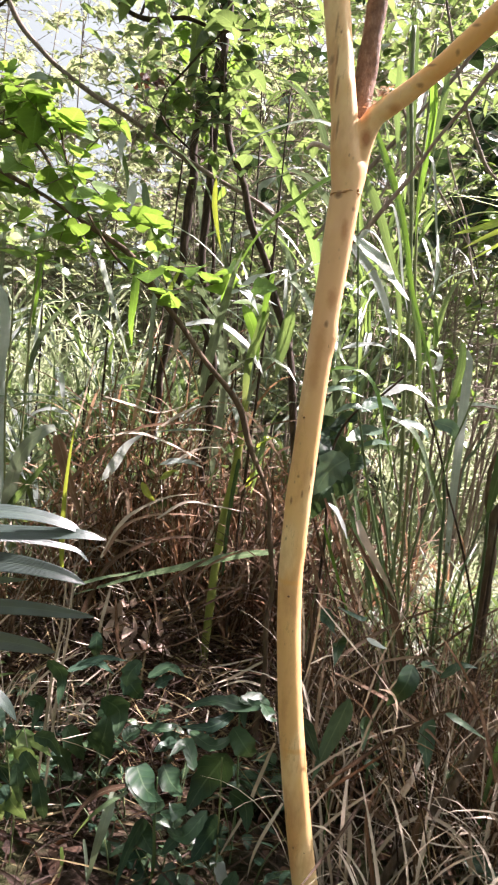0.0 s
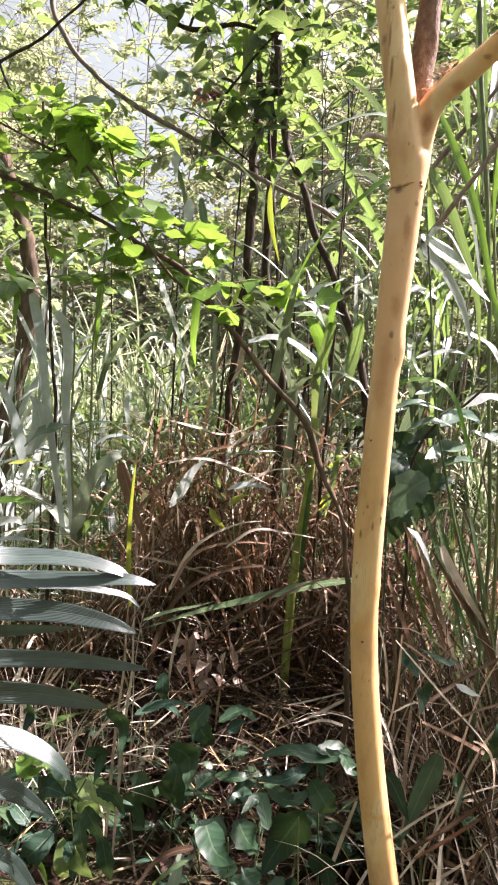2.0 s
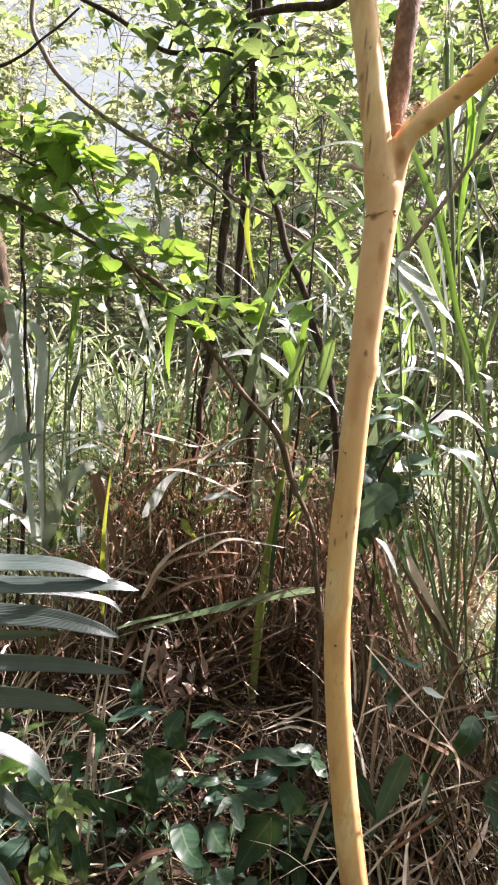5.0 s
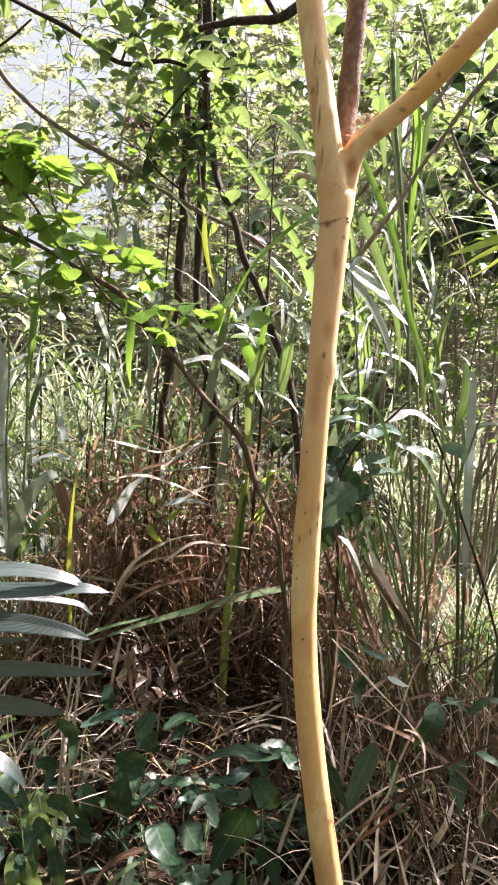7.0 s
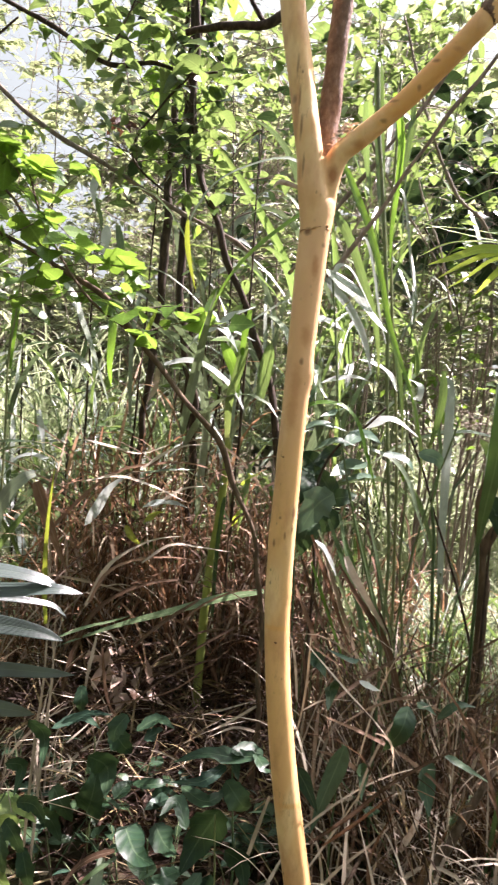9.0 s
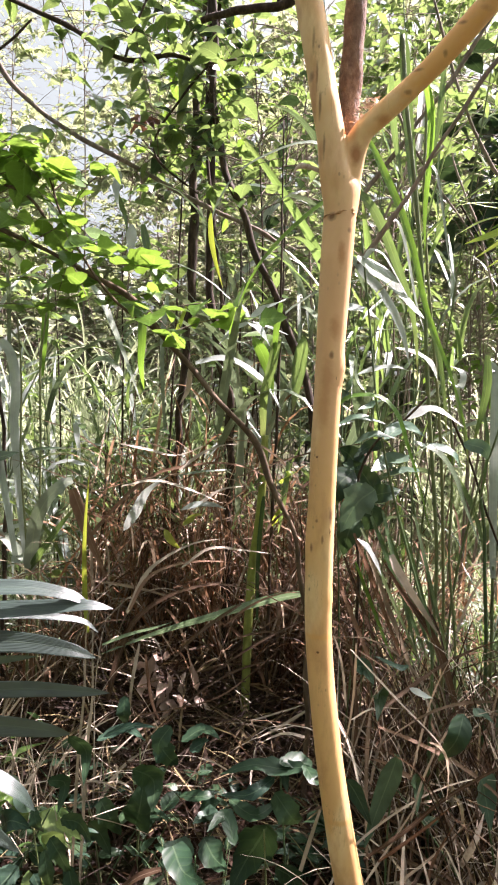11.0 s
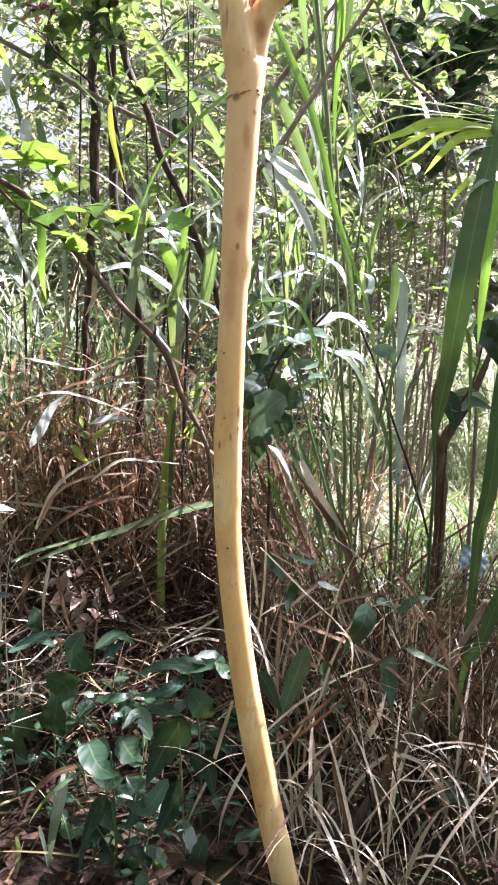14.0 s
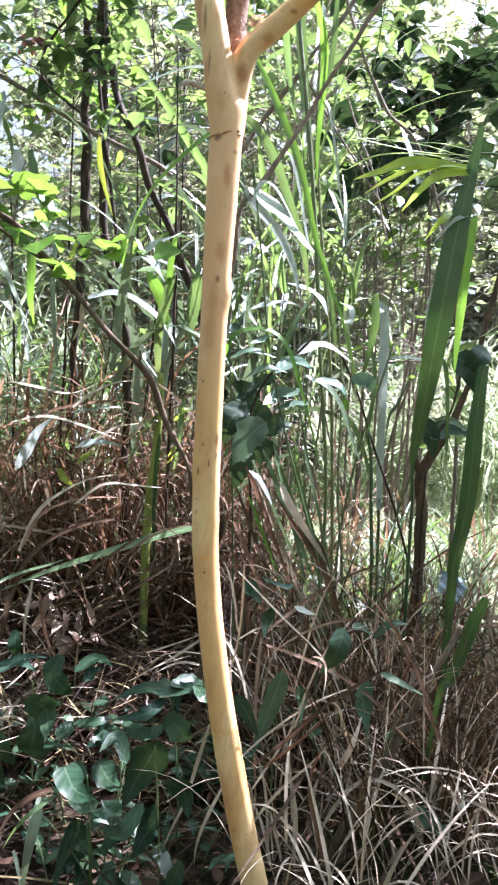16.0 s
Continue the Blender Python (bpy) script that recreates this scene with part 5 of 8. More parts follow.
def make_single_blades():
    blade([(-0.56, 2.42, 0.8), (-0.575, 2.42, 0.95), (-0.58, 2.42, 1.13), (-0.57, 2.42, 1.35)], 0.019, YELLOW_LEAF, "bright yellow-green upright blade", (0, -1, 0.1))
    blade([(0.25, 2.3, 2.28), (0.12, 2.3, 2.33), (0.0, 2.3, 2.30), (-0.10, 2.3, 2.24), (-0.16, 2.3, 2.14), (-0.17, 2.3, 2.08)], 0.024, GRASS_GREY, "arching grey-green grass blade", (-0.4, -0.6, 0.7))
    blade([(-0.17, 2.28, 2.13), (-0.165, 2.28, 2.05), (-0.15, 2.28, 1.98), (-0.125, 2.28, 1.90)], 0.018, YELLOW_LEAF, "yellow hanging tip of a grass blade", (0, -1, 0.2), shape=leaf_width)
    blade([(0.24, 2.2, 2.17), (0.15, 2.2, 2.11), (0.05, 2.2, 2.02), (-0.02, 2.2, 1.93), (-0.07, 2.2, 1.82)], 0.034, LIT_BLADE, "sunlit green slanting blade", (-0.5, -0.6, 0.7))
    blade([(0.15, 2.5, 0.96), (0.03, 2.5, 0.93), (-0.16, 2.5, 0.86), (-0.35, 2.5, 0.79), (-0.55, 2.5, 0.70)], 0.042, GRASS_GREY, "long grey-green blade lying across dead grass", (0, -0.5, 0.9))
    blade([(-0.51, 2.5, 0.55), (-0.49, 2.5, 0.66), (-0.43, 2.5, 0.82), (-0.31, 2.5, 0.92), (-0.15, 2.5, 0.97), (0.0, 2.5, 0.95)], 0.024, DRY, "arching straw-coloured dead blade", (0, -0.6, 0.8))
    blade([(-0.75, 2.8, 0.95), (-0.68, 2.8, 1.08), (-0.49, 2.8, 1.28), (-0.31, 2.8, 1.34), (-0.15, 2.8, 1.35), (0.0, 2.8, 1.30)], 0.022, DRY, "arching pale dead blade", (0, -0.6, 0.8))
    blade([(-0.66, 2.5, 1.26), (-0.63, 2.5, 1.19), (-0.59, 2.5, 1.09), (-0.52, 2.5, 0.95)], 0.045, DRY, "withered reddish-brown hanging blade", (0, -0.9, 0.4), fold=0.7)
    for dx in (0.0, 0.022):
        blade([(-0.39 + dx, 1.9, 0.26), (-0.385 + dx, 1.9, 0.50), (-0.38 + dx, 1.9, 0.67), (-0.37 + dx, 1.9, 0.81), (-0.37 + dx * 0.8, 1.9, 0.95), (-0.365 + dx, 1.9, 1.04)], 0.008, STRAW, "pale dry upright stalk under the palm", (0.3, -0.9, 0.2), fold=0.5, name="dry_stalk")
    # dry stalks round the foot of the tree
    low_stalks = (([(0.33, 1.82, 0.53), (0.42, 1.8, 0.62), (0.5, 1.8, 0.70), (0.62, 1.8, 0.785), (0.7, 1.8, 0.82)], 0.010), ([(0.36, 1.8, 0.54), (0.45, 1.8, 0.62), (0.52, 1.8, 0.69)], 0.008))
    bent_stalks = (([(0.54, 1.8, 0.16), (0.50, 1.8, 0.36), (0.47, 1.8, 0.48), (0.48, 1.8, 0.56), (0.53, 1.8, 0.66)], 0.012), ([(0.30, 2.3, 0.45), (0.315, 2.3, 0.65), (0.29, 2.3, 0.83), (0.26, 2.3, 0.92), (0.21, 2.3, 0.94)], 0.012),
                   ([(0.60, 2.3, 0.70), (0.53, 2.3, 0.89), (0.43, 2.3, 1.03), (0.365, 2.3, 1.13)], 0.026), ([(-0.40, 2.4, 0.55), (-0.30, 2.4, 0.57), (-0.12, 2.4, 0.63), (0.0, 2.4, 0.73), (0.10, 2.4, 0.83)], 0.006),
                   ([(0.58, 1.85, 0.2), (0.62, 1.85, 0.32), (0.60, 1.85, 0.46), (0.66, 1.85, 0.60)], 0.026), ([(0.44, 1.78, 0.22), (0.50, 1.78, 0.30), (0.62, 1.8, 0.36), (0.8, 1.8, 0.42)], 0.012))
    for pts, w in low_stalks + bent_stalks:
        blade(pts, w, DRY, "dry straw-coloured stalk by the tree's foot", (0.2, -0.8, 0.6), fold=0.5, name="dry_stalk")


def leaf_between(parent, base, tip, width, material, face=(0, -0.6, 0.8), sag=0.015, shape=None, wave=0.08, label="", fold=0.2):
    mid = [0.5 * (a + b) for a, b in zip(base, tip)]
    mid[2] += sag
    part("leaf", strip(Heap(), [base, mid, tip], width, face, shape or leaf_width, fold, 14, 0, wave), material, parent, label)


# ---- hand-set plants ----
def band_width(v):
    """Even width from a blunt tip, drawn in towards the foot."""
    return np.minimum(1, 0.5 + 9 * v) * (1 - 0.5 * v ** 3)


def bent_width(v):
    return (1 - 0.6 * np.clip((v - 0.4) / 0.25, 0, 1)) * np.minimum(1, 0.3 + 5 * v) * (1 - v ** 6) + 0.01


def shoot_top(v):
    return np.minimum(1, 0.2 + 2.6 * v) * (1 - 0.82 * np.clip((v - 0.45) / 0.55, 0, 1) ** 1.3)


def leaf_long(v):
    return np.minimum(1, 0.3 + 2.2 * v) * (1 - v ** 2.4) ** 0.9 + 0.012


def eaten_width(v):
    """A leaf with a bitten, scalloped edge."""
    return leaf_width(v) * (1 + 0.12 * np.sin(31 * v) + 0.08 * np.sin(17 * v + 1))


def leaflet_width(v):
    return np.minimum(1, 0.5 + 1.6 * v) * (1 - v ** 3.2) ** 0.8 + 0.01


def set_blade(parent, points, width, material, face, shape=None, fold=0.22):
    """One blade or leaf of a plant, bowed a little in depth as it hangs."""
    n, bow = len(points) - 1, float(rng.uniform(-0.05, 0.05))
    line = [(x, y + bow * math.sin(math.pi * k / n), z) for k, (x, y, z) in enumerate(points)]
    broad = shape in (leaf_width, heart_width, eaten_width)
    part("leaf" if broad else "blade", strip(Heap(), line, width * (1.08 if broad else 1.0), face, shape, fold, 14 if broad else 18, 0, 0.10 if broad else 0.03), material, parent)


def set_stalk(parent, points, material, name="culm"):
    part(name, limb(Heap(), points, 8 * len(points), 8, 0.05, len(points)), material, parent)

def make_tall_grass():
    """Tall reed-like grass beside the trunk: thin culms with long blades that bend over."""
    ob = thing("grass_clump", (0.45, 2.3, 0.216), "tall grass with pale bent blades beside the trunk", "grass", "tall grass")
    set_blade(ob, [(0.285, 2.25, 1.982), (0.304, 2.25, 2.004), (0.335, 2.25, 1.992), (0.369, 2.25, 1.941), (0.416, 2.25, 1.859)], 0.019, SHEEN, (0.5, -0.5, 0.7))
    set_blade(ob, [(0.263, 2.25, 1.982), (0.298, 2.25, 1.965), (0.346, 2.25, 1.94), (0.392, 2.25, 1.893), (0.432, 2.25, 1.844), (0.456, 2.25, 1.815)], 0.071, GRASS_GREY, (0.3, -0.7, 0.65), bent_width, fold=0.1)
    set_blade(ob, [(0.25, 2.28, 1.989), (0.283, 2.28, 1.952), (0.337, 2.28, 1.901), (0.381, 2.28, 1.833), (0.407, 2.28, 1.764), (0.424, 2.28, 1.686)], 0.036, SHEEN, (0.2, -0.85, 0.5))
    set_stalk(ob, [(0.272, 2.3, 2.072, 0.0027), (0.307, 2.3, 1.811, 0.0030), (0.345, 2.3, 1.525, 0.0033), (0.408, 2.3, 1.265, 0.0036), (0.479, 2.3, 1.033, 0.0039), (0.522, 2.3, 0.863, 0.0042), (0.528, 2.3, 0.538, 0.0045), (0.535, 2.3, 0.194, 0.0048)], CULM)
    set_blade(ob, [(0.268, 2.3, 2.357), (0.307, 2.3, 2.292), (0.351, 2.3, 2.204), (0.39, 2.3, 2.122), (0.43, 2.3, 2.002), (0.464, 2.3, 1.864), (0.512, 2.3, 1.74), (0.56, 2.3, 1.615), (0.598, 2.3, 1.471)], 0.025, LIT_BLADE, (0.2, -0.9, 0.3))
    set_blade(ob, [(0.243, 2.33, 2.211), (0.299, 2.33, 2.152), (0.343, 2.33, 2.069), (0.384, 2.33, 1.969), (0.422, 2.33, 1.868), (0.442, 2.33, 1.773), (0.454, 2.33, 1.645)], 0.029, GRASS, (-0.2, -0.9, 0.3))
    set_blade(ob, [(0.356, 2.3, 2.103), (0.377, 2.3, 2.097), (0.405, 2.3, 2.016), (0.435, 2.3, 1.878), (0.463, 2.3, 1.785)], 0.021, SHEEN, (0.5, -0.5, 0.7))
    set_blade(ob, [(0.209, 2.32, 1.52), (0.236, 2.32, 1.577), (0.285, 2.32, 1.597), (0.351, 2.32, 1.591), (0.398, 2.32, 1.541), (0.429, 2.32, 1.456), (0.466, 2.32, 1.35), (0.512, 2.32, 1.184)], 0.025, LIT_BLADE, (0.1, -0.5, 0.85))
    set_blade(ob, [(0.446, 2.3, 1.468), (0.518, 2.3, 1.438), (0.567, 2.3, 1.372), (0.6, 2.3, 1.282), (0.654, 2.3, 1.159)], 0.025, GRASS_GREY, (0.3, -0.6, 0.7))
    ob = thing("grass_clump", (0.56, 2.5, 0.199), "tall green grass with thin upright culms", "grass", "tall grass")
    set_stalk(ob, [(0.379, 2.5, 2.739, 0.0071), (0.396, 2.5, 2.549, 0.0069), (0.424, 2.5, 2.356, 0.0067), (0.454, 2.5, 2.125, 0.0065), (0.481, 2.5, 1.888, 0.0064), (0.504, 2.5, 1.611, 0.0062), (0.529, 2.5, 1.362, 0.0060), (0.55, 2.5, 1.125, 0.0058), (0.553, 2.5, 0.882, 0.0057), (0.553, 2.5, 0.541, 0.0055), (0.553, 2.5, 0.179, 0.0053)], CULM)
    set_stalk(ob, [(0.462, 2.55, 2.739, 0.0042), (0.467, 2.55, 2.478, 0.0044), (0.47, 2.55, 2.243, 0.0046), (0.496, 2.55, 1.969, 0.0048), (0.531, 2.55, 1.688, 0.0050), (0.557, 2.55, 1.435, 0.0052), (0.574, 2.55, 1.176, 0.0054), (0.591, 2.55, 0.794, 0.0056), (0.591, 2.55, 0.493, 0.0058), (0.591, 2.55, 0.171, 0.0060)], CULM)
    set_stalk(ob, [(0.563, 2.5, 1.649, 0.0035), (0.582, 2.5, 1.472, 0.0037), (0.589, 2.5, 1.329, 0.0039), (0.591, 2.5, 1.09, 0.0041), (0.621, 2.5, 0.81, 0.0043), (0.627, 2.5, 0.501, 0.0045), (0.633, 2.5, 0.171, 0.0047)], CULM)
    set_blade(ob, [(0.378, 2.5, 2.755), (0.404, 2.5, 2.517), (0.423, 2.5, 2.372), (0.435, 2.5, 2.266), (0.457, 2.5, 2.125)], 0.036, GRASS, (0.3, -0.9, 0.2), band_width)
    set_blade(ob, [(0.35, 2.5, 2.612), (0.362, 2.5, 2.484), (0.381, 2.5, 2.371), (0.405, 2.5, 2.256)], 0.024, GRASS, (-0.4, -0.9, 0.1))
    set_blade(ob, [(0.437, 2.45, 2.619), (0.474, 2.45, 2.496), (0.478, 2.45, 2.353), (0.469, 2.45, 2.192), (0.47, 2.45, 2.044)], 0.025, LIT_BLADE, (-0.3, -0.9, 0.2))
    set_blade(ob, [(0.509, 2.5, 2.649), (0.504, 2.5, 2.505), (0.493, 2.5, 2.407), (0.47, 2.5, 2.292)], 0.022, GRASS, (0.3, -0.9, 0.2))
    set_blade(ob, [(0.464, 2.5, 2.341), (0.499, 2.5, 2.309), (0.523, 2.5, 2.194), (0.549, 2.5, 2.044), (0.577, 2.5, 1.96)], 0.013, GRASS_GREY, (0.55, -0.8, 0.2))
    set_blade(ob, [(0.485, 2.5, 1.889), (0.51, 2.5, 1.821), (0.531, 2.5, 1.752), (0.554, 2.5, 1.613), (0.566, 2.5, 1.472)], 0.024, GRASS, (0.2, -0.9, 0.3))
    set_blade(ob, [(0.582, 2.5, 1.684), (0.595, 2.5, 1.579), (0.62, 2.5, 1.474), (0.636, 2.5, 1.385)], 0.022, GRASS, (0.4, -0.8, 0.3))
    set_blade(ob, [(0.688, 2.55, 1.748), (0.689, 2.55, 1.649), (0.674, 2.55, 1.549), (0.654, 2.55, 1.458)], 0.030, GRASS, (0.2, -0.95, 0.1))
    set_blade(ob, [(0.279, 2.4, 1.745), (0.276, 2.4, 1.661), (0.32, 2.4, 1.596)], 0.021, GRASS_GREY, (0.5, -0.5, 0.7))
    set_blade(ob, [(0.279, 2.4, 1.665), (0.341, 2.4, 1.687), (0.392, 2.4, 1.693), (0.438, 2.4, 1.678)], 0.029, SHEEN, (0.1, -0.5, 0.85), leaf_width)
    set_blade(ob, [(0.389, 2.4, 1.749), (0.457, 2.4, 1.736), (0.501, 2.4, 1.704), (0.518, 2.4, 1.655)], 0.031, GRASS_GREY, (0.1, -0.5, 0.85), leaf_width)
    set_blade(ob, [(0.553, 2.4, 1.698), (0.585, 2.4, 1.674), (0.577, 2.4, 1.632), (0.548, 2.4, 1.656)], 0.031, SHEEN, (0.5, -0.5, 0.7), leaf_width)
    set_blade(ob, [(0.431, 2.4, 1.533), (0.476, 2.4, 1.56), (0.527, 2.4, 1.564), (0.601, 2.4, 1.516)], 0.045, SHEEN, (0.2, -0.5, 0.85), leaf_width)
    set_blade(ob, [(0.217, 2.4, 1.868), (0.282, 2.4, 1.864), (0.342, 2.4, 1.83)], 0.042, SHEEN, (0.2, -0.6, 0.75), leaf_width)
    ob = thing("grass_clump", (0.72, 2.65, 0.166), "thin leaning green grass culms at the clearing's edge", "grass", "tall grass")
    set_stalk(ob, [(0.775, 2.65, 1.596, 0.0031), (0.74, 2.65, 1.461, 0.0034), (0.708, 2.65, 1.364, 0.0037), (0.678, 2.65, 1.227, 0.0040), (0.646, 2.65, 1.068, 0.0042), (0.62, 2.65, 0.847, 0.0045), (0.62, 2.65, 0.513, 0.0048), (0.62, 2.65, 0.159, 0.0050)], CULM)
    set_stalk(ob, [(0.705, 2.65, 1.287, 0.0057), (0.723, 2.65, 1.17, 0.0059), (0.73, 2.65, 1.033, 0.0062), (0.745, 2.65, 0.772, 0.0064), (0.745, 2.65, 0.468, 0.0067), (0.745, 2.65, 0.144, 0.0069)], CULM)
    set_stalk(ob, [(0.446, 2.6, 1.43, 0.0031), (0.485, 2.6, 1.242, 0.0033), (0.54, 2.6, 1.013, 0.0036), (0.582, 2.6, 0.779, 0.0038), (0.588, 2.6, 0.484, 0.0041), (0.594, 2.6, 0.169, 0.0043)], CULM)
    set_stalk(ob, [(0.604, 2.7, 1.553, 0.0040), (0.676, 2.7, 1.4, 0.0041), (0.731, 2.7, 1.245, 0.0042), (0.81, 2.7, 1.048, 0.0044), (0.877, 2.7, 0.847, 0.0045), (0.919, 2.7, 0.683, 0.0047), (0.919, 2.7, 0.417, 0.0048), (0.919, 2.7, 0.13, 0.0049)], DARK_BARK)
    set_stalk(ob, [(0.9, 2.6, 1.393, 0.0025), (0.859, 2.6, 1.183, 0.0027), (0.817, 2.6, 1.026, 0.0029), (0.789, 2.6, 0.868, 0.0031), (0.781, 2.6, 0.709, 0.0033), (0.781, 2.6, 0.437, 0.0035), (0.781, 2.6, 0.146, 0.0037)], CULM)
    set_blade(ob, [(0.678, 2.6, 1.626), (0.706, 2.6, 1.479), (0.698, 2.6, 1.328), (0.668, 2.6, 1.193)], 0.017, GRASS, (0.55, -0.8, 0.2))
    set_blade(ob, [(0.84, 2.65, 1.485), (0.808, 2.65, 1.388), (0.78, 2.65, 1.329), (0.765, 2.65, 1.172)], 0.017, GRASS_GREY, (0.55, -0.8, 0.2))
    set_blade(ob, [(0.608, 2.65, 1.36), (0.667, 2.65, 1.285), (0.713, 2.65, 1.17), (0.732, 2.65, 1.053)], 0.021, GRASS, (0.2, -0.9, 0.3))
    ob = thing("grass_clump", (0.78, 2.75, 0.151), "upright pale grey-green blade with a square bent tip", "grass")
    set_blade(ob, [(0.741, 2.8, 1.718), (0.751, 2.8, 1.737), (0.772, 2.8, 1.704), (0.78, 2.8, 1.524), (0.783, 2.8, 1.321), (0.784, 2.8, 1.155), (0.787, 2.8, 0.987)], 0.043, SHEEN, (0.35, -0.9, 0.3), band_width)
    set_stalk(ob, [(0.788, 2.81, 1.028, 0.0060), (0.792, 2.81, 0.879, 0.0060), (0.796, 2.81, 0.729, 0.0060), (0.796, 2.81, 0.436, 0.0060), (0.796, 2.81, 0.124, 0.0060)], CULM)
    ob = thing("grass_clump", (0.5, 2.35, 0.212), "fan of narrow blades, half green and half dry", "grass", "tall grass")
    set_blade(ob, [(0.306, 2.3, 1.211), (0.382, 2.3, 1.054), (0.457, 2.3, 0.899), (0.509, 2.3, 0.793)], 0.013, GRASS, (0.4, -0.7, 0.5))
    set_blade(ob, [(0.287, 2.32, 1.19), (0.352, 2.32, 1.038), (0.416, 2.32, 0.887), (0.46, 2.32, 0.784)], 0.017, DRY, (0.4, -0.7, 0.5))
    set_blade(ob, [(0.335, 2.34, 1.241), (0.408, 2.34, 1.075), (0.48, 2.34, 0.911), (0.53, 2.34, 0.798)], 0.020, GRASS, (0.4, -0.7, 0.5))
    set_blade(ob, [(0.295, 2.36, 1.099), (0.348, 2.36, 0.968), (0.402, 2.36, 0.84), (0.439, 2.36, 0.752)], 0.014, LIT_BLADE, (0.4, -0.7, 0.5))
    set_blade(ob, [(0.386, 2.3, 1.197), (0.446, 2.3, 1.046), (0.506, 2.3, 0.897), (0.546, 2.3, 0.794)], 0.017, GRASS, (0.4, -0.7, 0.5))
    set_blade(ob, [(0.415, 2.32, 1.247), (0.469, 2.32, 1.082), (0.524, 2.32, 0.918), (0.561, 2.32, 0.806)], 0.020, GRASS, (0.4, -0.7, 0.5))
    set_blade(ob, [(0.26, 2.34, 1.118), (0.316, 2.34, 0.976), (0.373, 2.34, 0.835), (0.412, 2.34, 0.739)], 0.013, DRY, (0.4, -0.7, 0.5))
    set_blade(ob, [(0.369, 2.36, 1.258), (0.416, 2.36, 1.083), (0.465, 2.36, 0.909), (0.498, 2.36, 0.791)], 0.017, CULM, (0.4, -0.7, 0.5))
    set_blade(ob, [(0.326, 2.3, 1.144), (0.385, 2.3, 0.999), (0.445, 2.3, 0.855), (0.485, 2.3, 0.756)], 0.020, DRY, (0.4, -0.7, 0.5))
    set_blade(ob, [(0.46, 2.32, 1.249), (0.499, 2.32, 1.096), (0.54, 2.32, 0.945), (0.568, 2.32, 0.842)], 0.013, GRASS, (0.4, -0.7, 0.5))
    set_blade(ob, [(0.257, 2.34, 1.014), (0.309, 2.34, 0.897), (0.361, 2.34, 0.781), (0.396, 2.34, 0.702)], 0.017, DRY, (0.4, -0.7, 0.5))
    set_blade(ob, [(0.297, 2.28, 1.182), (0.324, 2.28, 1.16), (0.353, 2.28, 1.115), (0.375, 2.28, 1.066)], 0.026, SHEEN, (0.5, -0.5, 0.7), leaf_width)
    set_blade(ob, [(0.396, 2.3, 1.137), (0.417, 2.3, 1.094), (0.448, 2.3, 1.048), (0.499, 2.3, 0.974), (0.545, 2.3, 0.907)], 0.026, STRAW, (0.0, -0.95, 0.3))
    ob = thing("grass_shoot", (0.8, 2.3, 0.196), "broad upright green grass blades in a sheaf", "grass")
    set_blade(ob, [(0.907, 2.25, 2.183), (0.874, 2.25, 2.005), (0.846, 2.25, 1.853), (0.824, 2.25, 1.699), (0.806, 2.25, 1.558), (0.793, 2.25, 1.431), (0.777, 2.25, 1.311), (0.77, 2.25, 1.221)], 0.071, SHOOT, (-0.25, -0.95, 0.2), shoot_top, fold=0.1)
    set_blade(ob, [(0.895, 2.22, 1.924), (0.879, 2.22, 1.804), (0.874, 2.22, 1.698), (0.868, 2.22, 1.575), (0.866, 2.22, 1.482)], 0.032, LIT_BLADE, (-0.3, -0.95, 0.1))
    set_blade(ob, [(0.804, 2.27, 1.747), (0.795, 2.27, 1.669), (0.792, 2.27, 1.559), (0.781, 2.27, 1.447), (0.779, 2.27, 1.35)], 0.026, SHEEN, (0.6, -0.7, 0.2))
    set_blade(ob, [(0.826, 2.26, 1.544), (0.857, 2.26, 1.506), (0.872, 2.26, 1.403), (0.875, 2.26, 1.274), (0.872, 2.26, 1.192)], 0.016, GRASS, (0.3, -0.9, 0.2))
    set_stalk(ob, [(0.804, 2.3, 1.415, 0.0059), (0.789, 2.3, 1.307, 0.0057), (0.783, 2.3, 1.216, 0.0055), (0.789, 2.3, 1.081, 0.0053), (0.789, 2.3, 0.639, 0.0050), (0.789, 2.3, 0.177, 0.0048)], SHOOT)
    ob = thing("grass_shoot", (0.9, 2.1, 0.214), "stout green grass shoot rising from dead grass", "grass")
    set_blade(ob, [(0.91, 2.1, 1.512), (0.894, 2.1, 1.364), (0.887, 2.1, 1.215), (0.875, 2.1, 1.092), (0.858, 2.1, 0.999), (0.856, 2.1, 0.906), (0.849, 2.1, 0.56), (0.842, 2.1, 0.195)], 0.045, SHOOT, (-0.3, -0.95, 0.1))
    set_blade(ob, [(0.925, 2.1, 1.246), (0.91, 2.1, 1.14), (0.883, 2.1, 1.062), (0.859, 2.1, 0.953)], 0.015, GRASS, (0.0, -0.95, 0.3))
    set_stalk(ob, [(0.918, 2.15, 1.209, 0.0046), (0.894, 2.15, 1.083, 0.0048), (0.872, 2.15, 0.939, 0.0050), (0.872, 2.15, 0.574, 0.0052), (0.872, 2.15, 0.189, 0.0054)], DARK_BARK)
    set_blade(ob, [(0.906, 1.95, 0.926), (0.877, 1.95, 0.852), (0.853, 1.95, 0.77), (0.826, 1.95, 0.703), (0.802, 1.95, 0.649), (0.76, 1.95, 0.212)], 0.034, SHOOT, (-0.3, -0.95, 0.2))


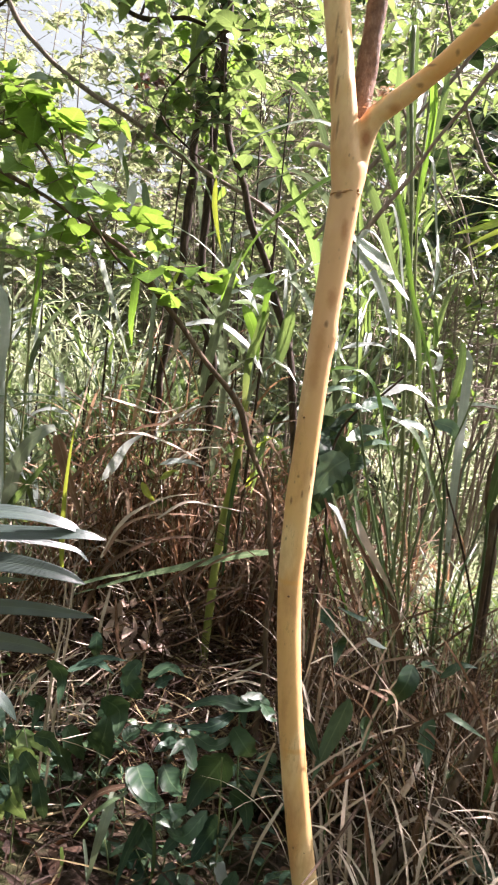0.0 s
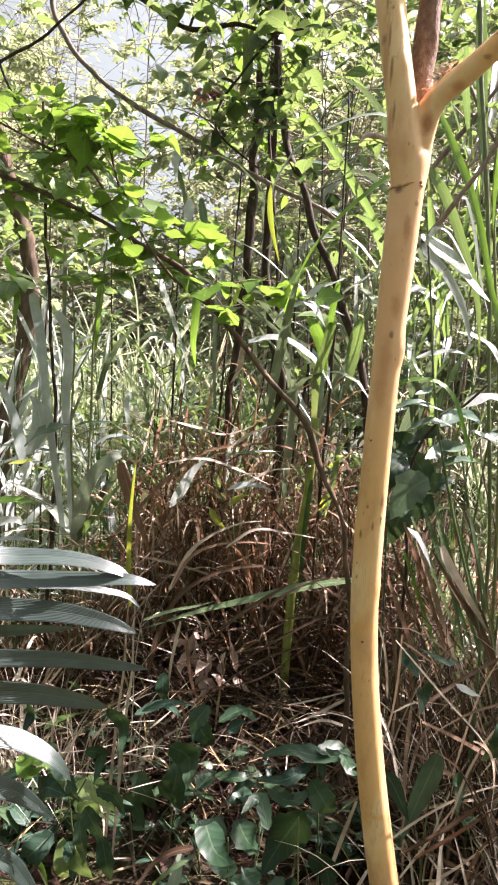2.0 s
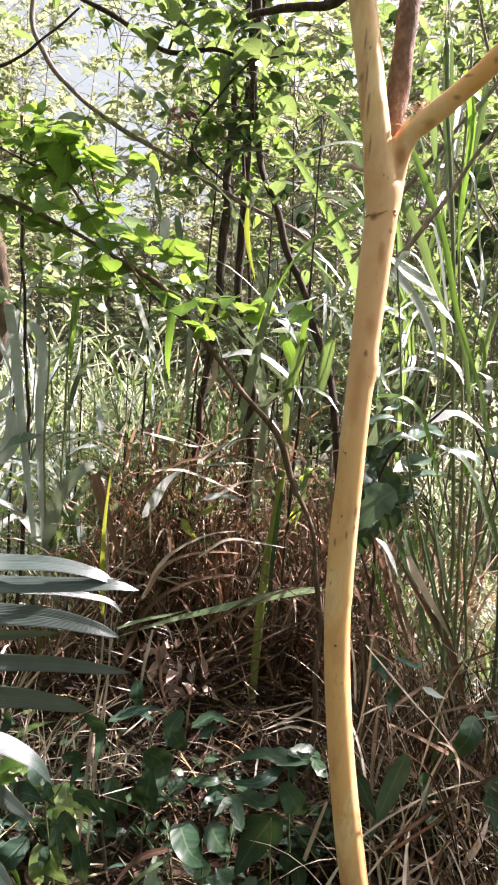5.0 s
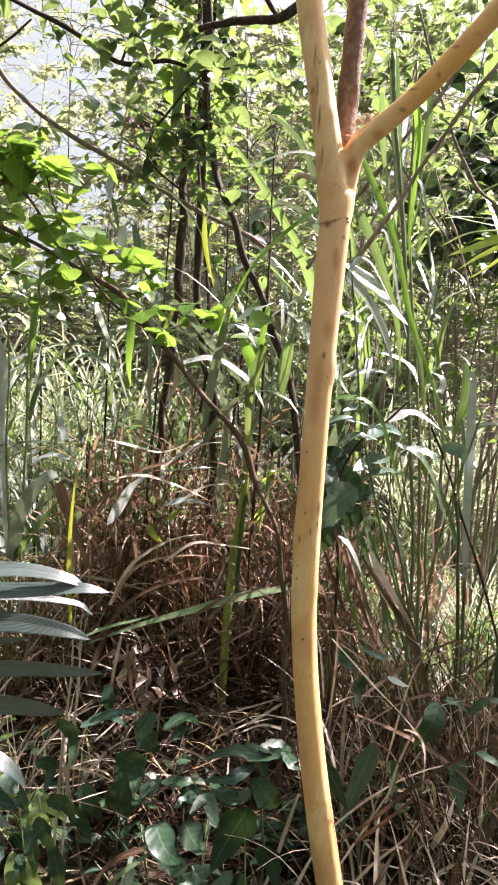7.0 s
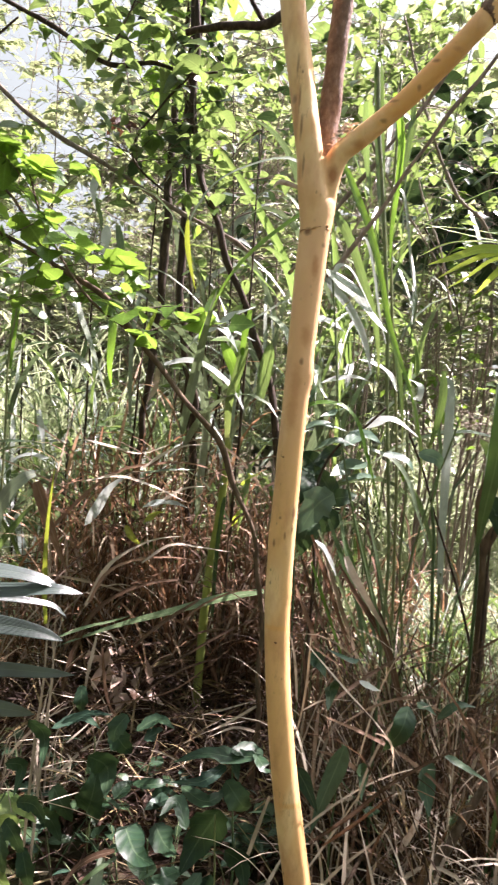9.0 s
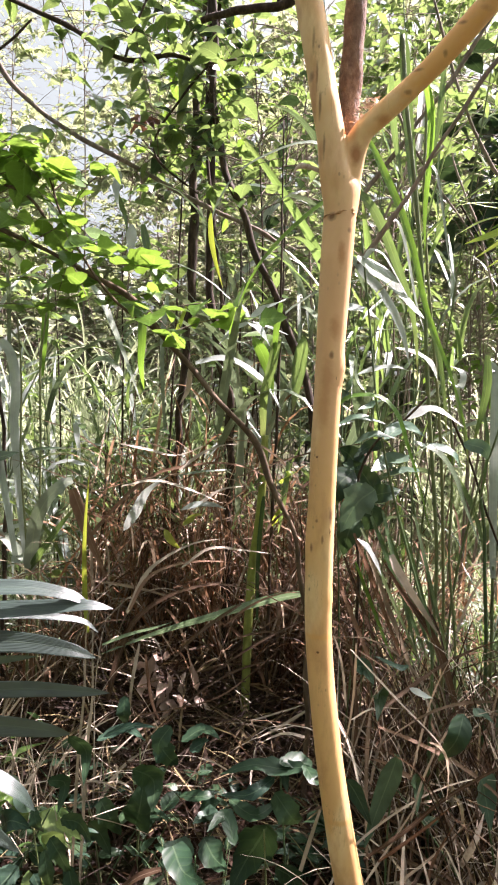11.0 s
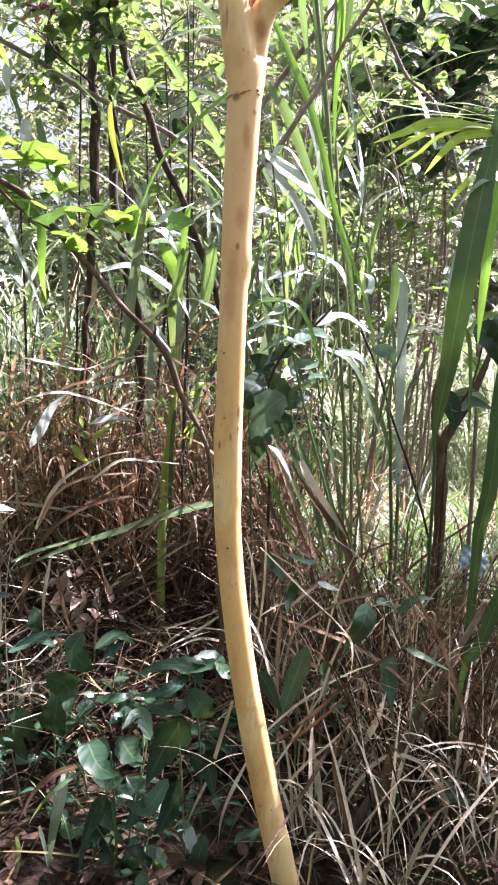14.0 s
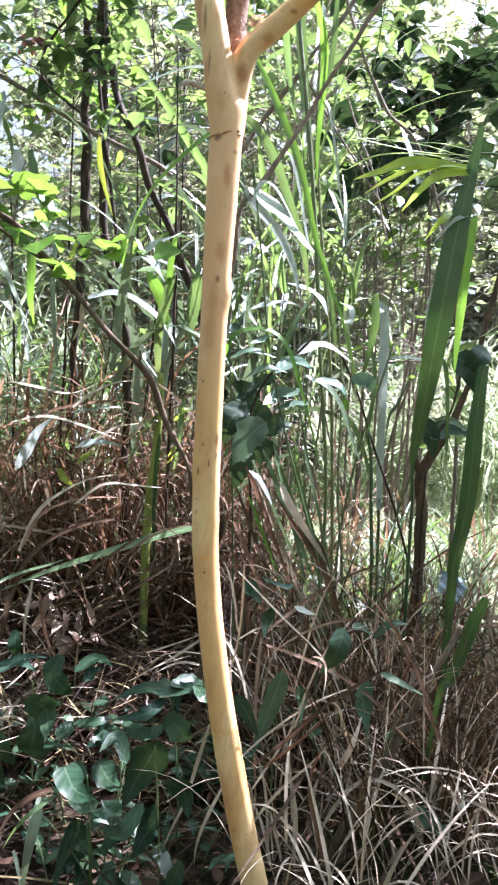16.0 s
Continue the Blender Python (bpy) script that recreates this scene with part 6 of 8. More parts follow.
def make_spray():
    """Drooping spray of bamboo-like leaves at the clearing's edge."""
    ob = thing("bamboo_shoot", (1.10, 2.3, 0.198), "drooping spray of yellow-green bamboo leaves", "bamboo")
    set_stalk(ob, [(0.891, 2.3, 2.116, 0.0025), (0.929, 2.3, 2.124, 0.0035), (1.001, 2.3, 2.107, 0.0046), (1.075, 2.3, 1.98, 0.0057), (1.134, 2.3, 1.686, 0.0067), (1.193, 2.3, 1.234, 0.0078), (1.193, 2.3, 0.72, 0.0089), (1.193, 2.3, 0.185, 0.0099)], CULM, "stem")
    set_blade(ob, [(0.883, 2.25, 2.1), (0.752, 2.25, 2.116), (0.628, 2.25, 2.135), (0.509, 2.25, 2.148)], 0.018, BAMBOO_LEAF, (0.1, -0.5, 0.85), leaf_long)
    set_blade(ob, [(0.884, 2.25, 2.091), (0.743, 2.25, 2.127), (0.604, 2.25, 2.138), (0.528, 2.25, 2.128)], 0.015, BAMBOO_LEAF, (0.1, -0.5, 0.85), leaf_long)
    set_blade(ob, [(0.892, 2.25, 2.08), (0.753, 2.25, 2.104), (0.623, 2.25, 2.096), (0.529, 2.25, 2.045)], 0.021, BAMBOO_LEAF, (0.1, -0.5, 0.85), leaf_long)
    set_blade(ob, [(0.886, 2.25, 2.068), (0.723, 2.25, 2.082), (0.636, 2.25, 2.052), (0.555, 2.25, 2.021)], 0.032, BAMBOO_LEAF, (0.0, -0.95, 0.3), leaf_long)
    set_blade(ob, [(0.879, 2.25, 2.061), (0.747, 2.25, 2.071), (0.665, 2.25, 2.036), (0.585, 2.25, 1.982)], 0.021, BAMBOO_LEAF, (0.0, -0.95, 0.3), leaf_long)
    set_blade(ob, [(0.902, 2.25, 2.053), (0.796, 2.25, 2.038), (0.745, 2.25, 2), (0.697, 2.25, 1.941)], 0.029, BAMBOO_LEAF, (0.0, -0.95, 0.3), leaf_long)
    # three pale leaves: the white highlight is put into their colour
    set_blade(ob, [(0.897, 2.25, 2.028), (0.829, 2.25, 2.009), (0.781, 2.25, 1.974)], 0.018, SHEEN, (0.1, -0.5, 0.85), leaf_long)
    set_blade(ob, [(0.912, 2.25, 1.939), (0.844, 2.25, 1.917), (0.79, 2.25, 1.854)], 0.023, SHEEN, (0.1, -0.5, 0.85), leaf_long)
    set_blade(ob, [(0.918, 2.25, 1.862), (0.847, 2.25, 1.835), (0.807, 2.25, 1.788)], 0.019, SHEEN, (0.1, -0.5, 0.85), leaf_long)
    set_blade(ob, [(0.842, 2.25, 1.944), (0.804, 2.25, 1.915), (0.767, 2.25, 1.865)], 0.021, BAMBOO_LEAF, (0.0, -0.95, 0.3), leaf_long)
    set_blade(ob, [(0.89, 2.25, 2.112), (0.796, 2.25, 2.132), (0.705, 2.25, 2.126)], 0.013, BAMBOO_LEAF, (0.1, -0.5, 0.85), leaf_long)
    set_blade(ob, [(0.885, 2.25, 2.072), (0.756, 2.25, 2.057), (0.676, 2.25, 1.997), (0.609, 2.25, 1.95)], 0.013, BAMBOO_LEAF, (0.0, -0.95, 0.3), leaf_long)
    set_blade(ob, [(0.894, 2.25, 2.062), (0.802, 2.25, 2.059), (0.742, 2.25, 2.041)], 0.023, BAMBOO_LEAF, (0.1, -0.5, 0.85), leaf_long)


def make_palm():
    """Young palm: near-level pleated leaflets, the upper ones in full sun."""
    ob = thing("palm", (-0.62, 1.15, 0.258), "young palm with glossy pleated grey-green leaflets", "palm")
    set_stalk(ob, [(-0.62, 1.15, 0.24, 0.012), (-0.60, 1.14, 0.6, 0.010), (-0.58, 1.13, 0.95, 0.008), (-0.57, 1.12, 1.28, 0.005)], CULM, "rachis")
    part("leaflet", strip(Heap(), [(-0.579, 1.15, 1.207), (-0.524, 1.3, 1.211), (-0.44, 1.42, 1.183), (-0.327, 1.46, 1.184), (-0.246, 1.48, 1.171), (-0.21, 1.5, 1.149)], 0.042, (0.46, -0.44, 0.75), leaflet_width, 0.12, 26, 4), PALM_LEAF, ob)
    part("leaflet", strip(Heap(), [(-0.576, 1.15, 1.157), (-0.521, 1.3, 1.149), (-0.437, 1.42, 1.139), (-0.313, 1.46, 1.146), (-0.217, 1.48, 1.154), (-0.167, 1.5, 1.146)], 0.044, (0.46, -0.44, 0.75), leaflet_width, 0.12, 26, 4), PALM_LEAF, ob)
    part("leaflet", strip(Heap(), [(-0.386, 1.45, 1.126), (-0.322, 1.48, 1.127), (-0.268, 1.5, 1.122), (-0.23, 1.52, 1.111), (-0.205, 1.53, 1.088)], 0.015, (0.2, -0.7, 0.7), leaflet_width, 0.12, 26, 4), PALM_LEAF, ob)
    part("leaflet", strip(Heap(), [(-0.575, 1.15, 1.132), (-0.519, 1.3, 1.116), (-0.434, 1.42, 1.087), (-0.331, 1.46, 1.082), (-0.244, 1.48, 1.069), (-0.198, 1.5, 1.05)], 0.044, (0.2, -0.85, 0.45), leaflet_width, 0.12, 26, 4), PALM_LEAF, ob)
    part("leaflet", strip(Heap(), [(-0.572, 1.15, 1.081), (-0.516, 1.3, 1.068), (-0.479, 1.46, 1.027), (-0.407, 1.5, 1.028), (-0.328, 1.53, 1.033)], 0.029, (-0.1, -0.9, -0.1), leaflet_width, 0.12, 26, 4), PALM_LEAF, ob)
    part("leaflet", strip(Heap(), [(-0.571, 1.15, 1.056), (-0.513, 1.3, 1.025), (-0.428, 1.42, 0.996), (-0.314, 1.46, 0.996), (-0.227, 1.48, 0.992), (-0.169, 1.5, 0.986)], 0.034, (0.0, -0.97, 0.22), leaflet_width, 0.12, 26, 4), PALM_LEAF, ob)
    part("leaflet", strip(Heap(), [(-0.569, 1.15, 1.017), (-0.511, 1.3, 0.977), (-0.424, 1.42, 0.934), (-0.355, 1.46, 0.923), (-0.284, 1.48, 0.913), (-0.244, 1.5, 0.9)], 0.044, (0.0, -0.98, 0.16), leaflet_width, 0.12, 26, 4), PALM_LEAF, ob)
    part("leaflet", strip(Heap(), [(-0.564, 1.15, 0.928), (-0.506, 1.3, 0.905), (-0.419, 1.42, 0.85), (-0.377, 1.46, 0.822), (-0.333, 1.48, 0.788), (-0.31, 1.5, 0.744)], 0.044, (0.4, -0.5, 0.75), leaflet_width, 0.12, 26, 4), PALM_LEAF, ob)
    part("leaflet", strip(Heap(), [(-0.561, 1.15, 0.867), (-0.502, 1.3, 0.827), (-0.413, 1.42, 0.755), (-0.376, 1.46, 0.717), (-0.329, 1.48, 0.673)], 0.042, (0.1, -0.8, 0.6), leaflet_width, 0.12, 26, 4), PALM_LEAF, ob)
    part("leaflet", strip(Heap(), [(-0.556, 1.15, 0.764), (-0.496, 1.3, 0.72), (-0.404, 1.42, 0.622), (-0.372, 1.46, 0.559), (-0.35, 1.48, 0.505)], 0.038, (0.2, -0.6, 0.75), leaflet_width, 0.12, 26, 4), PALM_LEAF, ob)


def make_sheen_grass():
    """Broad pale grass at the clearing's edge, sun sheen put into its colour, and blades of the same kind in the
    thicket.
    """
    ob = thing("grass_clump", (-0.98, 2.75, 0.261), "broad grass blades bent over, sun sheen in their pale colour", "grass")
    set_blade(ob, [(-1.161, 2.75, 1.855), (-1.139, 2.75, 1.802), (-1.098, 2.75, 1.685), (-1.066, 2.75, 1.492), (-1.04, 2.75, 1.32), (-0.977, 2.75, 0.942)], 0.038, SHEEN, (0.5, -0.75, 0.3), band_width)
    set_blade(ob, [(-1.067, 2.75, 1.79), (-1.028, 2.75, 1.732), (-1.007, 2.75, 1.604), (-1.013, 2.75, 1.474), (-0.972, 2.75, 1.151), (-0.931, 2.75, 0.903)], 0.038, SHEEN, (0.5, -0.75, 0.3), band_width)
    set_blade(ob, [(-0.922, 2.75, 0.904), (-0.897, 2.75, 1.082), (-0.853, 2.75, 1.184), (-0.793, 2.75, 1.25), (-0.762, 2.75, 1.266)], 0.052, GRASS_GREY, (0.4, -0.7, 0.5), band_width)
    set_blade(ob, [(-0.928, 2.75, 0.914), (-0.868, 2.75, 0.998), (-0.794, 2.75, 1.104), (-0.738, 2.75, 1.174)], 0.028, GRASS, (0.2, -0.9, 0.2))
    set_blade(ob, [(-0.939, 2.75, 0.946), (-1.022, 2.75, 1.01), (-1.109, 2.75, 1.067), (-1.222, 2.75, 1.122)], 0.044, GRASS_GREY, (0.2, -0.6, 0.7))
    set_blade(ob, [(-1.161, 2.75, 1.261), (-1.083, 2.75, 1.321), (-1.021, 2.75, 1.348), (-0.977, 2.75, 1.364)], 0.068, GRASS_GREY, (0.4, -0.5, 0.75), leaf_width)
    set_blade(ob, [(-1.149, 2.75, 1.231), (-1.113, 2.75, 1.336), (-1.128, 2.75, 1.422), (-1.155, 2.75, 1.464)], 0.068, SHEEN, (0.5, -0.6, 0.5), leaf_width)
    set_blade(ob, [(-1.167, 2.75, 1.21), (-1.198, 2.75, 1.307), (-1.249, 2.75, 1.431), (-1.31, 2.75, 1.541)], 0.052, SHEEN, (0.5, -0.5, 0.7))
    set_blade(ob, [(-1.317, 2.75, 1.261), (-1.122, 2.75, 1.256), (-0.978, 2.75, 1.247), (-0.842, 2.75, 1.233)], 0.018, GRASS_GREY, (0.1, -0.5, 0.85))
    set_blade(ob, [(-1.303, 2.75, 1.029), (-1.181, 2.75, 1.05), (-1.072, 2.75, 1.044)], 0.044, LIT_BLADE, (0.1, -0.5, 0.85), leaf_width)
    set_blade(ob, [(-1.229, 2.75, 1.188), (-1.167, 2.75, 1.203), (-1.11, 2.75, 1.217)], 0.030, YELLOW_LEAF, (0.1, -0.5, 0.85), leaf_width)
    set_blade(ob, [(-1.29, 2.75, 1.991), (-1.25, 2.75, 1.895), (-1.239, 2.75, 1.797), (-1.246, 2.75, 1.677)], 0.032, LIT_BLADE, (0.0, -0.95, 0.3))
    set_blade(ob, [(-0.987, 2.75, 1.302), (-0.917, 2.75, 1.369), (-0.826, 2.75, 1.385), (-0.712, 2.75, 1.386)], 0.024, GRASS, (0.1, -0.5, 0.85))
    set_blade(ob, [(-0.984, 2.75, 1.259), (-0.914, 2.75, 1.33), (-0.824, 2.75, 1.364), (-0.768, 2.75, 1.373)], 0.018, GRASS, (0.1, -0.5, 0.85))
    set_blade(ob, [(-1.297, 2.75, 0.939), (-1.2, 2.75, 0.968), (-1.15, 2.75, 0.955)], 0.044, SHEEN, (0.5, -0.5, 0.7), leaf_width)
    set_blade(ob, [(-1.293, 2.75, 0.876), (-1.171, 2.75, 0.904), (-1.089, 2.75, 0.9)], 0.024, SHEEN, (0.5, -0.5, 0.7), leaf_width)
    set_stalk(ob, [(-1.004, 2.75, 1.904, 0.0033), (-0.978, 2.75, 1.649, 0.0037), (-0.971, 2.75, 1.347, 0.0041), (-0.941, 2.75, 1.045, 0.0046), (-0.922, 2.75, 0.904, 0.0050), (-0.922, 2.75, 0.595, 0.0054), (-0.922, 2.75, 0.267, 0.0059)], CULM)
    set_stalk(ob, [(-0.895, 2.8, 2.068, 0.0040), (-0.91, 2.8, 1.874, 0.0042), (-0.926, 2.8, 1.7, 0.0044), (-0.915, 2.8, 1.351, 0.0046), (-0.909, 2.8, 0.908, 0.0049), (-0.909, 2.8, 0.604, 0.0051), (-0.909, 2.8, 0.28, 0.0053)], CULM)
    ob = thing("grass_clump", (-0.55, 2.9, 0.452), "loose green blades and paler sheen-toned ones among dark stems", "grass", "thicket grass")
    set_blade(ob, [(-0.591, 2.85, 2.253), (-0.595, 2.85, 2.183), (-0.598, 2.85, 2.109)], 0.042, SHEEN, (0.5, -0.5, 0.7), leaf_width)
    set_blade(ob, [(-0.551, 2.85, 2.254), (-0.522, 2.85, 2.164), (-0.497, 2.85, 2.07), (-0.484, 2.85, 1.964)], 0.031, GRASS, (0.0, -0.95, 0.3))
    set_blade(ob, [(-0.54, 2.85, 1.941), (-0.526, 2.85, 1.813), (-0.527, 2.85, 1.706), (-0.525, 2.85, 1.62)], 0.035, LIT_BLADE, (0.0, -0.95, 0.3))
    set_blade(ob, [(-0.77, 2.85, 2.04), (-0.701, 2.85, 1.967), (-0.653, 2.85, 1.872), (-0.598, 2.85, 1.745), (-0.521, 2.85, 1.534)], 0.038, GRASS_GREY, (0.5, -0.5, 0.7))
    set_blade(ob, [(-0.646, 2.85, 2.457), (-0.648, 2.85, 2.362), (-0.637, 2.85, 2.278)], 0.031, SHEEN, (0.5, -0.5, 0.7), leaf_width)
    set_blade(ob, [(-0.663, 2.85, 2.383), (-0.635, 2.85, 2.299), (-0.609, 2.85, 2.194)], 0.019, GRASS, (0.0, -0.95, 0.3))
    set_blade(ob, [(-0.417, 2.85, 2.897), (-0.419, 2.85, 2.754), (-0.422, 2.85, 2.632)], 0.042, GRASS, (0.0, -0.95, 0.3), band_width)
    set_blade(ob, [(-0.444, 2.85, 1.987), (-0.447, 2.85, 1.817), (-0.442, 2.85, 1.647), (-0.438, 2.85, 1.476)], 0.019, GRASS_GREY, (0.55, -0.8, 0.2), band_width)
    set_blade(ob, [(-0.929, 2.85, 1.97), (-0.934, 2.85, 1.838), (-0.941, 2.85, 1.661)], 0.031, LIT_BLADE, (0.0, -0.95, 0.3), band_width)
    set_blade(ob, [(-0.756, 2.85, 1.319), (-0.83, 2.85, 1.33), (-0.888, 2.85, 1.312), (-0.915, 2.85, 1.283)], 0.029, SHEEN, (0.1, -0.5, 0.85))
    set_blade(ob, [(-0.8, 2.85, 1.482), (-0.781, 2.85, 1.406), (-0.771, 2.85, 1.335)], 0.025, SHEEN, (0.5, -0.5, 0.7))
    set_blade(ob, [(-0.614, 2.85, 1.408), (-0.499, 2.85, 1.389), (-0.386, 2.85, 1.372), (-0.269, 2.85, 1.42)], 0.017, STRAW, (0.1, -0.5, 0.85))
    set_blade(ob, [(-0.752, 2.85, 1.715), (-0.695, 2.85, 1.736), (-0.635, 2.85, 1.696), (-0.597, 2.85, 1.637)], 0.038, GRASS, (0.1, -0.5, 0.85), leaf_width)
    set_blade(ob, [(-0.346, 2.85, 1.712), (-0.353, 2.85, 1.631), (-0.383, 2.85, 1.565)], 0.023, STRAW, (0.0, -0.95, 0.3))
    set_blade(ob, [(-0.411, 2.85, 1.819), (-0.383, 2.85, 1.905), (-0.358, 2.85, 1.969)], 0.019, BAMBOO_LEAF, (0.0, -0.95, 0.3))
    ob = thing("grass_clump", (-0.1, 2.75, 0.360), "green and pale blades in a starry tuft, sun in their colour", "grass", "thicket grass")
    set_blade(ob, [(-0.108, 2.7, 1.867), (-0.064, 2.7, 1.916), (-0.008, 2.7, 1.937), (0.03, 2.7, 1.95)], 0.025, SHEEN, (0.5, -0.5, 0.7), leaf_width)
    set_blade(ob, [(-0.107, 2.7, 1.863), (-0.061, 2.7, 1.83), (-0.022, 2.7, 1.774)], 0.047, SHEEN, (0.5, -0.5, 0.7), leaf_width)
    set_blade(ob, [(-0.104, 2.7, 1.871), (-0.132, 2.7, 1.919), (-0.15, 2.7, 1.947)], 0.024, SHEEN, (0.5, -0.5, 0.7), leaf_width)
    set_blade(ob, [(-0.103, 2.7, 1.863), (-0.161, 2.7, 1.834), (-0.209, 2.7, 1.784)], 0.024, SHEEN, (0.5, -0.5, 0.7), leaf_width)
    set_blade(ob, [(-0.104, 2.7, 1.867), (-0.034, 2.7, 1.851), (0.041, 2.7, 1.82)], 0.024, SHEEN, (0.1, -0.5, 0.85), leaf_width)
    set_blade(ob, [(-0.292, 2.7, 1.712), (-0.213, 2.7, 1.733), (-0.142, 2.7, 1.721), (-0.068, 2.7, 1.674), (-0.015, 2.7, 1.619), (0.025, 2.7, 1.547)], 0.043, SHEEN, (0.3, -0.5, 0.8))
    set_blade(ob, [(-0.09, 2.7, 1.814), (-0.055, 2.7, 1.757), (-0.026, 2.7, 1.681), (-0.007, 2.7, 1.604)], 0.043, LIT_BLADE, (0.0, -0.95, 0.3), leaf_width)
    set_blade(ob, [(-0.002, 2.7, 1.818), (-0.013, 2.7, 1.72), (-0.039, 2.7, 1.602), (-0.039, 2.7, 1.464)], 0.035, GRASS, (0.0, -0.95, 0.3), band_width)
    set_blade(ob, [(0.094, 2.7, 1.822), (0.077, 2.7, 1.687), (0.063, 2.7, 1.55)], 0.051, GRASS, (0.0, -0.95, 0.3), leaf_width)
    set_blade(ob, [(-0.132, 2.7, 1.967), (-0.153, 2.7, 1.869), (-0.164, 2.7, 1.751)], 0.033, LIT_BLADE, (0.0, -0.95, 0.3))
    set_blade(ob, [(0.008, 2.7, 1.934), (-0.006, 2.7, 1.818), (-0.005, 2.7, 1.721)], 0.025, LIT_BLADE, (0.0, -0.95, 0.3))
    set_blade(ob, [(-0.33, 2.7, 1.182), (-0.273, 2.7, 1.203), (-0.211, 2.7, 1.206), (-0.162, 2.7, 1.194)], 0.035, SHEEN, (0.1, -0.5, 0.85), leaf_width)
    set_blade(ob, [(-0.54, 2.7, 1.094), (-0.498, 2.7, 1.165), (-0.455, 2.7, 1.243), (-0.373, 2.7, 1.312)], 0.039, SHEEN, (0.4, -0.5, 0.75), leaf_width)
    set_blade(ob, [(-0.337, 2.7, 1.327), (-0.267, 2.7, 1.386), (-0.192, 2.7, 1.42), (-0.124, 2.7, 1.43)], 0.018, STRAW, (0.1, -0.5, 0.85))
    set_blade(ob, [(-0.343, 2.7, 1.306), (-0.242, 2.7, 1.328), (-0.141, 2.7, 1.337)], 0.018, GRASS_GREY, (0.1, -0.5, 0.85))
    set_blade(ob, [(-0.292, 2.7, 1.181), (-0.195, 2.7, 1.256), (-0.096, 2.7, 1.281)], 0.018, STRAW, (0.1, -0.5, 0.85))
    set_blade(ob, [(0.032, 2.7, 1.293), (0.058, 2.7, 1.331), (0.088, 2.7, 1.341)], 0.035, BAMBOO_LEAF, (0.1, -0.5, 0.85), leaf_width)
    set_blade(ob, [(0.005, 2.7, 1.142), (0.03, 2.7, 1.194), (0.045, 2.7, 1.211)], 0.020, YELLOW_LEAF, (0.0, -0.95, 0.3), leaf_width)
    set_blade(ob, [(-0.319, 2.7, 1.127), (-0.28, 2.7, 1.158), (-0.25, 2.7, 1.169)], 0.031, YELLOW_LEAF, (0.1, -0.5, 0.85), leaf_width)
    set_blade(ob, [(-0.387, 2.7, 1.11), (-0.357, 2.7, 1.072), (-0.323, 2.7, 1.039)], 0.027, YELLOW_LEAF, (0.0, -0.95, 0.3), leaf_width)
    set_blade(ob, [(0.055, 2.7, 1.374), (0.047, 2.7, 1.235), (0.027, 2.7, 1.114)], 0.020, GRASS, (0.0, -0.95, 0.3))
    ob = thing("grass_shoot", (-0.09, 2.86, 0.387), "stout yellow-green culm in its papery sheath", "grass")
    set_stalk(ob, [(-0.049, 2.86, 1.463, 0.0136), (-0.053, 2.86, 1.273, 0.0143), (-0.064, 2.86, 1.123, 0.0150), (-0.079, 2.86, 0.994, 0.0157), (-0.086, 2.86, 0.82, 0.0164), (-0.089, 2.86, 0.69, 0.0171), (-0.089, 2.86, 0.366, 0.0178)], SHEATH)
    set_blade(ob, [(-0.044, 2.83, 1.234), (-0.055, 2.83, 1.065), (-0.056, 2.83, 0.917), (-0.052, 2.83, 0.768)], 0.019, SHOOT, (0.55, -0.8, 0.2), band_width)
    ob = thing("straw_tangle", (-0.3, 2.5, 0.303), "long arching straw-coloured dead blades", "grass")
    set_blade(ob, [(-0.439, 2.45, 0.865), (-0.39, 2.45, 0.984), (-0.328, 2.45, 1.047), (-0.228, 2.45, 1.104), (-0.12, 2.45, 1.131)], 0.018, STRAW, (0.1, -0.5, 0.85))
    set_blade(ob, [(-0.43, 2.45, 0.876), (-0.38, 2.45, 0.976), (-0.298, 2.45, 1.027), (-0.187, 2.45, 1.051), (-0.068, 2.45, 1.054)], 0.016, DRY, (0.1, -0.5, 0.85))
    set_blade(ob, [(-0.52, 2.45, 0.753), (-0.434, 2.45, 0.79), (-0.339, 2.45, 0.822), (-0.284, 2.45, 0.848)], 0.016, GRASS_GREY, (0.1, -0.5, 0.85))
    set_blade(ob, [(-0.058, 2.45, 0.924), (-0.17, 2.45, 0.836), (-0.24, 2.45, 0.77), (-0.292, 2.45, 0.707)], 0.018, DRY, (0.1, -0.5, 0.85))
    set_blade(ob, [(0.15, 2.45, 0.889), (0.049, 2.45, 0.83), (-0.054, 2.45, 0.76), (-0.158, 2.45, 0.68), (-0.265, 2.45, 0.598)], 0.012, DRY, (0.1, -0.5, 0.85))
    set_blade(ob, [(-0.26, 2.45, 1.027), (-0.172, 2.45, 1.093), (-0.071, 2.45, 1.095), (0.045, 2.45, 1.09)], 0.014, STRAW, (0.1, -0.5, 0.85))
    set_blade(ob, [(-0.371, 2.45, 0.733), (-0.352, 2.45, 0.603), (-0.327, 2.45, 0.531), (-0.292, 2.45, 0.499)], 0.012, DRY, (0.0, -0.95, 0.3))
    set_blade(ob, [(-0.393, 2.45, 0.767), (-0.403, 2.45, 0.633), (-0.416, 2.45, 0.498)], 0.012, STRAW, (0.0, -0.95, 0.3))
    set_blade(ob, [(0.183, 2.45, 0.506), (0.094, 2.45, 0.5), (0.015, 2.45, 0.477)], 0.012, STRAW, (0.1, -0.5, 0.85))
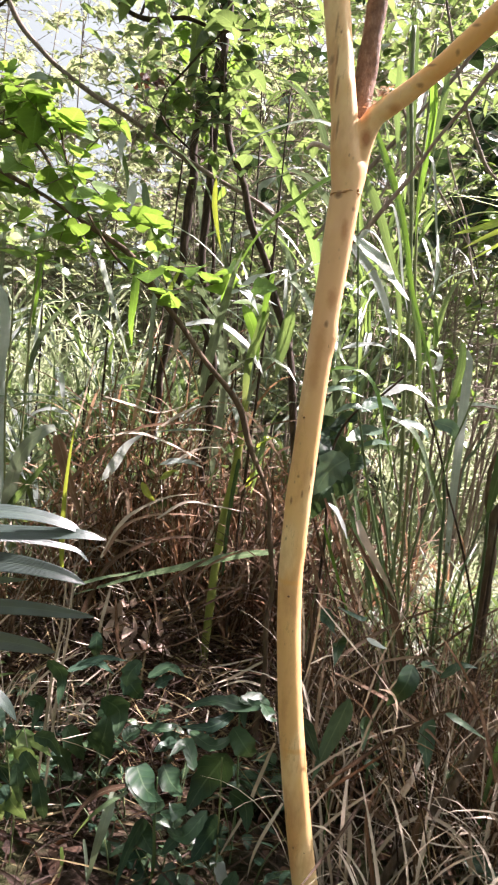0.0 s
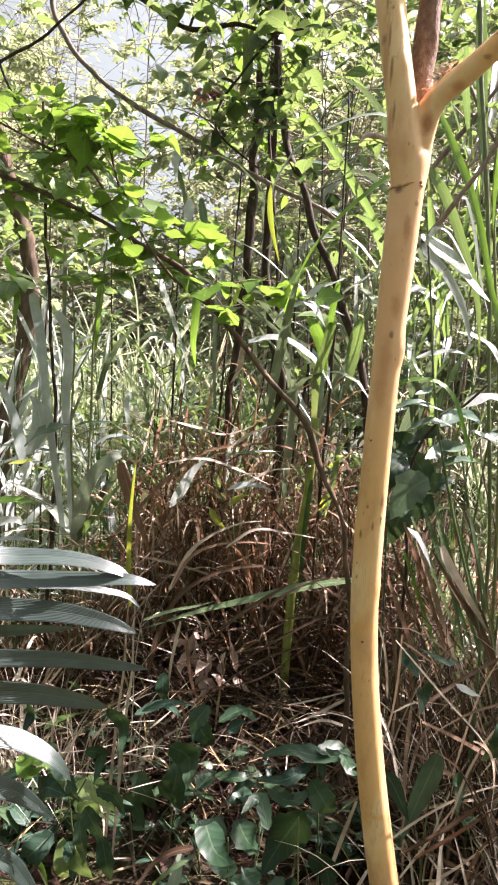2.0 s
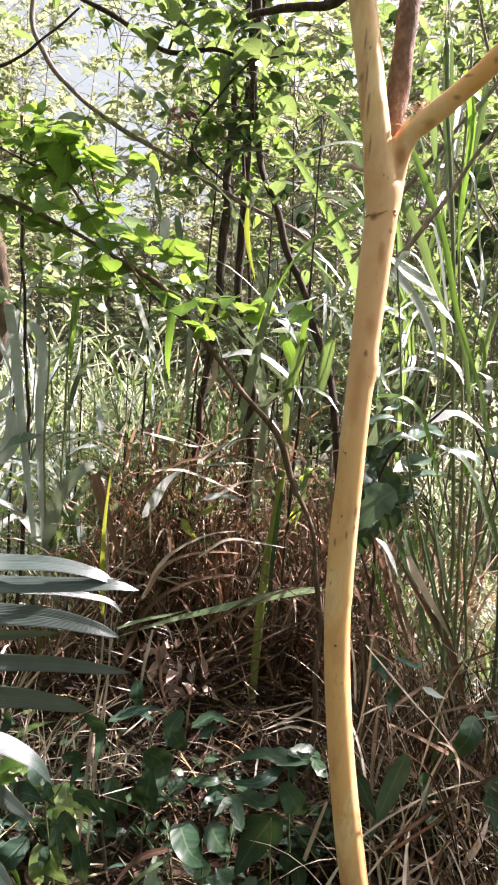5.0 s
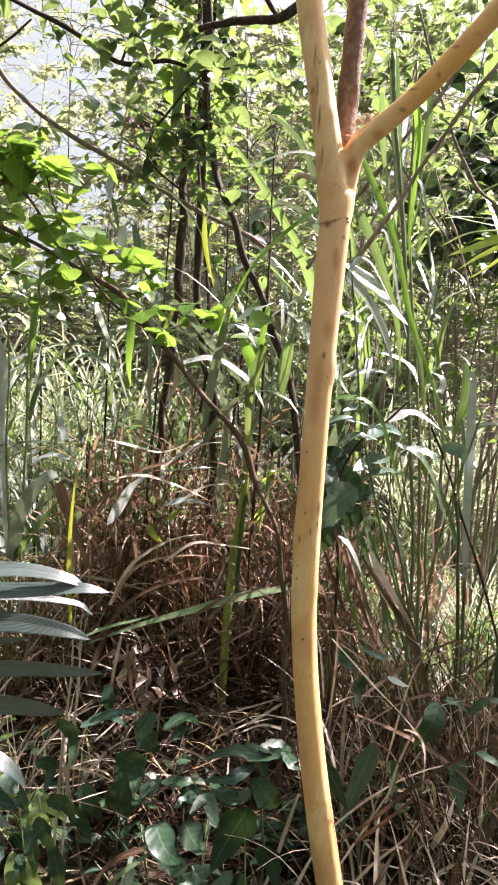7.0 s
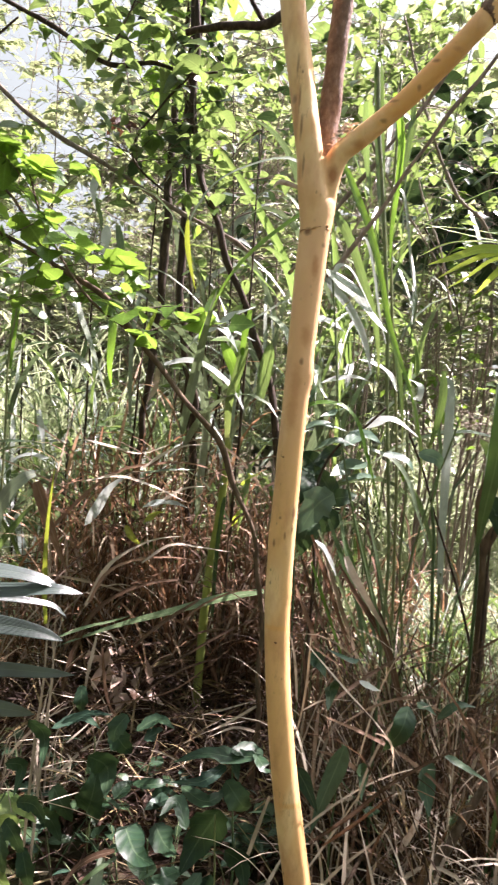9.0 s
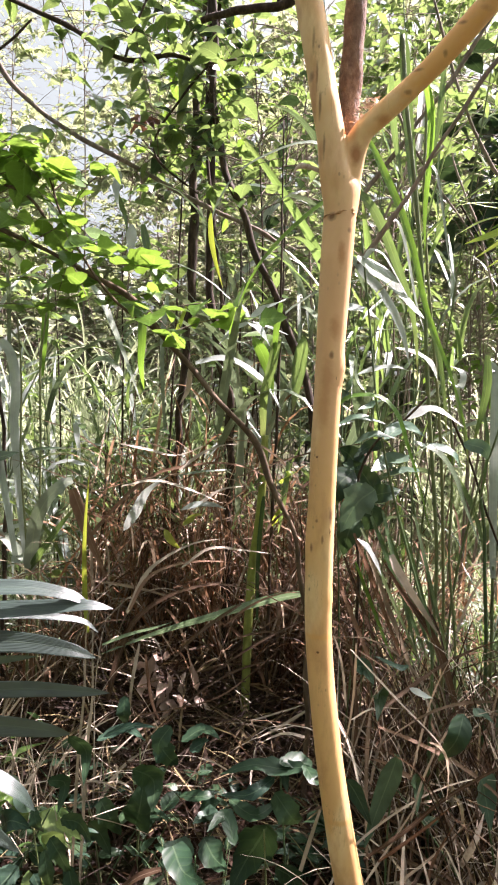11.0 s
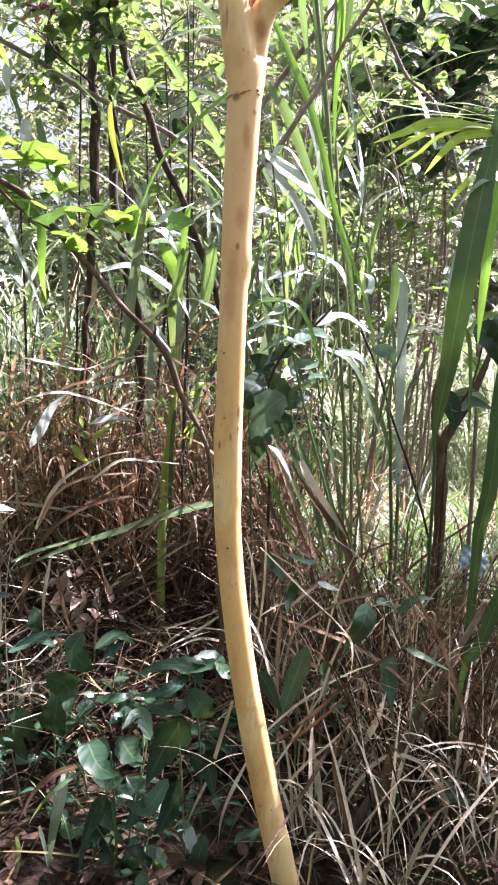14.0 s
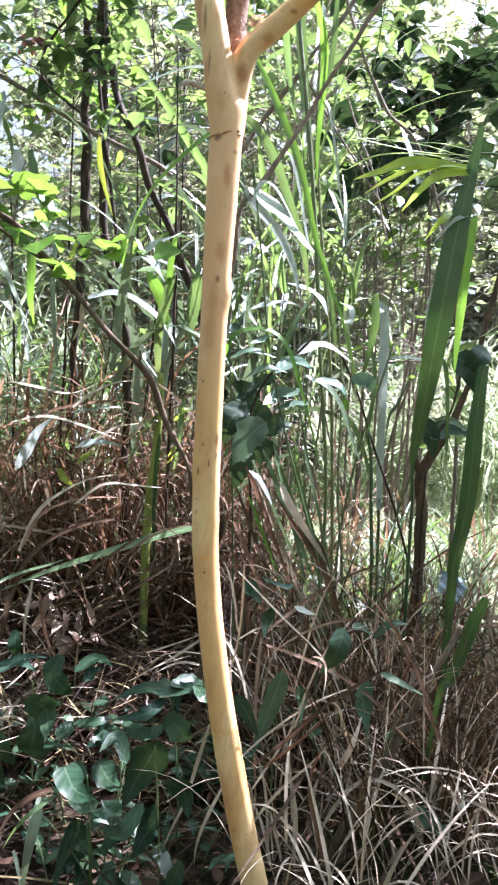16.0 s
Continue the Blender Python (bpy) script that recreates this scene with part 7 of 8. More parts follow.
    set_blade(ob, [(0.174, 2.45, 0.604), (0.074, 2.45, 0.524), (0.005, 2.45, 0.49)], 0.012, STRAW, (0.1, -0.5, 0.85))
    set_blade(ob, [(-0.47, 2.45, 1.283), (-0.357, 2.45, 1.308), (-0.243, 2.45, 1.286), (-0.129, 2.45, 1.242)], 0.016, STRAW, (0.1, -0.5, 0.85))
    set_blade(ob, [(-0.115, 2.45, 0.843), (-0.03, 2.45, 0.919), (0.073, 2.45, 0.968), (0.178, 2.45, 0.973)], 0.011, DRY, (0.1, -0.5, 0.85))


def make_vine():
    """Leafy vine behind the trunk: dark heart-shaped leaves and grey-green ones above them."""
    ob = thing("vine", (0.30, 2.35, 0.219), "leafy vine with dark and grey-green leaves behind the trunk", "vine")
    set_stalk(ob, [(0.49, 2.4, 1.603, 0.0035), (0.426, 2.4, 1.533, 0.0038), (0.344, 2.4, 1.461, 0.0042), (0.297, 2.4, 1.356, 0.0046), (0.286, 2.4, 1.216, 0.0050), (0.306, 2.4, 1.075, 0.0053), (0.306, 2.4, 0.648, 0.0057), (0.306, 2.4, 0.201, 0.0061)], DARK_BARK, "stem")
    set_blade(ob, [(0.343, 2.3, 1.325), (0.291, 2.3, 1.28), (0.247, 2.3, 1.194)], 0.099, GREY_LEAF, (0.25, -0.75, 0.6), eaten_width)
    set_blade(ob, [(0.355, 2.4, 1.298), (0.314, 2.4, 1.356), (0.277, 2.4, 1.403)], 0.069, DARK_LEAF, (0.0, -0.95, 0.3), leaf_width)
    set_blade(ob, [(0.334, 2.4, 1.297), (0.377, 2.4, 1.311), (0.423, 2.4, 1.32)], 0.059, DARK_LEAF, (0.0, -0.95, 0.3), leaf_width)
    set_blade(ob, [(0.294, 2.4, 1.234), (0.27, 2.4, 1.18), (0.259, 2.4, 1.109)], 0.076, DARK_LEAF, (0.0, -0.95, 0.3), leaf_width)
    set_blade(ob, [(0.344, 2.4, 1.271), (0.338, 2.4, 1.227), (0.322, 2.4, 1.191)], 0.076, DARK_LEAF, (0.0, -0.95, 0.3), leaf_width)
    set_blade(ob, [(0.296, 2.4, 1.373), (0.268, 2.4, 1.415), (0.233, 2.4, 1.439)], 0.076, DARK_LEAF, (0.0, -0.95, 0.3), leaf_width)
    set_blade(ob, [(0.433, 2.3, 1.412), (0.384, 2.3, 1.403), (0.328, 2.3, 1.377)], 0.076, GREY_LEAF, (0.1, -0.6, 0.75), leaf_width)
    set_blade(ob, [(0.223, 2.3, 1.507), (0.287, 2.3, 1.532), (0.367, 2.3, 1.516)], 0.040, GREY_LEAF, (0.1, -0.5, 0.85), leaf_width)
    set_blade(ob, [(0.268, 2.3, 1.449), (0.331, 2.3, 1.484), (0.397, 2.3, 1.475)], 0.040, GREY_LEAF, (0.1, -0.5, 0.85), leaf_width)
    set_blade(ob, [(0.363, 2.3, 1.471), (0.419, 2.3, 1.512), (0.476, 2.3, 1.485)], 0.050, GREY_LEAF, (0.0, -0.6, 0.8), leaf_width)
    set_blade(ob, [(0.279, 2.4, 1.372), (0.229, 2.4, 1.318), (0.215, 2.4, 1.248)], 0.087, DARK_LEAF, (0.0, -0.95, 0.3), leaf_width)
    set_blade(ob, [(0.467, 2.3, 1.384), (0.418, 2.3, 1.381), (0.361, 2.3, 1.363)], 0.033, GREY_LEAF, (0.1, -0.5, 0.85), leaf_width)
    set_blade(ob, [(0.366, 2.3, 1.591), (0.327, 2.3, 1.57), (0.283, 2.3, 1.555)], 0.036, GREY_LEAF, (0.1, -0.5, 0.85), leaf_width)
    set_blade(ob, [(0.487, 2.3, 1.466), (0.554, 2.3, 1.437), (0.582, 2.3, 1.389)], 0.036, GREY_LEAF, (0.1, -0.5, 0.85), leaf_width)
    set_blade(ob, [(0.585, 2.3, 1.47), (0.635, 2.3, 1.456), (0.653, 2.3, 1.425)], 0.043, GREY_LEAF, (0.0, -0.95, 0.3), leaf_width)
    set_blade(ob, [(0.22, 2.3, 1.584), (0.243, 2.3, 1.609), (0.266, 2.3, 1.65)], 0.033, GREY_LEAF, (0.5, -0.5, 0.7), leaf_width)
    set_blade(ob, [(0.362, 2.4, 1.445), (0.327, 2.4, 1.447), (0.277, 2.4, 1.41)], 0.045, DARK_LEAF, (0.0, -0.95, 0.3), leaf_width)


def make_low_plants():
    """Low broad-leaved plants that stand out at the foot of the tree."""
    ob = thing("herb", (0.1, 1.95, 0.214), "low plant with insect-eaten broad green leaves", "plant", "low plants")
    set_stalk(ob, [(0.125, 1.95, 0.628, 0.0021), (0.137, 1.95, 0.501, 0.0023), (0.149, 1.95, 0.348, 0.0025), (0.149, 1.95, 0.194, 0.0027)], CULM, "stem")
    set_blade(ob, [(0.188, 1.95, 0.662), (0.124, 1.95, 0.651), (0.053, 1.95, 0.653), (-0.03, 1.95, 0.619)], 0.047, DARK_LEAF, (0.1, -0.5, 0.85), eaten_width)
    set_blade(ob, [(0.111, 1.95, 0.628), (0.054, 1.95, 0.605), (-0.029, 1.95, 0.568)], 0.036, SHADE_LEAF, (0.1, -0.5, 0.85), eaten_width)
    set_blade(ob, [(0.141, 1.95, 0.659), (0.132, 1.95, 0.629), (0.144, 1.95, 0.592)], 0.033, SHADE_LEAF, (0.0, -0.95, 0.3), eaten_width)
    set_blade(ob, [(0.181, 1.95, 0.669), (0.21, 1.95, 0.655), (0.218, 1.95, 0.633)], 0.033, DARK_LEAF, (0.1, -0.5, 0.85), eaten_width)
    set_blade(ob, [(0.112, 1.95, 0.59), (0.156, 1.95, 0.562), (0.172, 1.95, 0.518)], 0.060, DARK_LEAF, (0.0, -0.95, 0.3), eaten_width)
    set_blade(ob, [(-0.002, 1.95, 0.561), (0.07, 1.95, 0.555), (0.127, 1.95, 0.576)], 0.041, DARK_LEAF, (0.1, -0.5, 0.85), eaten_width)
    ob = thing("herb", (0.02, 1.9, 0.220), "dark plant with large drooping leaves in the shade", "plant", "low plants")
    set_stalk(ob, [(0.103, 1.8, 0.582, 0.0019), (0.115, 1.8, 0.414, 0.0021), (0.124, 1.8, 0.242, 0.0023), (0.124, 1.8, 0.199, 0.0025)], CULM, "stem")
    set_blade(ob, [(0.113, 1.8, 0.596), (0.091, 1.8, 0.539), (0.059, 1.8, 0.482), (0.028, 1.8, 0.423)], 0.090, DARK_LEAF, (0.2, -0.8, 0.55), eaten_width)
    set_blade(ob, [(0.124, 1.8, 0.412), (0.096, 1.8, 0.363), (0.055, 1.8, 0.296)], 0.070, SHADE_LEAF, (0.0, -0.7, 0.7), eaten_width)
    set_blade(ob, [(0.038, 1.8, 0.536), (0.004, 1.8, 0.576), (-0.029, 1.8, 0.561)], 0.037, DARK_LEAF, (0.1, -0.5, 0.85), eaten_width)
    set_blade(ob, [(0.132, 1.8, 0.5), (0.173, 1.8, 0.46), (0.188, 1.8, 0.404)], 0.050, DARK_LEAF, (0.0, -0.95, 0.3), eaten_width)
    # a bright and a pale leaf: sun put into their colour
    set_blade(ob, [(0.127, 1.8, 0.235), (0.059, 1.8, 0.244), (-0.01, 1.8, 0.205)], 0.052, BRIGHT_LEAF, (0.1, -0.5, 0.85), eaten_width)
    set_blade(ob, [(0.119, 1.8, 0.309), (0.139, 1.8, 0.269), (0.162, 1.8, 0.213)], 0.045, SHEEN, (0.5, -0.4, 0.75), heart_width)
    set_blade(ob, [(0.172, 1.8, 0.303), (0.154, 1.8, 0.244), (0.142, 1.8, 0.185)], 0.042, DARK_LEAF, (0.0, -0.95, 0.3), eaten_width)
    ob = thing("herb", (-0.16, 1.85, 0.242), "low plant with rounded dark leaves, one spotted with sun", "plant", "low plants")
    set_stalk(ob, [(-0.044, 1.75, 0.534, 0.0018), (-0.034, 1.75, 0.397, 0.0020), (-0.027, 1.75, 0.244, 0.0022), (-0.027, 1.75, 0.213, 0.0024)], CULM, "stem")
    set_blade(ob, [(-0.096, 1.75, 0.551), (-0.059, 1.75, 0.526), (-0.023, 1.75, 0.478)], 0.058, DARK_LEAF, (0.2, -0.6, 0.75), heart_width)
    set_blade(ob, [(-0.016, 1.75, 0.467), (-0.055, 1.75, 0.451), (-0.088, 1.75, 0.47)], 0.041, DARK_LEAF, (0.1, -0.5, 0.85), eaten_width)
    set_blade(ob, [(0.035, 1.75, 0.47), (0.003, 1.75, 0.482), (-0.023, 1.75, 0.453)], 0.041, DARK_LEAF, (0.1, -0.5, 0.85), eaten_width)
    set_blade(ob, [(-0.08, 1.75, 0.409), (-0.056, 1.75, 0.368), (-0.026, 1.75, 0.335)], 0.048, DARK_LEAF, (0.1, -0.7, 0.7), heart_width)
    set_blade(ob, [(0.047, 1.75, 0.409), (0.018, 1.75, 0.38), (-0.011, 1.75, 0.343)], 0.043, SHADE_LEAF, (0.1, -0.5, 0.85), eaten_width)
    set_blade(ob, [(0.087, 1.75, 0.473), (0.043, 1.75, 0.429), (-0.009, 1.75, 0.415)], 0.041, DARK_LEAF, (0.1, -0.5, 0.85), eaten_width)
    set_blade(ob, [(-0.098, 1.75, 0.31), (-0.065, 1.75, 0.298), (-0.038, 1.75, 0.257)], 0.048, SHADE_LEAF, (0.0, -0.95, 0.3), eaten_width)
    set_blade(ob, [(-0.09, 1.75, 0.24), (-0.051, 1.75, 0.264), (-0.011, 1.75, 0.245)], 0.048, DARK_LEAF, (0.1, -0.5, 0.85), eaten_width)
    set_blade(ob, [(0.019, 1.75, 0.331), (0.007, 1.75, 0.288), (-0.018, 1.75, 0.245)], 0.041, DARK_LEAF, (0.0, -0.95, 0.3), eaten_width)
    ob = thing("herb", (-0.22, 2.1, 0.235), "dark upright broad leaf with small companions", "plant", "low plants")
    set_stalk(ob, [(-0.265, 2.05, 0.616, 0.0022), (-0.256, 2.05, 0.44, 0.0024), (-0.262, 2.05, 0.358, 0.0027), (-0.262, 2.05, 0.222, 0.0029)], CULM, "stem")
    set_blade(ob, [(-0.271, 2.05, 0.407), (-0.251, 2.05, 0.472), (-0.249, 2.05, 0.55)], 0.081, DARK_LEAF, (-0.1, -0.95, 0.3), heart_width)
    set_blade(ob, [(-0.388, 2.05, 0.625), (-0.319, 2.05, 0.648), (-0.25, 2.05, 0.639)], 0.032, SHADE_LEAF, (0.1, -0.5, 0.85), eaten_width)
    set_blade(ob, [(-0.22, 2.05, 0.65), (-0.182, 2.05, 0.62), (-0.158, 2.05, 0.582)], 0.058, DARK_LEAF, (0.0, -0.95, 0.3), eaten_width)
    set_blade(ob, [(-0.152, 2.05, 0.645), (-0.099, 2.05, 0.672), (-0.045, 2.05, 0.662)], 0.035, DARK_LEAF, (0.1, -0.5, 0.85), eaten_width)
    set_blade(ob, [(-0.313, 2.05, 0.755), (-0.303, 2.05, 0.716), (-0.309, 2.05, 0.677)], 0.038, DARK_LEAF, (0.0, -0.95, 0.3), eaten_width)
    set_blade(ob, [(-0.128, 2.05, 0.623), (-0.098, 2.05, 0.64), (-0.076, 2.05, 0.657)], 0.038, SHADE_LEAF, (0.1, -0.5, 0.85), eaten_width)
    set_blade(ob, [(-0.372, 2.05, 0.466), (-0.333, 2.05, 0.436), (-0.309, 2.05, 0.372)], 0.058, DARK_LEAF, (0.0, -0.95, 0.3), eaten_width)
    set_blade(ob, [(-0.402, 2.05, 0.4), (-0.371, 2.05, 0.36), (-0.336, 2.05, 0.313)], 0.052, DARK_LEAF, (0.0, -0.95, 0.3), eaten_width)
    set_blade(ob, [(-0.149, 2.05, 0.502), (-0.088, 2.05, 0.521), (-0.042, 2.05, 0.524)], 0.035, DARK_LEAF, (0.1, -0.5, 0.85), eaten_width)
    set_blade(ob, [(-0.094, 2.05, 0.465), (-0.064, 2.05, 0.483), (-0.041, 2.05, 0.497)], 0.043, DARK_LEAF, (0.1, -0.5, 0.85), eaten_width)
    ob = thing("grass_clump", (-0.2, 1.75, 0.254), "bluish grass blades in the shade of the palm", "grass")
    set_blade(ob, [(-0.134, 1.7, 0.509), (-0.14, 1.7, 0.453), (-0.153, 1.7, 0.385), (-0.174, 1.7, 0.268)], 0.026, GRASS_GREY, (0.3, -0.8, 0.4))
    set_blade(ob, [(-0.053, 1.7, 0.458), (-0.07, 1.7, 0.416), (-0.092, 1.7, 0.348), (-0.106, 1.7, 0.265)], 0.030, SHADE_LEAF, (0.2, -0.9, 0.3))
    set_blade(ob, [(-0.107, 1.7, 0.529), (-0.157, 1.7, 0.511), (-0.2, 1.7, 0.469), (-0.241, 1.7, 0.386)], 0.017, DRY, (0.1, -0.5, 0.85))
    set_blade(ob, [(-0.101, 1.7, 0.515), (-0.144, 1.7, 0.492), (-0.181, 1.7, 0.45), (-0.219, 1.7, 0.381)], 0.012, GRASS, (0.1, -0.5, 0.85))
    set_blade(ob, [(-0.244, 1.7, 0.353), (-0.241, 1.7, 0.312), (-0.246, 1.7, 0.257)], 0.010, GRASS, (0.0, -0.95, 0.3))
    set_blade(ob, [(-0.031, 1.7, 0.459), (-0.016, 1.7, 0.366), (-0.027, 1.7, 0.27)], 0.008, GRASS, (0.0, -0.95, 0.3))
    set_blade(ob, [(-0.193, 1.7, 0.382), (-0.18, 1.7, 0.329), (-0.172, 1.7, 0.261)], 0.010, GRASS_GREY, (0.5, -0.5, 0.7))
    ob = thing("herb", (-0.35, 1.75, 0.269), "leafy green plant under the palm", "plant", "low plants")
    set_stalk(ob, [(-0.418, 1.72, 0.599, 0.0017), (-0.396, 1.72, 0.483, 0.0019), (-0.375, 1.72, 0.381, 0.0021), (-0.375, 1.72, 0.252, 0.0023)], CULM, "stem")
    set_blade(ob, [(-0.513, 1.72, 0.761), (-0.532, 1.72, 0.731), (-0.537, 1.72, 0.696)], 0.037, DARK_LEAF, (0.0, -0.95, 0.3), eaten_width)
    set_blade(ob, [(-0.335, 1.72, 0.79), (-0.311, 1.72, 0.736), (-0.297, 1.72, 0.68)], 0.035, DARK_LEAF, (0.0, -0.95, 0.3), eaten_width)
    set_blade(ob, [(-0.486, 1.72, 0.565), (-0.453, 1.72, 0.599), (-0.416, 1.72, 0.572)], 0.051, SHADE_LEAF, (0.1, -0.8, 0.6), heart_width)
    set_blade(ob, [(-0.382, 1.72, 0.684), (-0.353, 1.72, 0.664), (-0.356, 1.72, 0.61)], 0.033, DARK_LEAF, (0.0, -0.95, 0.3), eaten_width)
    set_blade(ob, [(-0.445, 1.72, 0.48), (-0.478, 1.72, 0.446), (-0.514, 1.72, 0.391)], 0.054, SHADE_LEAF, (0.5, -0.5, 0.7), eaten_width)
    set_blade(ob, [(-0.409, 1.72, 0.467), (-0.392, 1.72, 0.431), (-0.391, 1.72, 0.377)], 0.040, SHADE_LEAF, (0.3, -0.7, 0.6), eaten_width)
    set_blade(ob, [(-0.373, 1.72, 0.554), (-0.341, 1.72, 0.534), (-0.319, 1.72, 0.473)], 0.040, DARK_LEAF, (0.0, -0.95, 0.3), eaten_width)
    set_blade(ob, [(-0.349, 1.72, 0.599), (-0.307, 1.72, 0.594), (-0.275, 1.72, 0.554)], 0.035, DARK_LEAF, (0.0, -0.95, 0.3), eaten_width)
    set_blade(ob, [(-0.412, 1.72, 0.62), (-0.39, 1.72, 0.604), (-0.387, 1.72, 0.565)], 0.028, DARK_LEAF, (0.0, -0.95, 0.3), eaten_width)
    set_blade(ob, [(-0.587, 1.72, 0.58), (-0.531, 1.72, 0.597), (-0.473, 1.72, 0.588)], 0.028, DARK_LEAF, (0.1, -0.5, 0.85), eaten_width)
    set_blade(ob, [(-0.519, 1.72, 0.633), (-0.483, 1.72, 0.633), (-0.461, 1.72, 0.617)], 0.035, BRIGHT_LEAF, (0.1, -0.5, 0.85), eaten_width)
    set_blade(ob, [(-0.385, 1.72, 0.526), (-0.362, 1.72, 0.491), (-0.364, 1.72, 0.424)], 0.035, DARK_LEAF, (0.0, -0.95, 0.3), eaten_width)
    set_blade(ob, [(-0.328, 1.72, 0.498), (-0.304, 1.72, 0.45), (-0.3, 1.72, 0.398)], 0.040, DARK_LEAF, (0.0, -0.95, 0.3), eaten_width)
    ob = thing("herb", (0.06, 1.95, 0.215), "low dark leaves in deep shade by the trunk", "plant", "low plants")
    set_blade(ob, [(-0.253, 1.95, 0.611), (-0.211, 1.95, 0.56), (-0.199, 1.95, 0.503)], 0.068, DARK_LEAF, (0.0, -0.95, 0.3), eaten_width)
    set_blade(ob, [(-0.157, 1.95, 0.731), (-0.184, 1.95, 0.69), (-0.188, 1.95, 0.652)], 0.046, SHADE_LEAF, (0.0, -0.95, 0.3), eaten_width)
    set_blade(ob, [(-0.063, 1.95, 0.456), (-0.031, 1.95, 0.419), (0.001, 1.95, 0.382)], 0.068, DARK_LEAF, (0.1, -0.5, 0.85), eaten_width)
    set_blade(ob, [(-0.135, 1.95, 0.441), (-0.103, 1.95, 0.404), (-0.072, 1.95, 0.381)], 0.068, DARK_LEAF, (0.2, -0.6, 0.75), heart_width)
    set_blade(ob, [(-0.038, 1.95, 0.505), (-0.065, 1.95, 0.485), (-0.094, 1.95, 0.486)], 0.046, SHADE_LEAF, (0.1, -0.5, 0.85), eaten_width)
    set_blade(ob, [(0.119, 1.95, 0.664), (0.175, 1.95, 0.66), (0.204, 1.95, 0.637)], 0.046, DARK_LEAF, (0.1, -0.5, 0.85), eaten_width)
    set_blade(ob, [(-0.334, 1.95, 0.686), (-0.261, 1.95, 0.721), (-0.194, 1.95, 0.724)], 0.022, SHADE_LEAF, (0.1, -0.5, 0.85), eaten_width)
    # lighter leaf materials than its neighbours': sunlight put into this plant's colour
    ob = thing("herb", (-0.52, 1.72, 0.274), "low plant with green leaves, sun put into their lighter tones", "plant", "low plants")
    set_stalk(ob, [(-0.382, 1.74, 0.608, 0.0018), (-0.434, 1.74, 0.501, 0.0020), (-0.471, 1.74, 0.424, 0.0021), (-0.509, 1.74, 0.346, 0.0023), (-0.509, 1.74, 0.254, 0.0024)], CULM, "stem")
    set_blade(ob, [(-0.433, 1.74, 0.591), (-0.468, 1.74, 0.571), (-0.496, 1.74, 0.528)], 0.053, GREEN_LEAF, (0.3, -0.7, 0.65), heart_width)
    set_blade(ob, [(-0.46, 1.74, 0.468), (-0.493, 1.74, 0.434), (-0.526, 1.74, 0.385)], 0.049, GREY_LEAF, (0.4, -0.5, 0.75), leaf_width)
    set_blade(ob, [(-0.43, 1.74, 0.46), (-0.41, 1.74, 0.415), (-0.412, 1.74, 0.366)], 0.036, GREEN_LEAF, (0.2, -0.8, 0.5), leaf_width)
    set_blade(ob, [(-0.482, 1.74, 0.672), (-0.516, 1.74, 0.646), (-0.552, 1.74, 0.633)], 0.032, BRIGHT_LEAF, (0.1, -0.5, 0.85), leaf_width)
    set_blade(ob, [(-0.401, 1.74, 0.546), (-0.377, 1.74, 0.512), (-0.349, 1.74, 0.476)], 0.041, GREEN_LEAF, (0.0, -0.95, 0.3), leaf_width)
    set_blade(ob, [(-0.369, 1.74, 0.58), (-0.339, 1.74, 0.56), (-0.303, 1.74, 0.543)], 0.024, GREEN_LEAF, (0.2, -0.8, 0.5), leaf_width)
    set_blade(ob, [(-0.459, 1.74, 0.642), (-0.436, 1.74, 0.625), (-0.424, 1.74, 0.6)], 0.036, GREY_LEAF, (0.3, -0.7, 0.65), leaf_width)
    set_blade(ob, [(-0.544, 1.74, 0.62), (-0.514, 1.74, 0.609), (-0.483, 1.74, 0.62)], 0.032, BRIGHT_LEAF, (0.1, -0.5, 0.85), heart_width)
    set_blade(ob, [(-0.415, 1.74, 0.449), (-0.378, 1.74, 0.428), (-0.35, 1.74, 0.378)], 0.046, GREEN_LEAF, (0.0, -0.95, 0.3), leaf_width)
    set_blade(ob, [(-0.528, 1.74, 0.406), (-0.492, 1.74, 0.363), (-0.458, 1.74, 0.328)], 0.015, LIT_BLADE, (0.0, -0.95, 0.3))
    ob = thing("herb", (0.55, 1.85, 0.237), "single dark and blue-green leaves in the dead grass", "plant", "low plants")
    set_blade(ob, [(0.539, 1.85, 0.869), (0.518, 1.85, 0.822), (0.487, 1.85, 0.756)], 0.051, DARK_LEAF, (0.0, -0.95, 0.3), leaf_width)
    set_blade(ob, [(0.607, 1.85, 0.845), (0.65, 1.85, 0.883), (0.694, 1.85, 0.885)], 0.023, DARK_LEAF, (0.1, -0.5, 0.85), leaf_width)
    set_blade(ob, [(0.563, 1.85, 0.865), (0.582, 1.85, 0.86), (0.606, 1.85, 0.853)], 0.026, DARK_LEAF, (0.1, -0.5, 0.85), leaf_width)
    set_blade(ob, [(0.628, 1.85, 0.763), (0.673, 1.85, 0.743), (0.742, 1.85, 0.709)], 0.022, DARK_LEAF, (0.1, -0.5, 0.85), leaf_width)
    set_blade(ob, [(0.582, 1.85, 0.727), (0.596, 1.85, 0.68), (0.609, 1.85, 0.61)], 0.064, GREY_LEAF, (0.25, -0.75, 0.6), heart_width)
    set_blade(ob, [(0.724, 1.85, 0.401), (0.773, 1.85, 0.389), (0.827, 1.85, 0.354)], 0.059, DARK_LEAF, (0.1, -0.5, 0.85), leaf_width)
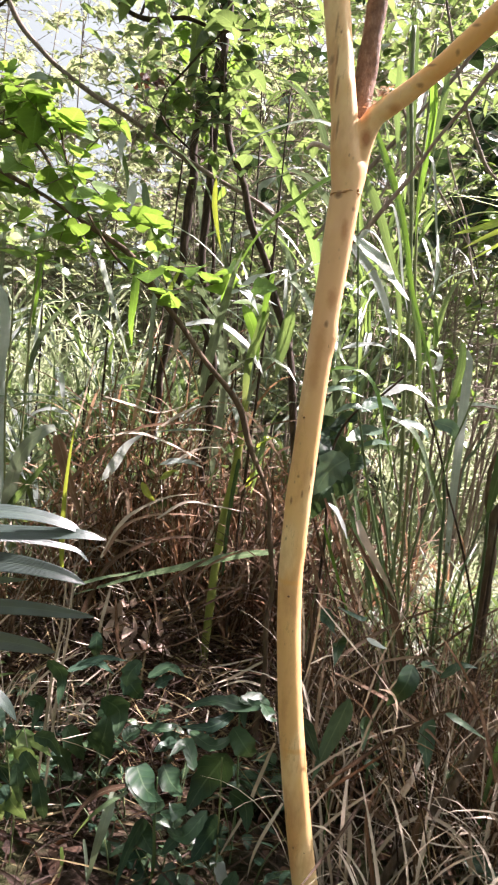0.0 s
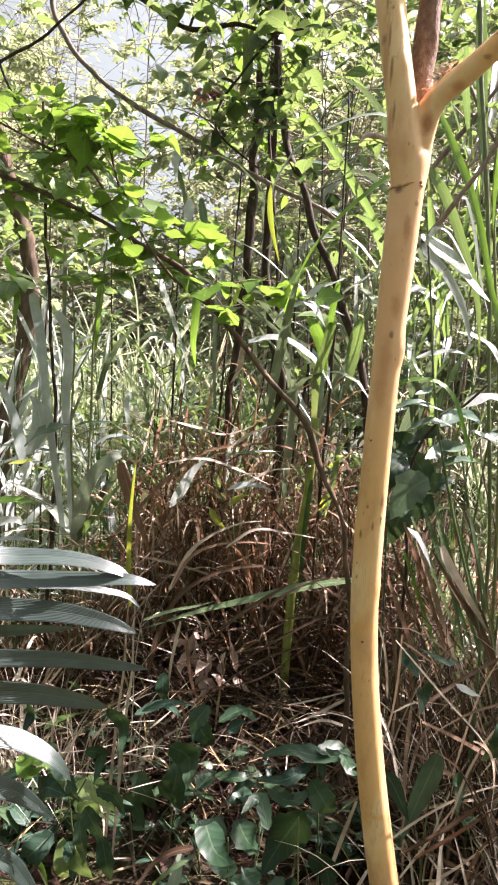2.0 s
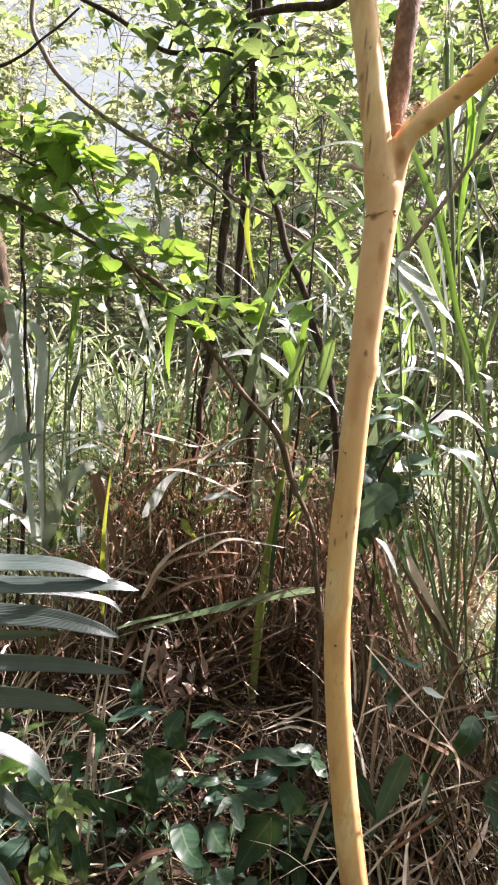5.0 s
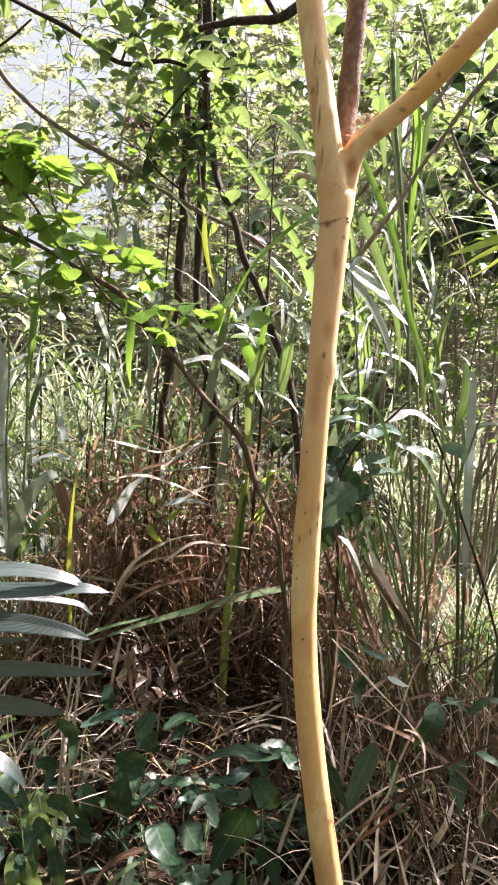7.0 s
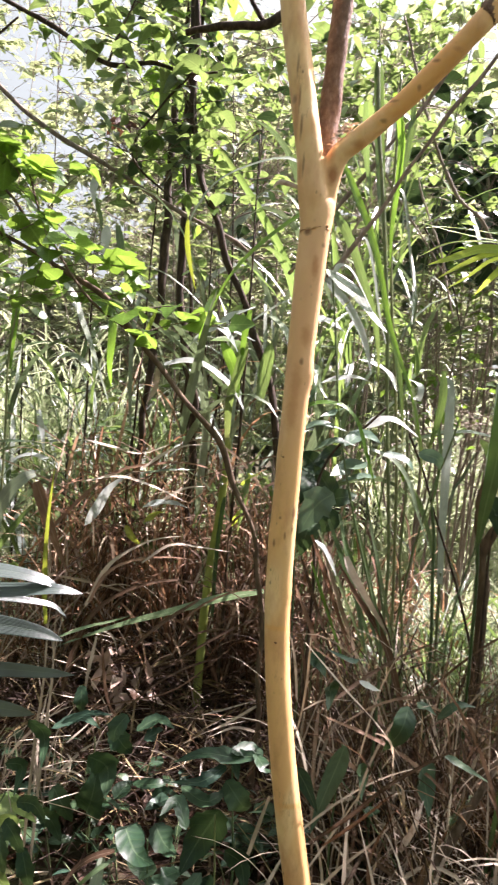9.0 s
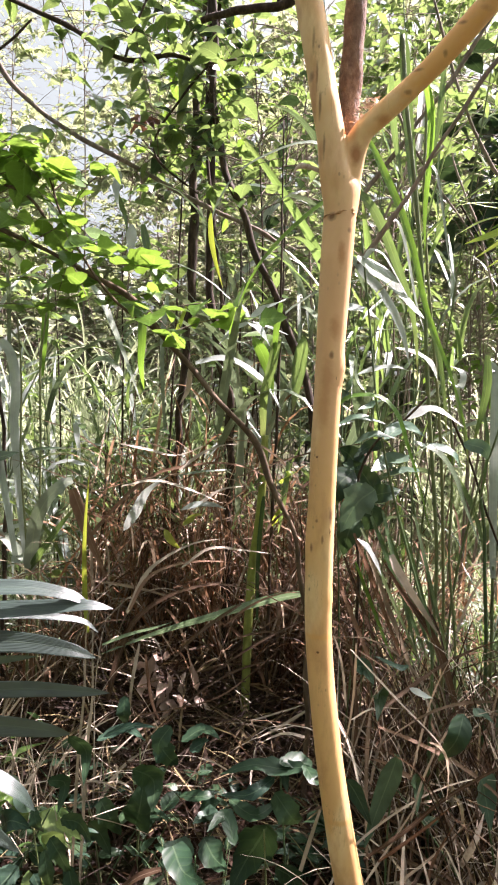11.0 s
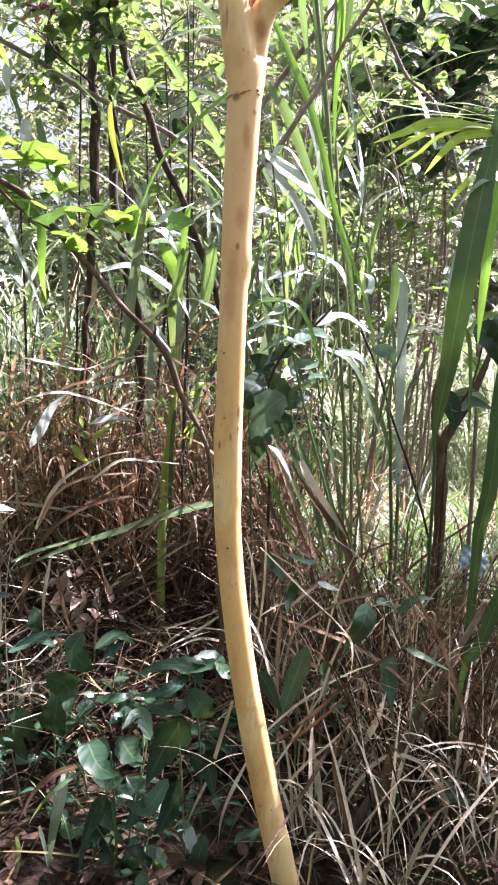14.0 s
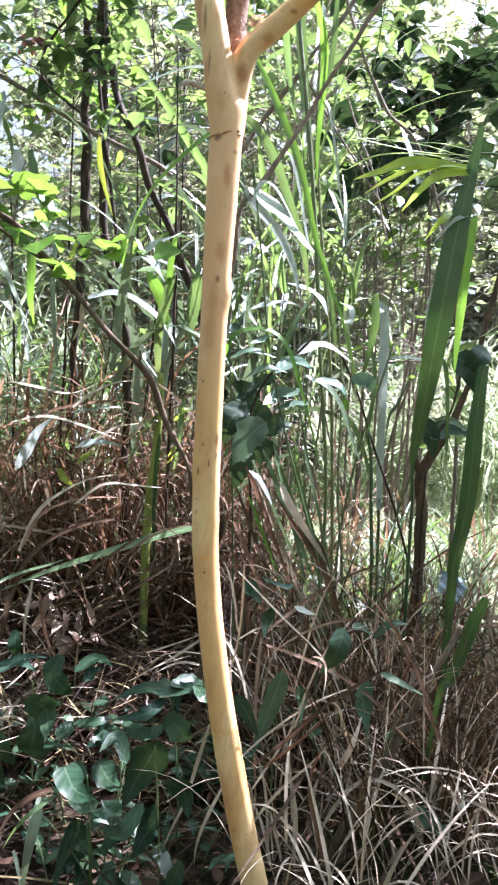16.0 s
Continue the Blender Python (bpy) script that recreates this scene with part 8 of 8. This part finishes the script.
    set_blade(ob, [(0.417, 1.85, 0.917), (0.444, 1.85, 0.908), (0.471, 1.85, 0.898)], 0.019, SHEEN, (0.1, -0.5, 0.85), leaf_width)
    set_blade(ob, [(0.429, 1.85, 0.699), (0.45, 1.85, 0.679), (0.446, 1.85, 0.63)], 0.033, DARK_LEAF, (0.0, -0.95, 0.3), leaf_width)
    set_blade(ob, [(0.852, 1.85, 0.423), (0.852, 1.85, 0.452), (0.858, 1.85, 0.474)], 0.023, SHEEN, (0.5, -0.5, 0.7), leaf_width)
    set_blade(ob, [(0.334, 1.85, 0.984), (0.388, 1.85, 0.976), (0.414, 1.85, 0.969)], 0.018, SHADE_LEAF, (0.5, -0.5, 0.7), leaf_width)
    set_blade(ob, [(0.349, 1.85, 0.903), (0.356, 1.85, 0.876), (0.348, 1.85, 0.834)], 0.039, DARK_LEAF, (0.0, -0.95, 0.3), leaf_width)
    set_blade(ob, [(0.29, 1.85, 0.955), (0.317, 1.85, 0.942), (0.338, 1.85, 0.916)], 0.039, SHADE_LEAF, (0.0, -0.95, 0.3), leaf_width)
    set_stalk(ob, [(0.583, 1.88, 0.713, 0.0020), (0.617, 1.88, 0.566, 0.0022), (0.642, 1.88, 0.391, 0.0024), (0.642, 1.88, 0.219, 0.0026)], CULM, "stem")
    ob = thing("shrub", (0.93, 2.6, 0.160), "dark pointed leaves on a forked shrub stem", "shrub")
    set_blade(ob, [(0.841, 2.55, 1.315), (0.893, 2.55, 1.299), (0.911, 2.55, 1.214)], 0.078, DARK_LEAF, (0.0, -0.95, 0.3), leaf_width)
    set_blade(ob, [(0.895, 2.55, 1.28), (0.963, 2.55, 1.309), (1.046, 2.55, 1.283)], 0.052, DARK_LEAF, (0.1, -0.8, 0.5), leaf_width)
    set_blade(ob, [(0.956, 2.55, 1.561), (1.015, 2.55, 1.506), (1.049, 2.55, 1.42)], 0.104, DARK_LEAF, (0.0, -0.95, 0.3), leaf_width)
    set_blade(ob, [(1.063, 2.55, 1.584), (1.021, 2.55, 1.546), (0.989, 2.55, 1.49)], 0.074, DARK_LEAF, (0.0, -0.95, 0.3), leaf_width)
    set_stalk(ob, [(0.999, 2.56, 1.582, 0.0037), (0.964, 2.56, 1.379, 0.0039), (0.91, 2.56, 1.265, 0.0041), (0.89, 2.56, 1.132, 0.0043), (0.89, 2.56, 0.649, 0.0045), (0.89, 2.56, 0.145, 0.0047)], DARK_BARK, "stem")
    ob = thing("herb", (0.4, 1.85, 0.228), "low plant with a long scalloped green leaf by the trunk", "plant", "low plants")
    set_blade(ob, [(0.403, 1.9, 0.739), (0.386, 1.9, 0.673), (0.36, 1.9, 0.592), (0.334, 1.9, 0.507)], 0.050, GREY_LEAF, (0.2, -0.75, 0.6), leaf_width)
    set_blade(ob, [(0.285, 1.9, 0.668), (0.312, 1.9, 0.626), (0.348, 1.9, 0.562)], 0.040, SHADE_LEAF, (-0.2, -0.8, 0.5), leaf_width)
    set_stalk(ob, [(0.398, 1.92, 0.73, 0.0020), (0.387, 1.92, 0.531, 0.0022), (0.387, 1.92, 0.38, 0.0025), (0.387, 1.92, 0.205, 0.0027)], CULM, "stem")
    ob = thing("straw_tangle", (0.6, 1.8, 0.242), "pale dry stalks fallen across the dead grass", "grass")
    set_blade(ob, [(0.263, 1.85, 0.488), (0.355, 1.85, 0.568), (0.459, 1.85, 0.645), (0.562, 1.85, 0.704), (0.641, 1.85, 0.725)], 0.006, STRAW, (0.1, -0.5, 0.85))
    set_blade(ob, [(0.32, 1.85, 0.429), (0.385, 1.85, 0.512), (0.434, 1.85, 0.601), (0.481, 1.85, 0.716)], 0.006, STRAW, (0.1, -0.5, 0.85))
    set_blade(ob, [(0.337, 1.85, 0.364), (0.401, 1.85, 0.455), (0.478, 1.85, 0.532), (0.554, 1.85, 0.621)], 0.008, STRAW, (0.1, -0.5, 0.85))
    set_blade(ob, [(0.434, 1.85, 0.472), (0.443, 1.85, 0.385), (0.444, 1.85, 0.297), (0.477, 1.85, 0.183)], 0.013, STRAW, (0.1, -0.5, 0.85))
    set_blade(ob, [(0.227, 1.85, 0.615), (0.201, 1.85, 0.516), (0.173, 1.85, 0.41), (0.139, 1.85, 0.331), (0.104, 1.85, 0.24)], 0.010, STRAW, (0.1, -0.5, 0.85))
    set_blade(ob, [(0.267, 1.85, 0.465), (0.229, 1.85, 0.395), (0.208, 1.85, 0.327), (0.201, 1.85, 0.245)], 0.009, STRAW, (0.1, -0.5, 0.85))
    set_blade(ob, [(0.384, 1.85, 0.396), (0.409, 1.85, 0.309), (0.436, 1.85, 0.18)], 0.009, STRAW, (0.1, -0.5, 0.85))
    set_blade(ob, [(0.374, 1.85, 0.176), (0.426, 1.85, 0.229), (0.48, 1.85, 0.262), (0.52, 1.85, 0.279)], 0.011, STRAW, (0.1, -0.5, 0.85))
    set_blade(ob, [(0.65, 1.85, 0.193), (0.699, 1.85, 0.282), (0.776, 1.85, 0.353), (0.868, 1.85, 0.395)], 0.007, STRAW, (0.1, -0.5, 0.85))
    set_blade(ob, [(0.663, 1.85, 0.206), (0.739, 1.85, 0.299), (0.815, 1.85, 0.37), (0.883, 1.85, 0.403)], 0.005, STRAW, (0.1, -0.5, 0.85))
    set_blade(ob, [(0.607, 1.85, 0.432), (0.688, 1.85, 0.44), (0.769, 1.85, 0.447)], 0.005, STRAW, (0.1, -0.5, 0.85))
    set_blade(ob, [(0.547, 1.85, 0.521), (0.569, 1.85, 0.594), (0.593, 1.85, 0.652)], 0.016, FLAKE, (0.1, -0.5, 0.85))
    set_blade(ob, [(0.494, 1.85, 0.489), (0.486, 1.85, 0.402), (0.506, 1.85, 0.286)], 0.007, STRAW, (0.1, -0.5, 0.85))
    set_blade(ob, [(0.68, 1.85, 0.355), (0.69, 1.85, 0.311), (0.707, 1.85, 0.268)], 0.008, STRAW, (0.1, -0.5, 0.85))
    set_blade(ob, [(0.596, 1.85, 0.379), (0.606, 1.85, 0.35), (0.617, 1.85, 0.322)], 0.011, STRAW, (0.1, -0.5, 0.85))
    set_blade(ob, [(0.428, 1.85, 0.713), (0.472, 1.85, 0.882), (0.517, 1.85, 1.02)], 0.005, STRAW, (0.1, -0.5, 0.85))
    set_blade(ob, [(0.651, 1.85, 0.584), (0.659, 1.85, 0.753), (0.66, 1.85, 0.932)], 0.005, STRAW, (0.1, -0.5, 0.85))
    set_blade(ob, [(0.748, 1.85, 0.547), (0.747, 1.85, 0.73), (0.729, 1.85, 0.895)], 0.005, STRAW, (0.1, -0.5, 0.85))
    set_blade(ob, [(0.294, 1.85, 1.009), (0.293, 1.85, 0.9), (0.283, 1.85, 0.803), (0.261, 1.85, 0.719)], 0.006, STRAW, (0.1, -0.5, 0.85))
    set_blade(ob, [(0.289, 1.85, 0.831), (0.341, 1.85, 0.848), (0.409, 1.85, 0.868)], 0.005, STRAW, (0.1, -0.5, 0.85))
    set_blade(ob, [(0.433, 1.85, 0.615), (0.468, 1.85, 0.715), (0.528, 1.85, 0.83), (0.63, 1.85, 0.89)], 0.006, STRAW, (0.1, -0.5, 0.85))
    set_blade(ob, [(0.281, 1.85, 0.995), (0.392, 1.85, 0.891), (0.476, 1.85, 0.813), (0.548, 1.85, 0.72)], 0.006, STRAW, (0.1, -0.5, 0.85))
    set_blade(ob, [(0.828, 1.85, 0.551), (0.83, 1.85, 0.693), (0.793, 1.85, 0.83)], 0.005, STRAW, (0.1, -0.5, 0.85))
    set_blade(ob, [(0.54, 1.85, 0.186), (0.586, 1.85, 0.32), (0.66, 1.85, 0.441)], 0.010, SHADED_STRAW, (0.1, -0.5, 0.85))


def make_small_things():
    # two small unripe fruits on the bush behind
    for x, z, r in ((1.09, 2.39, 0.033), (1.01, 2.57, 0.036)):
        ob = thing("fruit", (x, 4.6, z), "small round green fruit hanging from a twig", "fruit", "hanging fruits")
        a = np.linspace(0, np.pi, 9)
        part("flesh", limb(Heap(), [(x + 0.002 * k, 4.6, z + r * math.cos(t), max(0.0005, r * math.sin(t))) for k, t in enumerate(a)], 24, 16, 0.02, 4), FRUIT, ob)
        part("stalk", limb(Heap(), [(x, 4.6, z + r * 0.95, 0.002), (x + 0.01, 4.61, z + r + 0.05, 0.002), (x + 0.04, 4.62, z + r + 0.14, 0.003)], 8, 6), TWIG_BARK, ob)
    sapling([(0.70, 3.42, 2.52, 0.004), (0.77, 3.42, 2.40, 0.004), (0.86, 3.42, 2.24, 0.0035), (0.92, 3.42, 2.02, 0.002)], "thin dark twig that bears fruit", name="branch", category="branch", seed=41)
    # crumpled blue plastic
    ob = thing("plastic_bag", (0.97, 2.4, 0.80), "crumpled pale blue plastic scrap caught in dead grass", "litter")
    g = np.random.default_rng(2)
    u, v = np.meshgrid(np.linspace(0, 1, 13), np.linspace(0, 1, 11))
    z = 0.02 * np.sin(9 * u + 4 * v) + 0.014 * np.sin(17 * v - 6 * u) + g.normal(0, 0.004, u.shape)
    verts = np.stack([0.925 + 0.075 * u - 0.015 * v, 2.40 + 0.7 * z, 0.875 - 0.07 * v - 0.035 * u], -1)
    i = (np.arange(10) * 13)[:, None] + np.arange(12)
    part("sheet", Heap().add(verts, np.stack([i, i + 1, i + 14, i + 13], -1), np.stack([u, v], -1)), PLASTIC, ob)
    # withered leaf bundle hanging against the sky
    ob = thing("dead_leaf_bundle", (-0.88, 3.9, 3.09), "dark withered leaf bundle hung in twigs", "leaf")
    for k in range(7):
        a = k * 0.9
        leaf_between(ob, (-0.88, 3.9, 3.10), (-0.88 + 0.10 * math.cos(a), 3.9 + 0.05 * math.sin(a), 3.07 + 0.03 * math.sin(2 * a)), 0.05, DEAD_LEAF, (0.3, -0.8, 0.5), fold=0.6, wave=0.3)
    # hanging rootlets
    sapling([(-1.31, 2.6, 3.1, 0.005), (-1.31, 2.6, 2.76, 0.005), (-1.26, 2.6, 2.64, 0.005), (-1.20, 2.6, 2.53, 0.004), (-1.12, 2.6, 2.43, 0.003)], "thin dark hanging vine", name="vine", category="vine", seed=43)
    sapling([(-1.6, 2.6, 2.5, 0.006), (-1.45, 2.6, 2.58, 0.006), (-1.21, 2.6, 2.68, 0.006), (-1.08, 2.6, 2.75, 0.005), (-0.9, 2.6, 2.9, 0.004)], "thin dark slanting twig", name="branch", category="branch", seed=44)


def make_thatch():
    """Dense dead grass that hides the feet of the stems, green tufts behind it and a dark bush above."""
    for k in range(22):
        x, y = uni(-0.85, 0.30, 1)[0], uni(3.15, 3.6, 1)[0]
        grass_clump(x, y, uni(0.75, 1.2, 1)[0], 16, 42, 0.17, 0.012, 0.5, (THATCH, THATCH, DRY)[k % 3], THATCH, "dense reddish-brown dead grass standing among the stems", 1.42, "dry_grass_clump", 0.0, (0.4, 2.6), "dry grass", bend=0.5, thick=(0.0018, 0.004))
    for k in range(9):
        x, y = uni(-0.95, 0.25, 1)[0], uni(3.5, 4.1, 1)[0]
        grass_clump(x, y, uni(1.1, 1.7, 1)[0], 7, 34, 0.2, 0.022, 0.6, GRASS, CULM, "green grass clump behind the dead thatch", 1.42, "grass_clump", 0.1, (0.4, 2.4), "grass clumps", bend=0.5)
    for k in range(16):
        x, y = uni(0.55, 1.75, 1)[0], uni(3.3, 4.4, 1)[0]
        grass_clump(x, y, uni(0.35, 0.75, 1)[0], 10, 46, 0.2, 0.014, 0.42, (GRASS, GRASS, GRASS_GREY, THATCH)[k % 4], CULM, "low green grass at the clearing's rim", 1.35, "grass_clump", 0.0, (0.3, 2.0), "grass clumps", bend=0.6)
    for x, y, tall in ((0.50, 1.86, 0.34), (0.72, 1.92, 0.38), (0.95, 1.95, 0.40), (0.62, 1.74, 0.26), (0.85, 1.78, 0.28)):
        grass_clump(x, y, tall, 9, 20, 0.13, 0.009, 0.34, STRAW, STRAW, "bleached dead grass bent over at the tree's foot", 1.1, "dry_grass_clump", 0.0, (0.4, 2.6), "dry grass", bend=1.0, single=True, thick=(0.0012, 0.0025))
    for x, y, tall in ((-0.62, 2.08, 0.42), (-0.50, 2.15, 0.36), (-0.76, 2.12, 0.46), (-0.88, 2.02, 0.44), (-0.66, 1.98, 0.34)):
        grass_clump(x, y, tall, 10, 16, 0.12, 0.010, 0.3, STRAW, STRAW, "bleached upright straw in the sun under the palm", 1.4, "dry_grass_clump", 0.0, (0.2, 2.0), "dry grass", bend=0.5, single=True, thick=(0.0015, 0.0035))
    for x, y in ((-0.75, 2.95), (-0.55, 3.05), (-0.95, 2.9), (-0.2, 3.0)):
        grass_clump(x, y, 0.55, 8, 22, 0.15, 0.011, 0.4, STRAW, THATCH, "bleached dead grass among the thatch", 1.3, "dry_grass_clump", 0.0, (0.4, 2.4), "dry grass", bend=0.8)
    # an unseen tree added beside the clearing; its leafy top shades the near side
    shrub(2.2, 3.8, 4.6, 2, 40, 420, 0.12, DARK_LEAF, GREY_BARK, "unseen slender dark-leaved tree added to shade the low plants", 0.5, 0.02, 0.55, "tree", 0.82, "", category="tree")
    shrub(-0.85, 3.65, 1.75, 5, 46, 190, 0.07, GREEN_LEAF, DARK_BARK, "small dark twiggy shrub in the grass", 0.36, 0.007, 0.5, low=0.3, twig_bark=DARK_BARK)
    shrub(-0.38, 4.0, 3.7, 3, 50, 130, 0.085, DARK_LEAF, DARK_BARK, "dark-leaved bush behind the sapling stems", 0.4, 0.010, 0.55, low=0.76)


make_single_blades()
make_tall_grass()
make_spray()
make_palm()
make_sheen_grass()
make_vine()
make_low_plants()
make_small_things()
make_thatch()
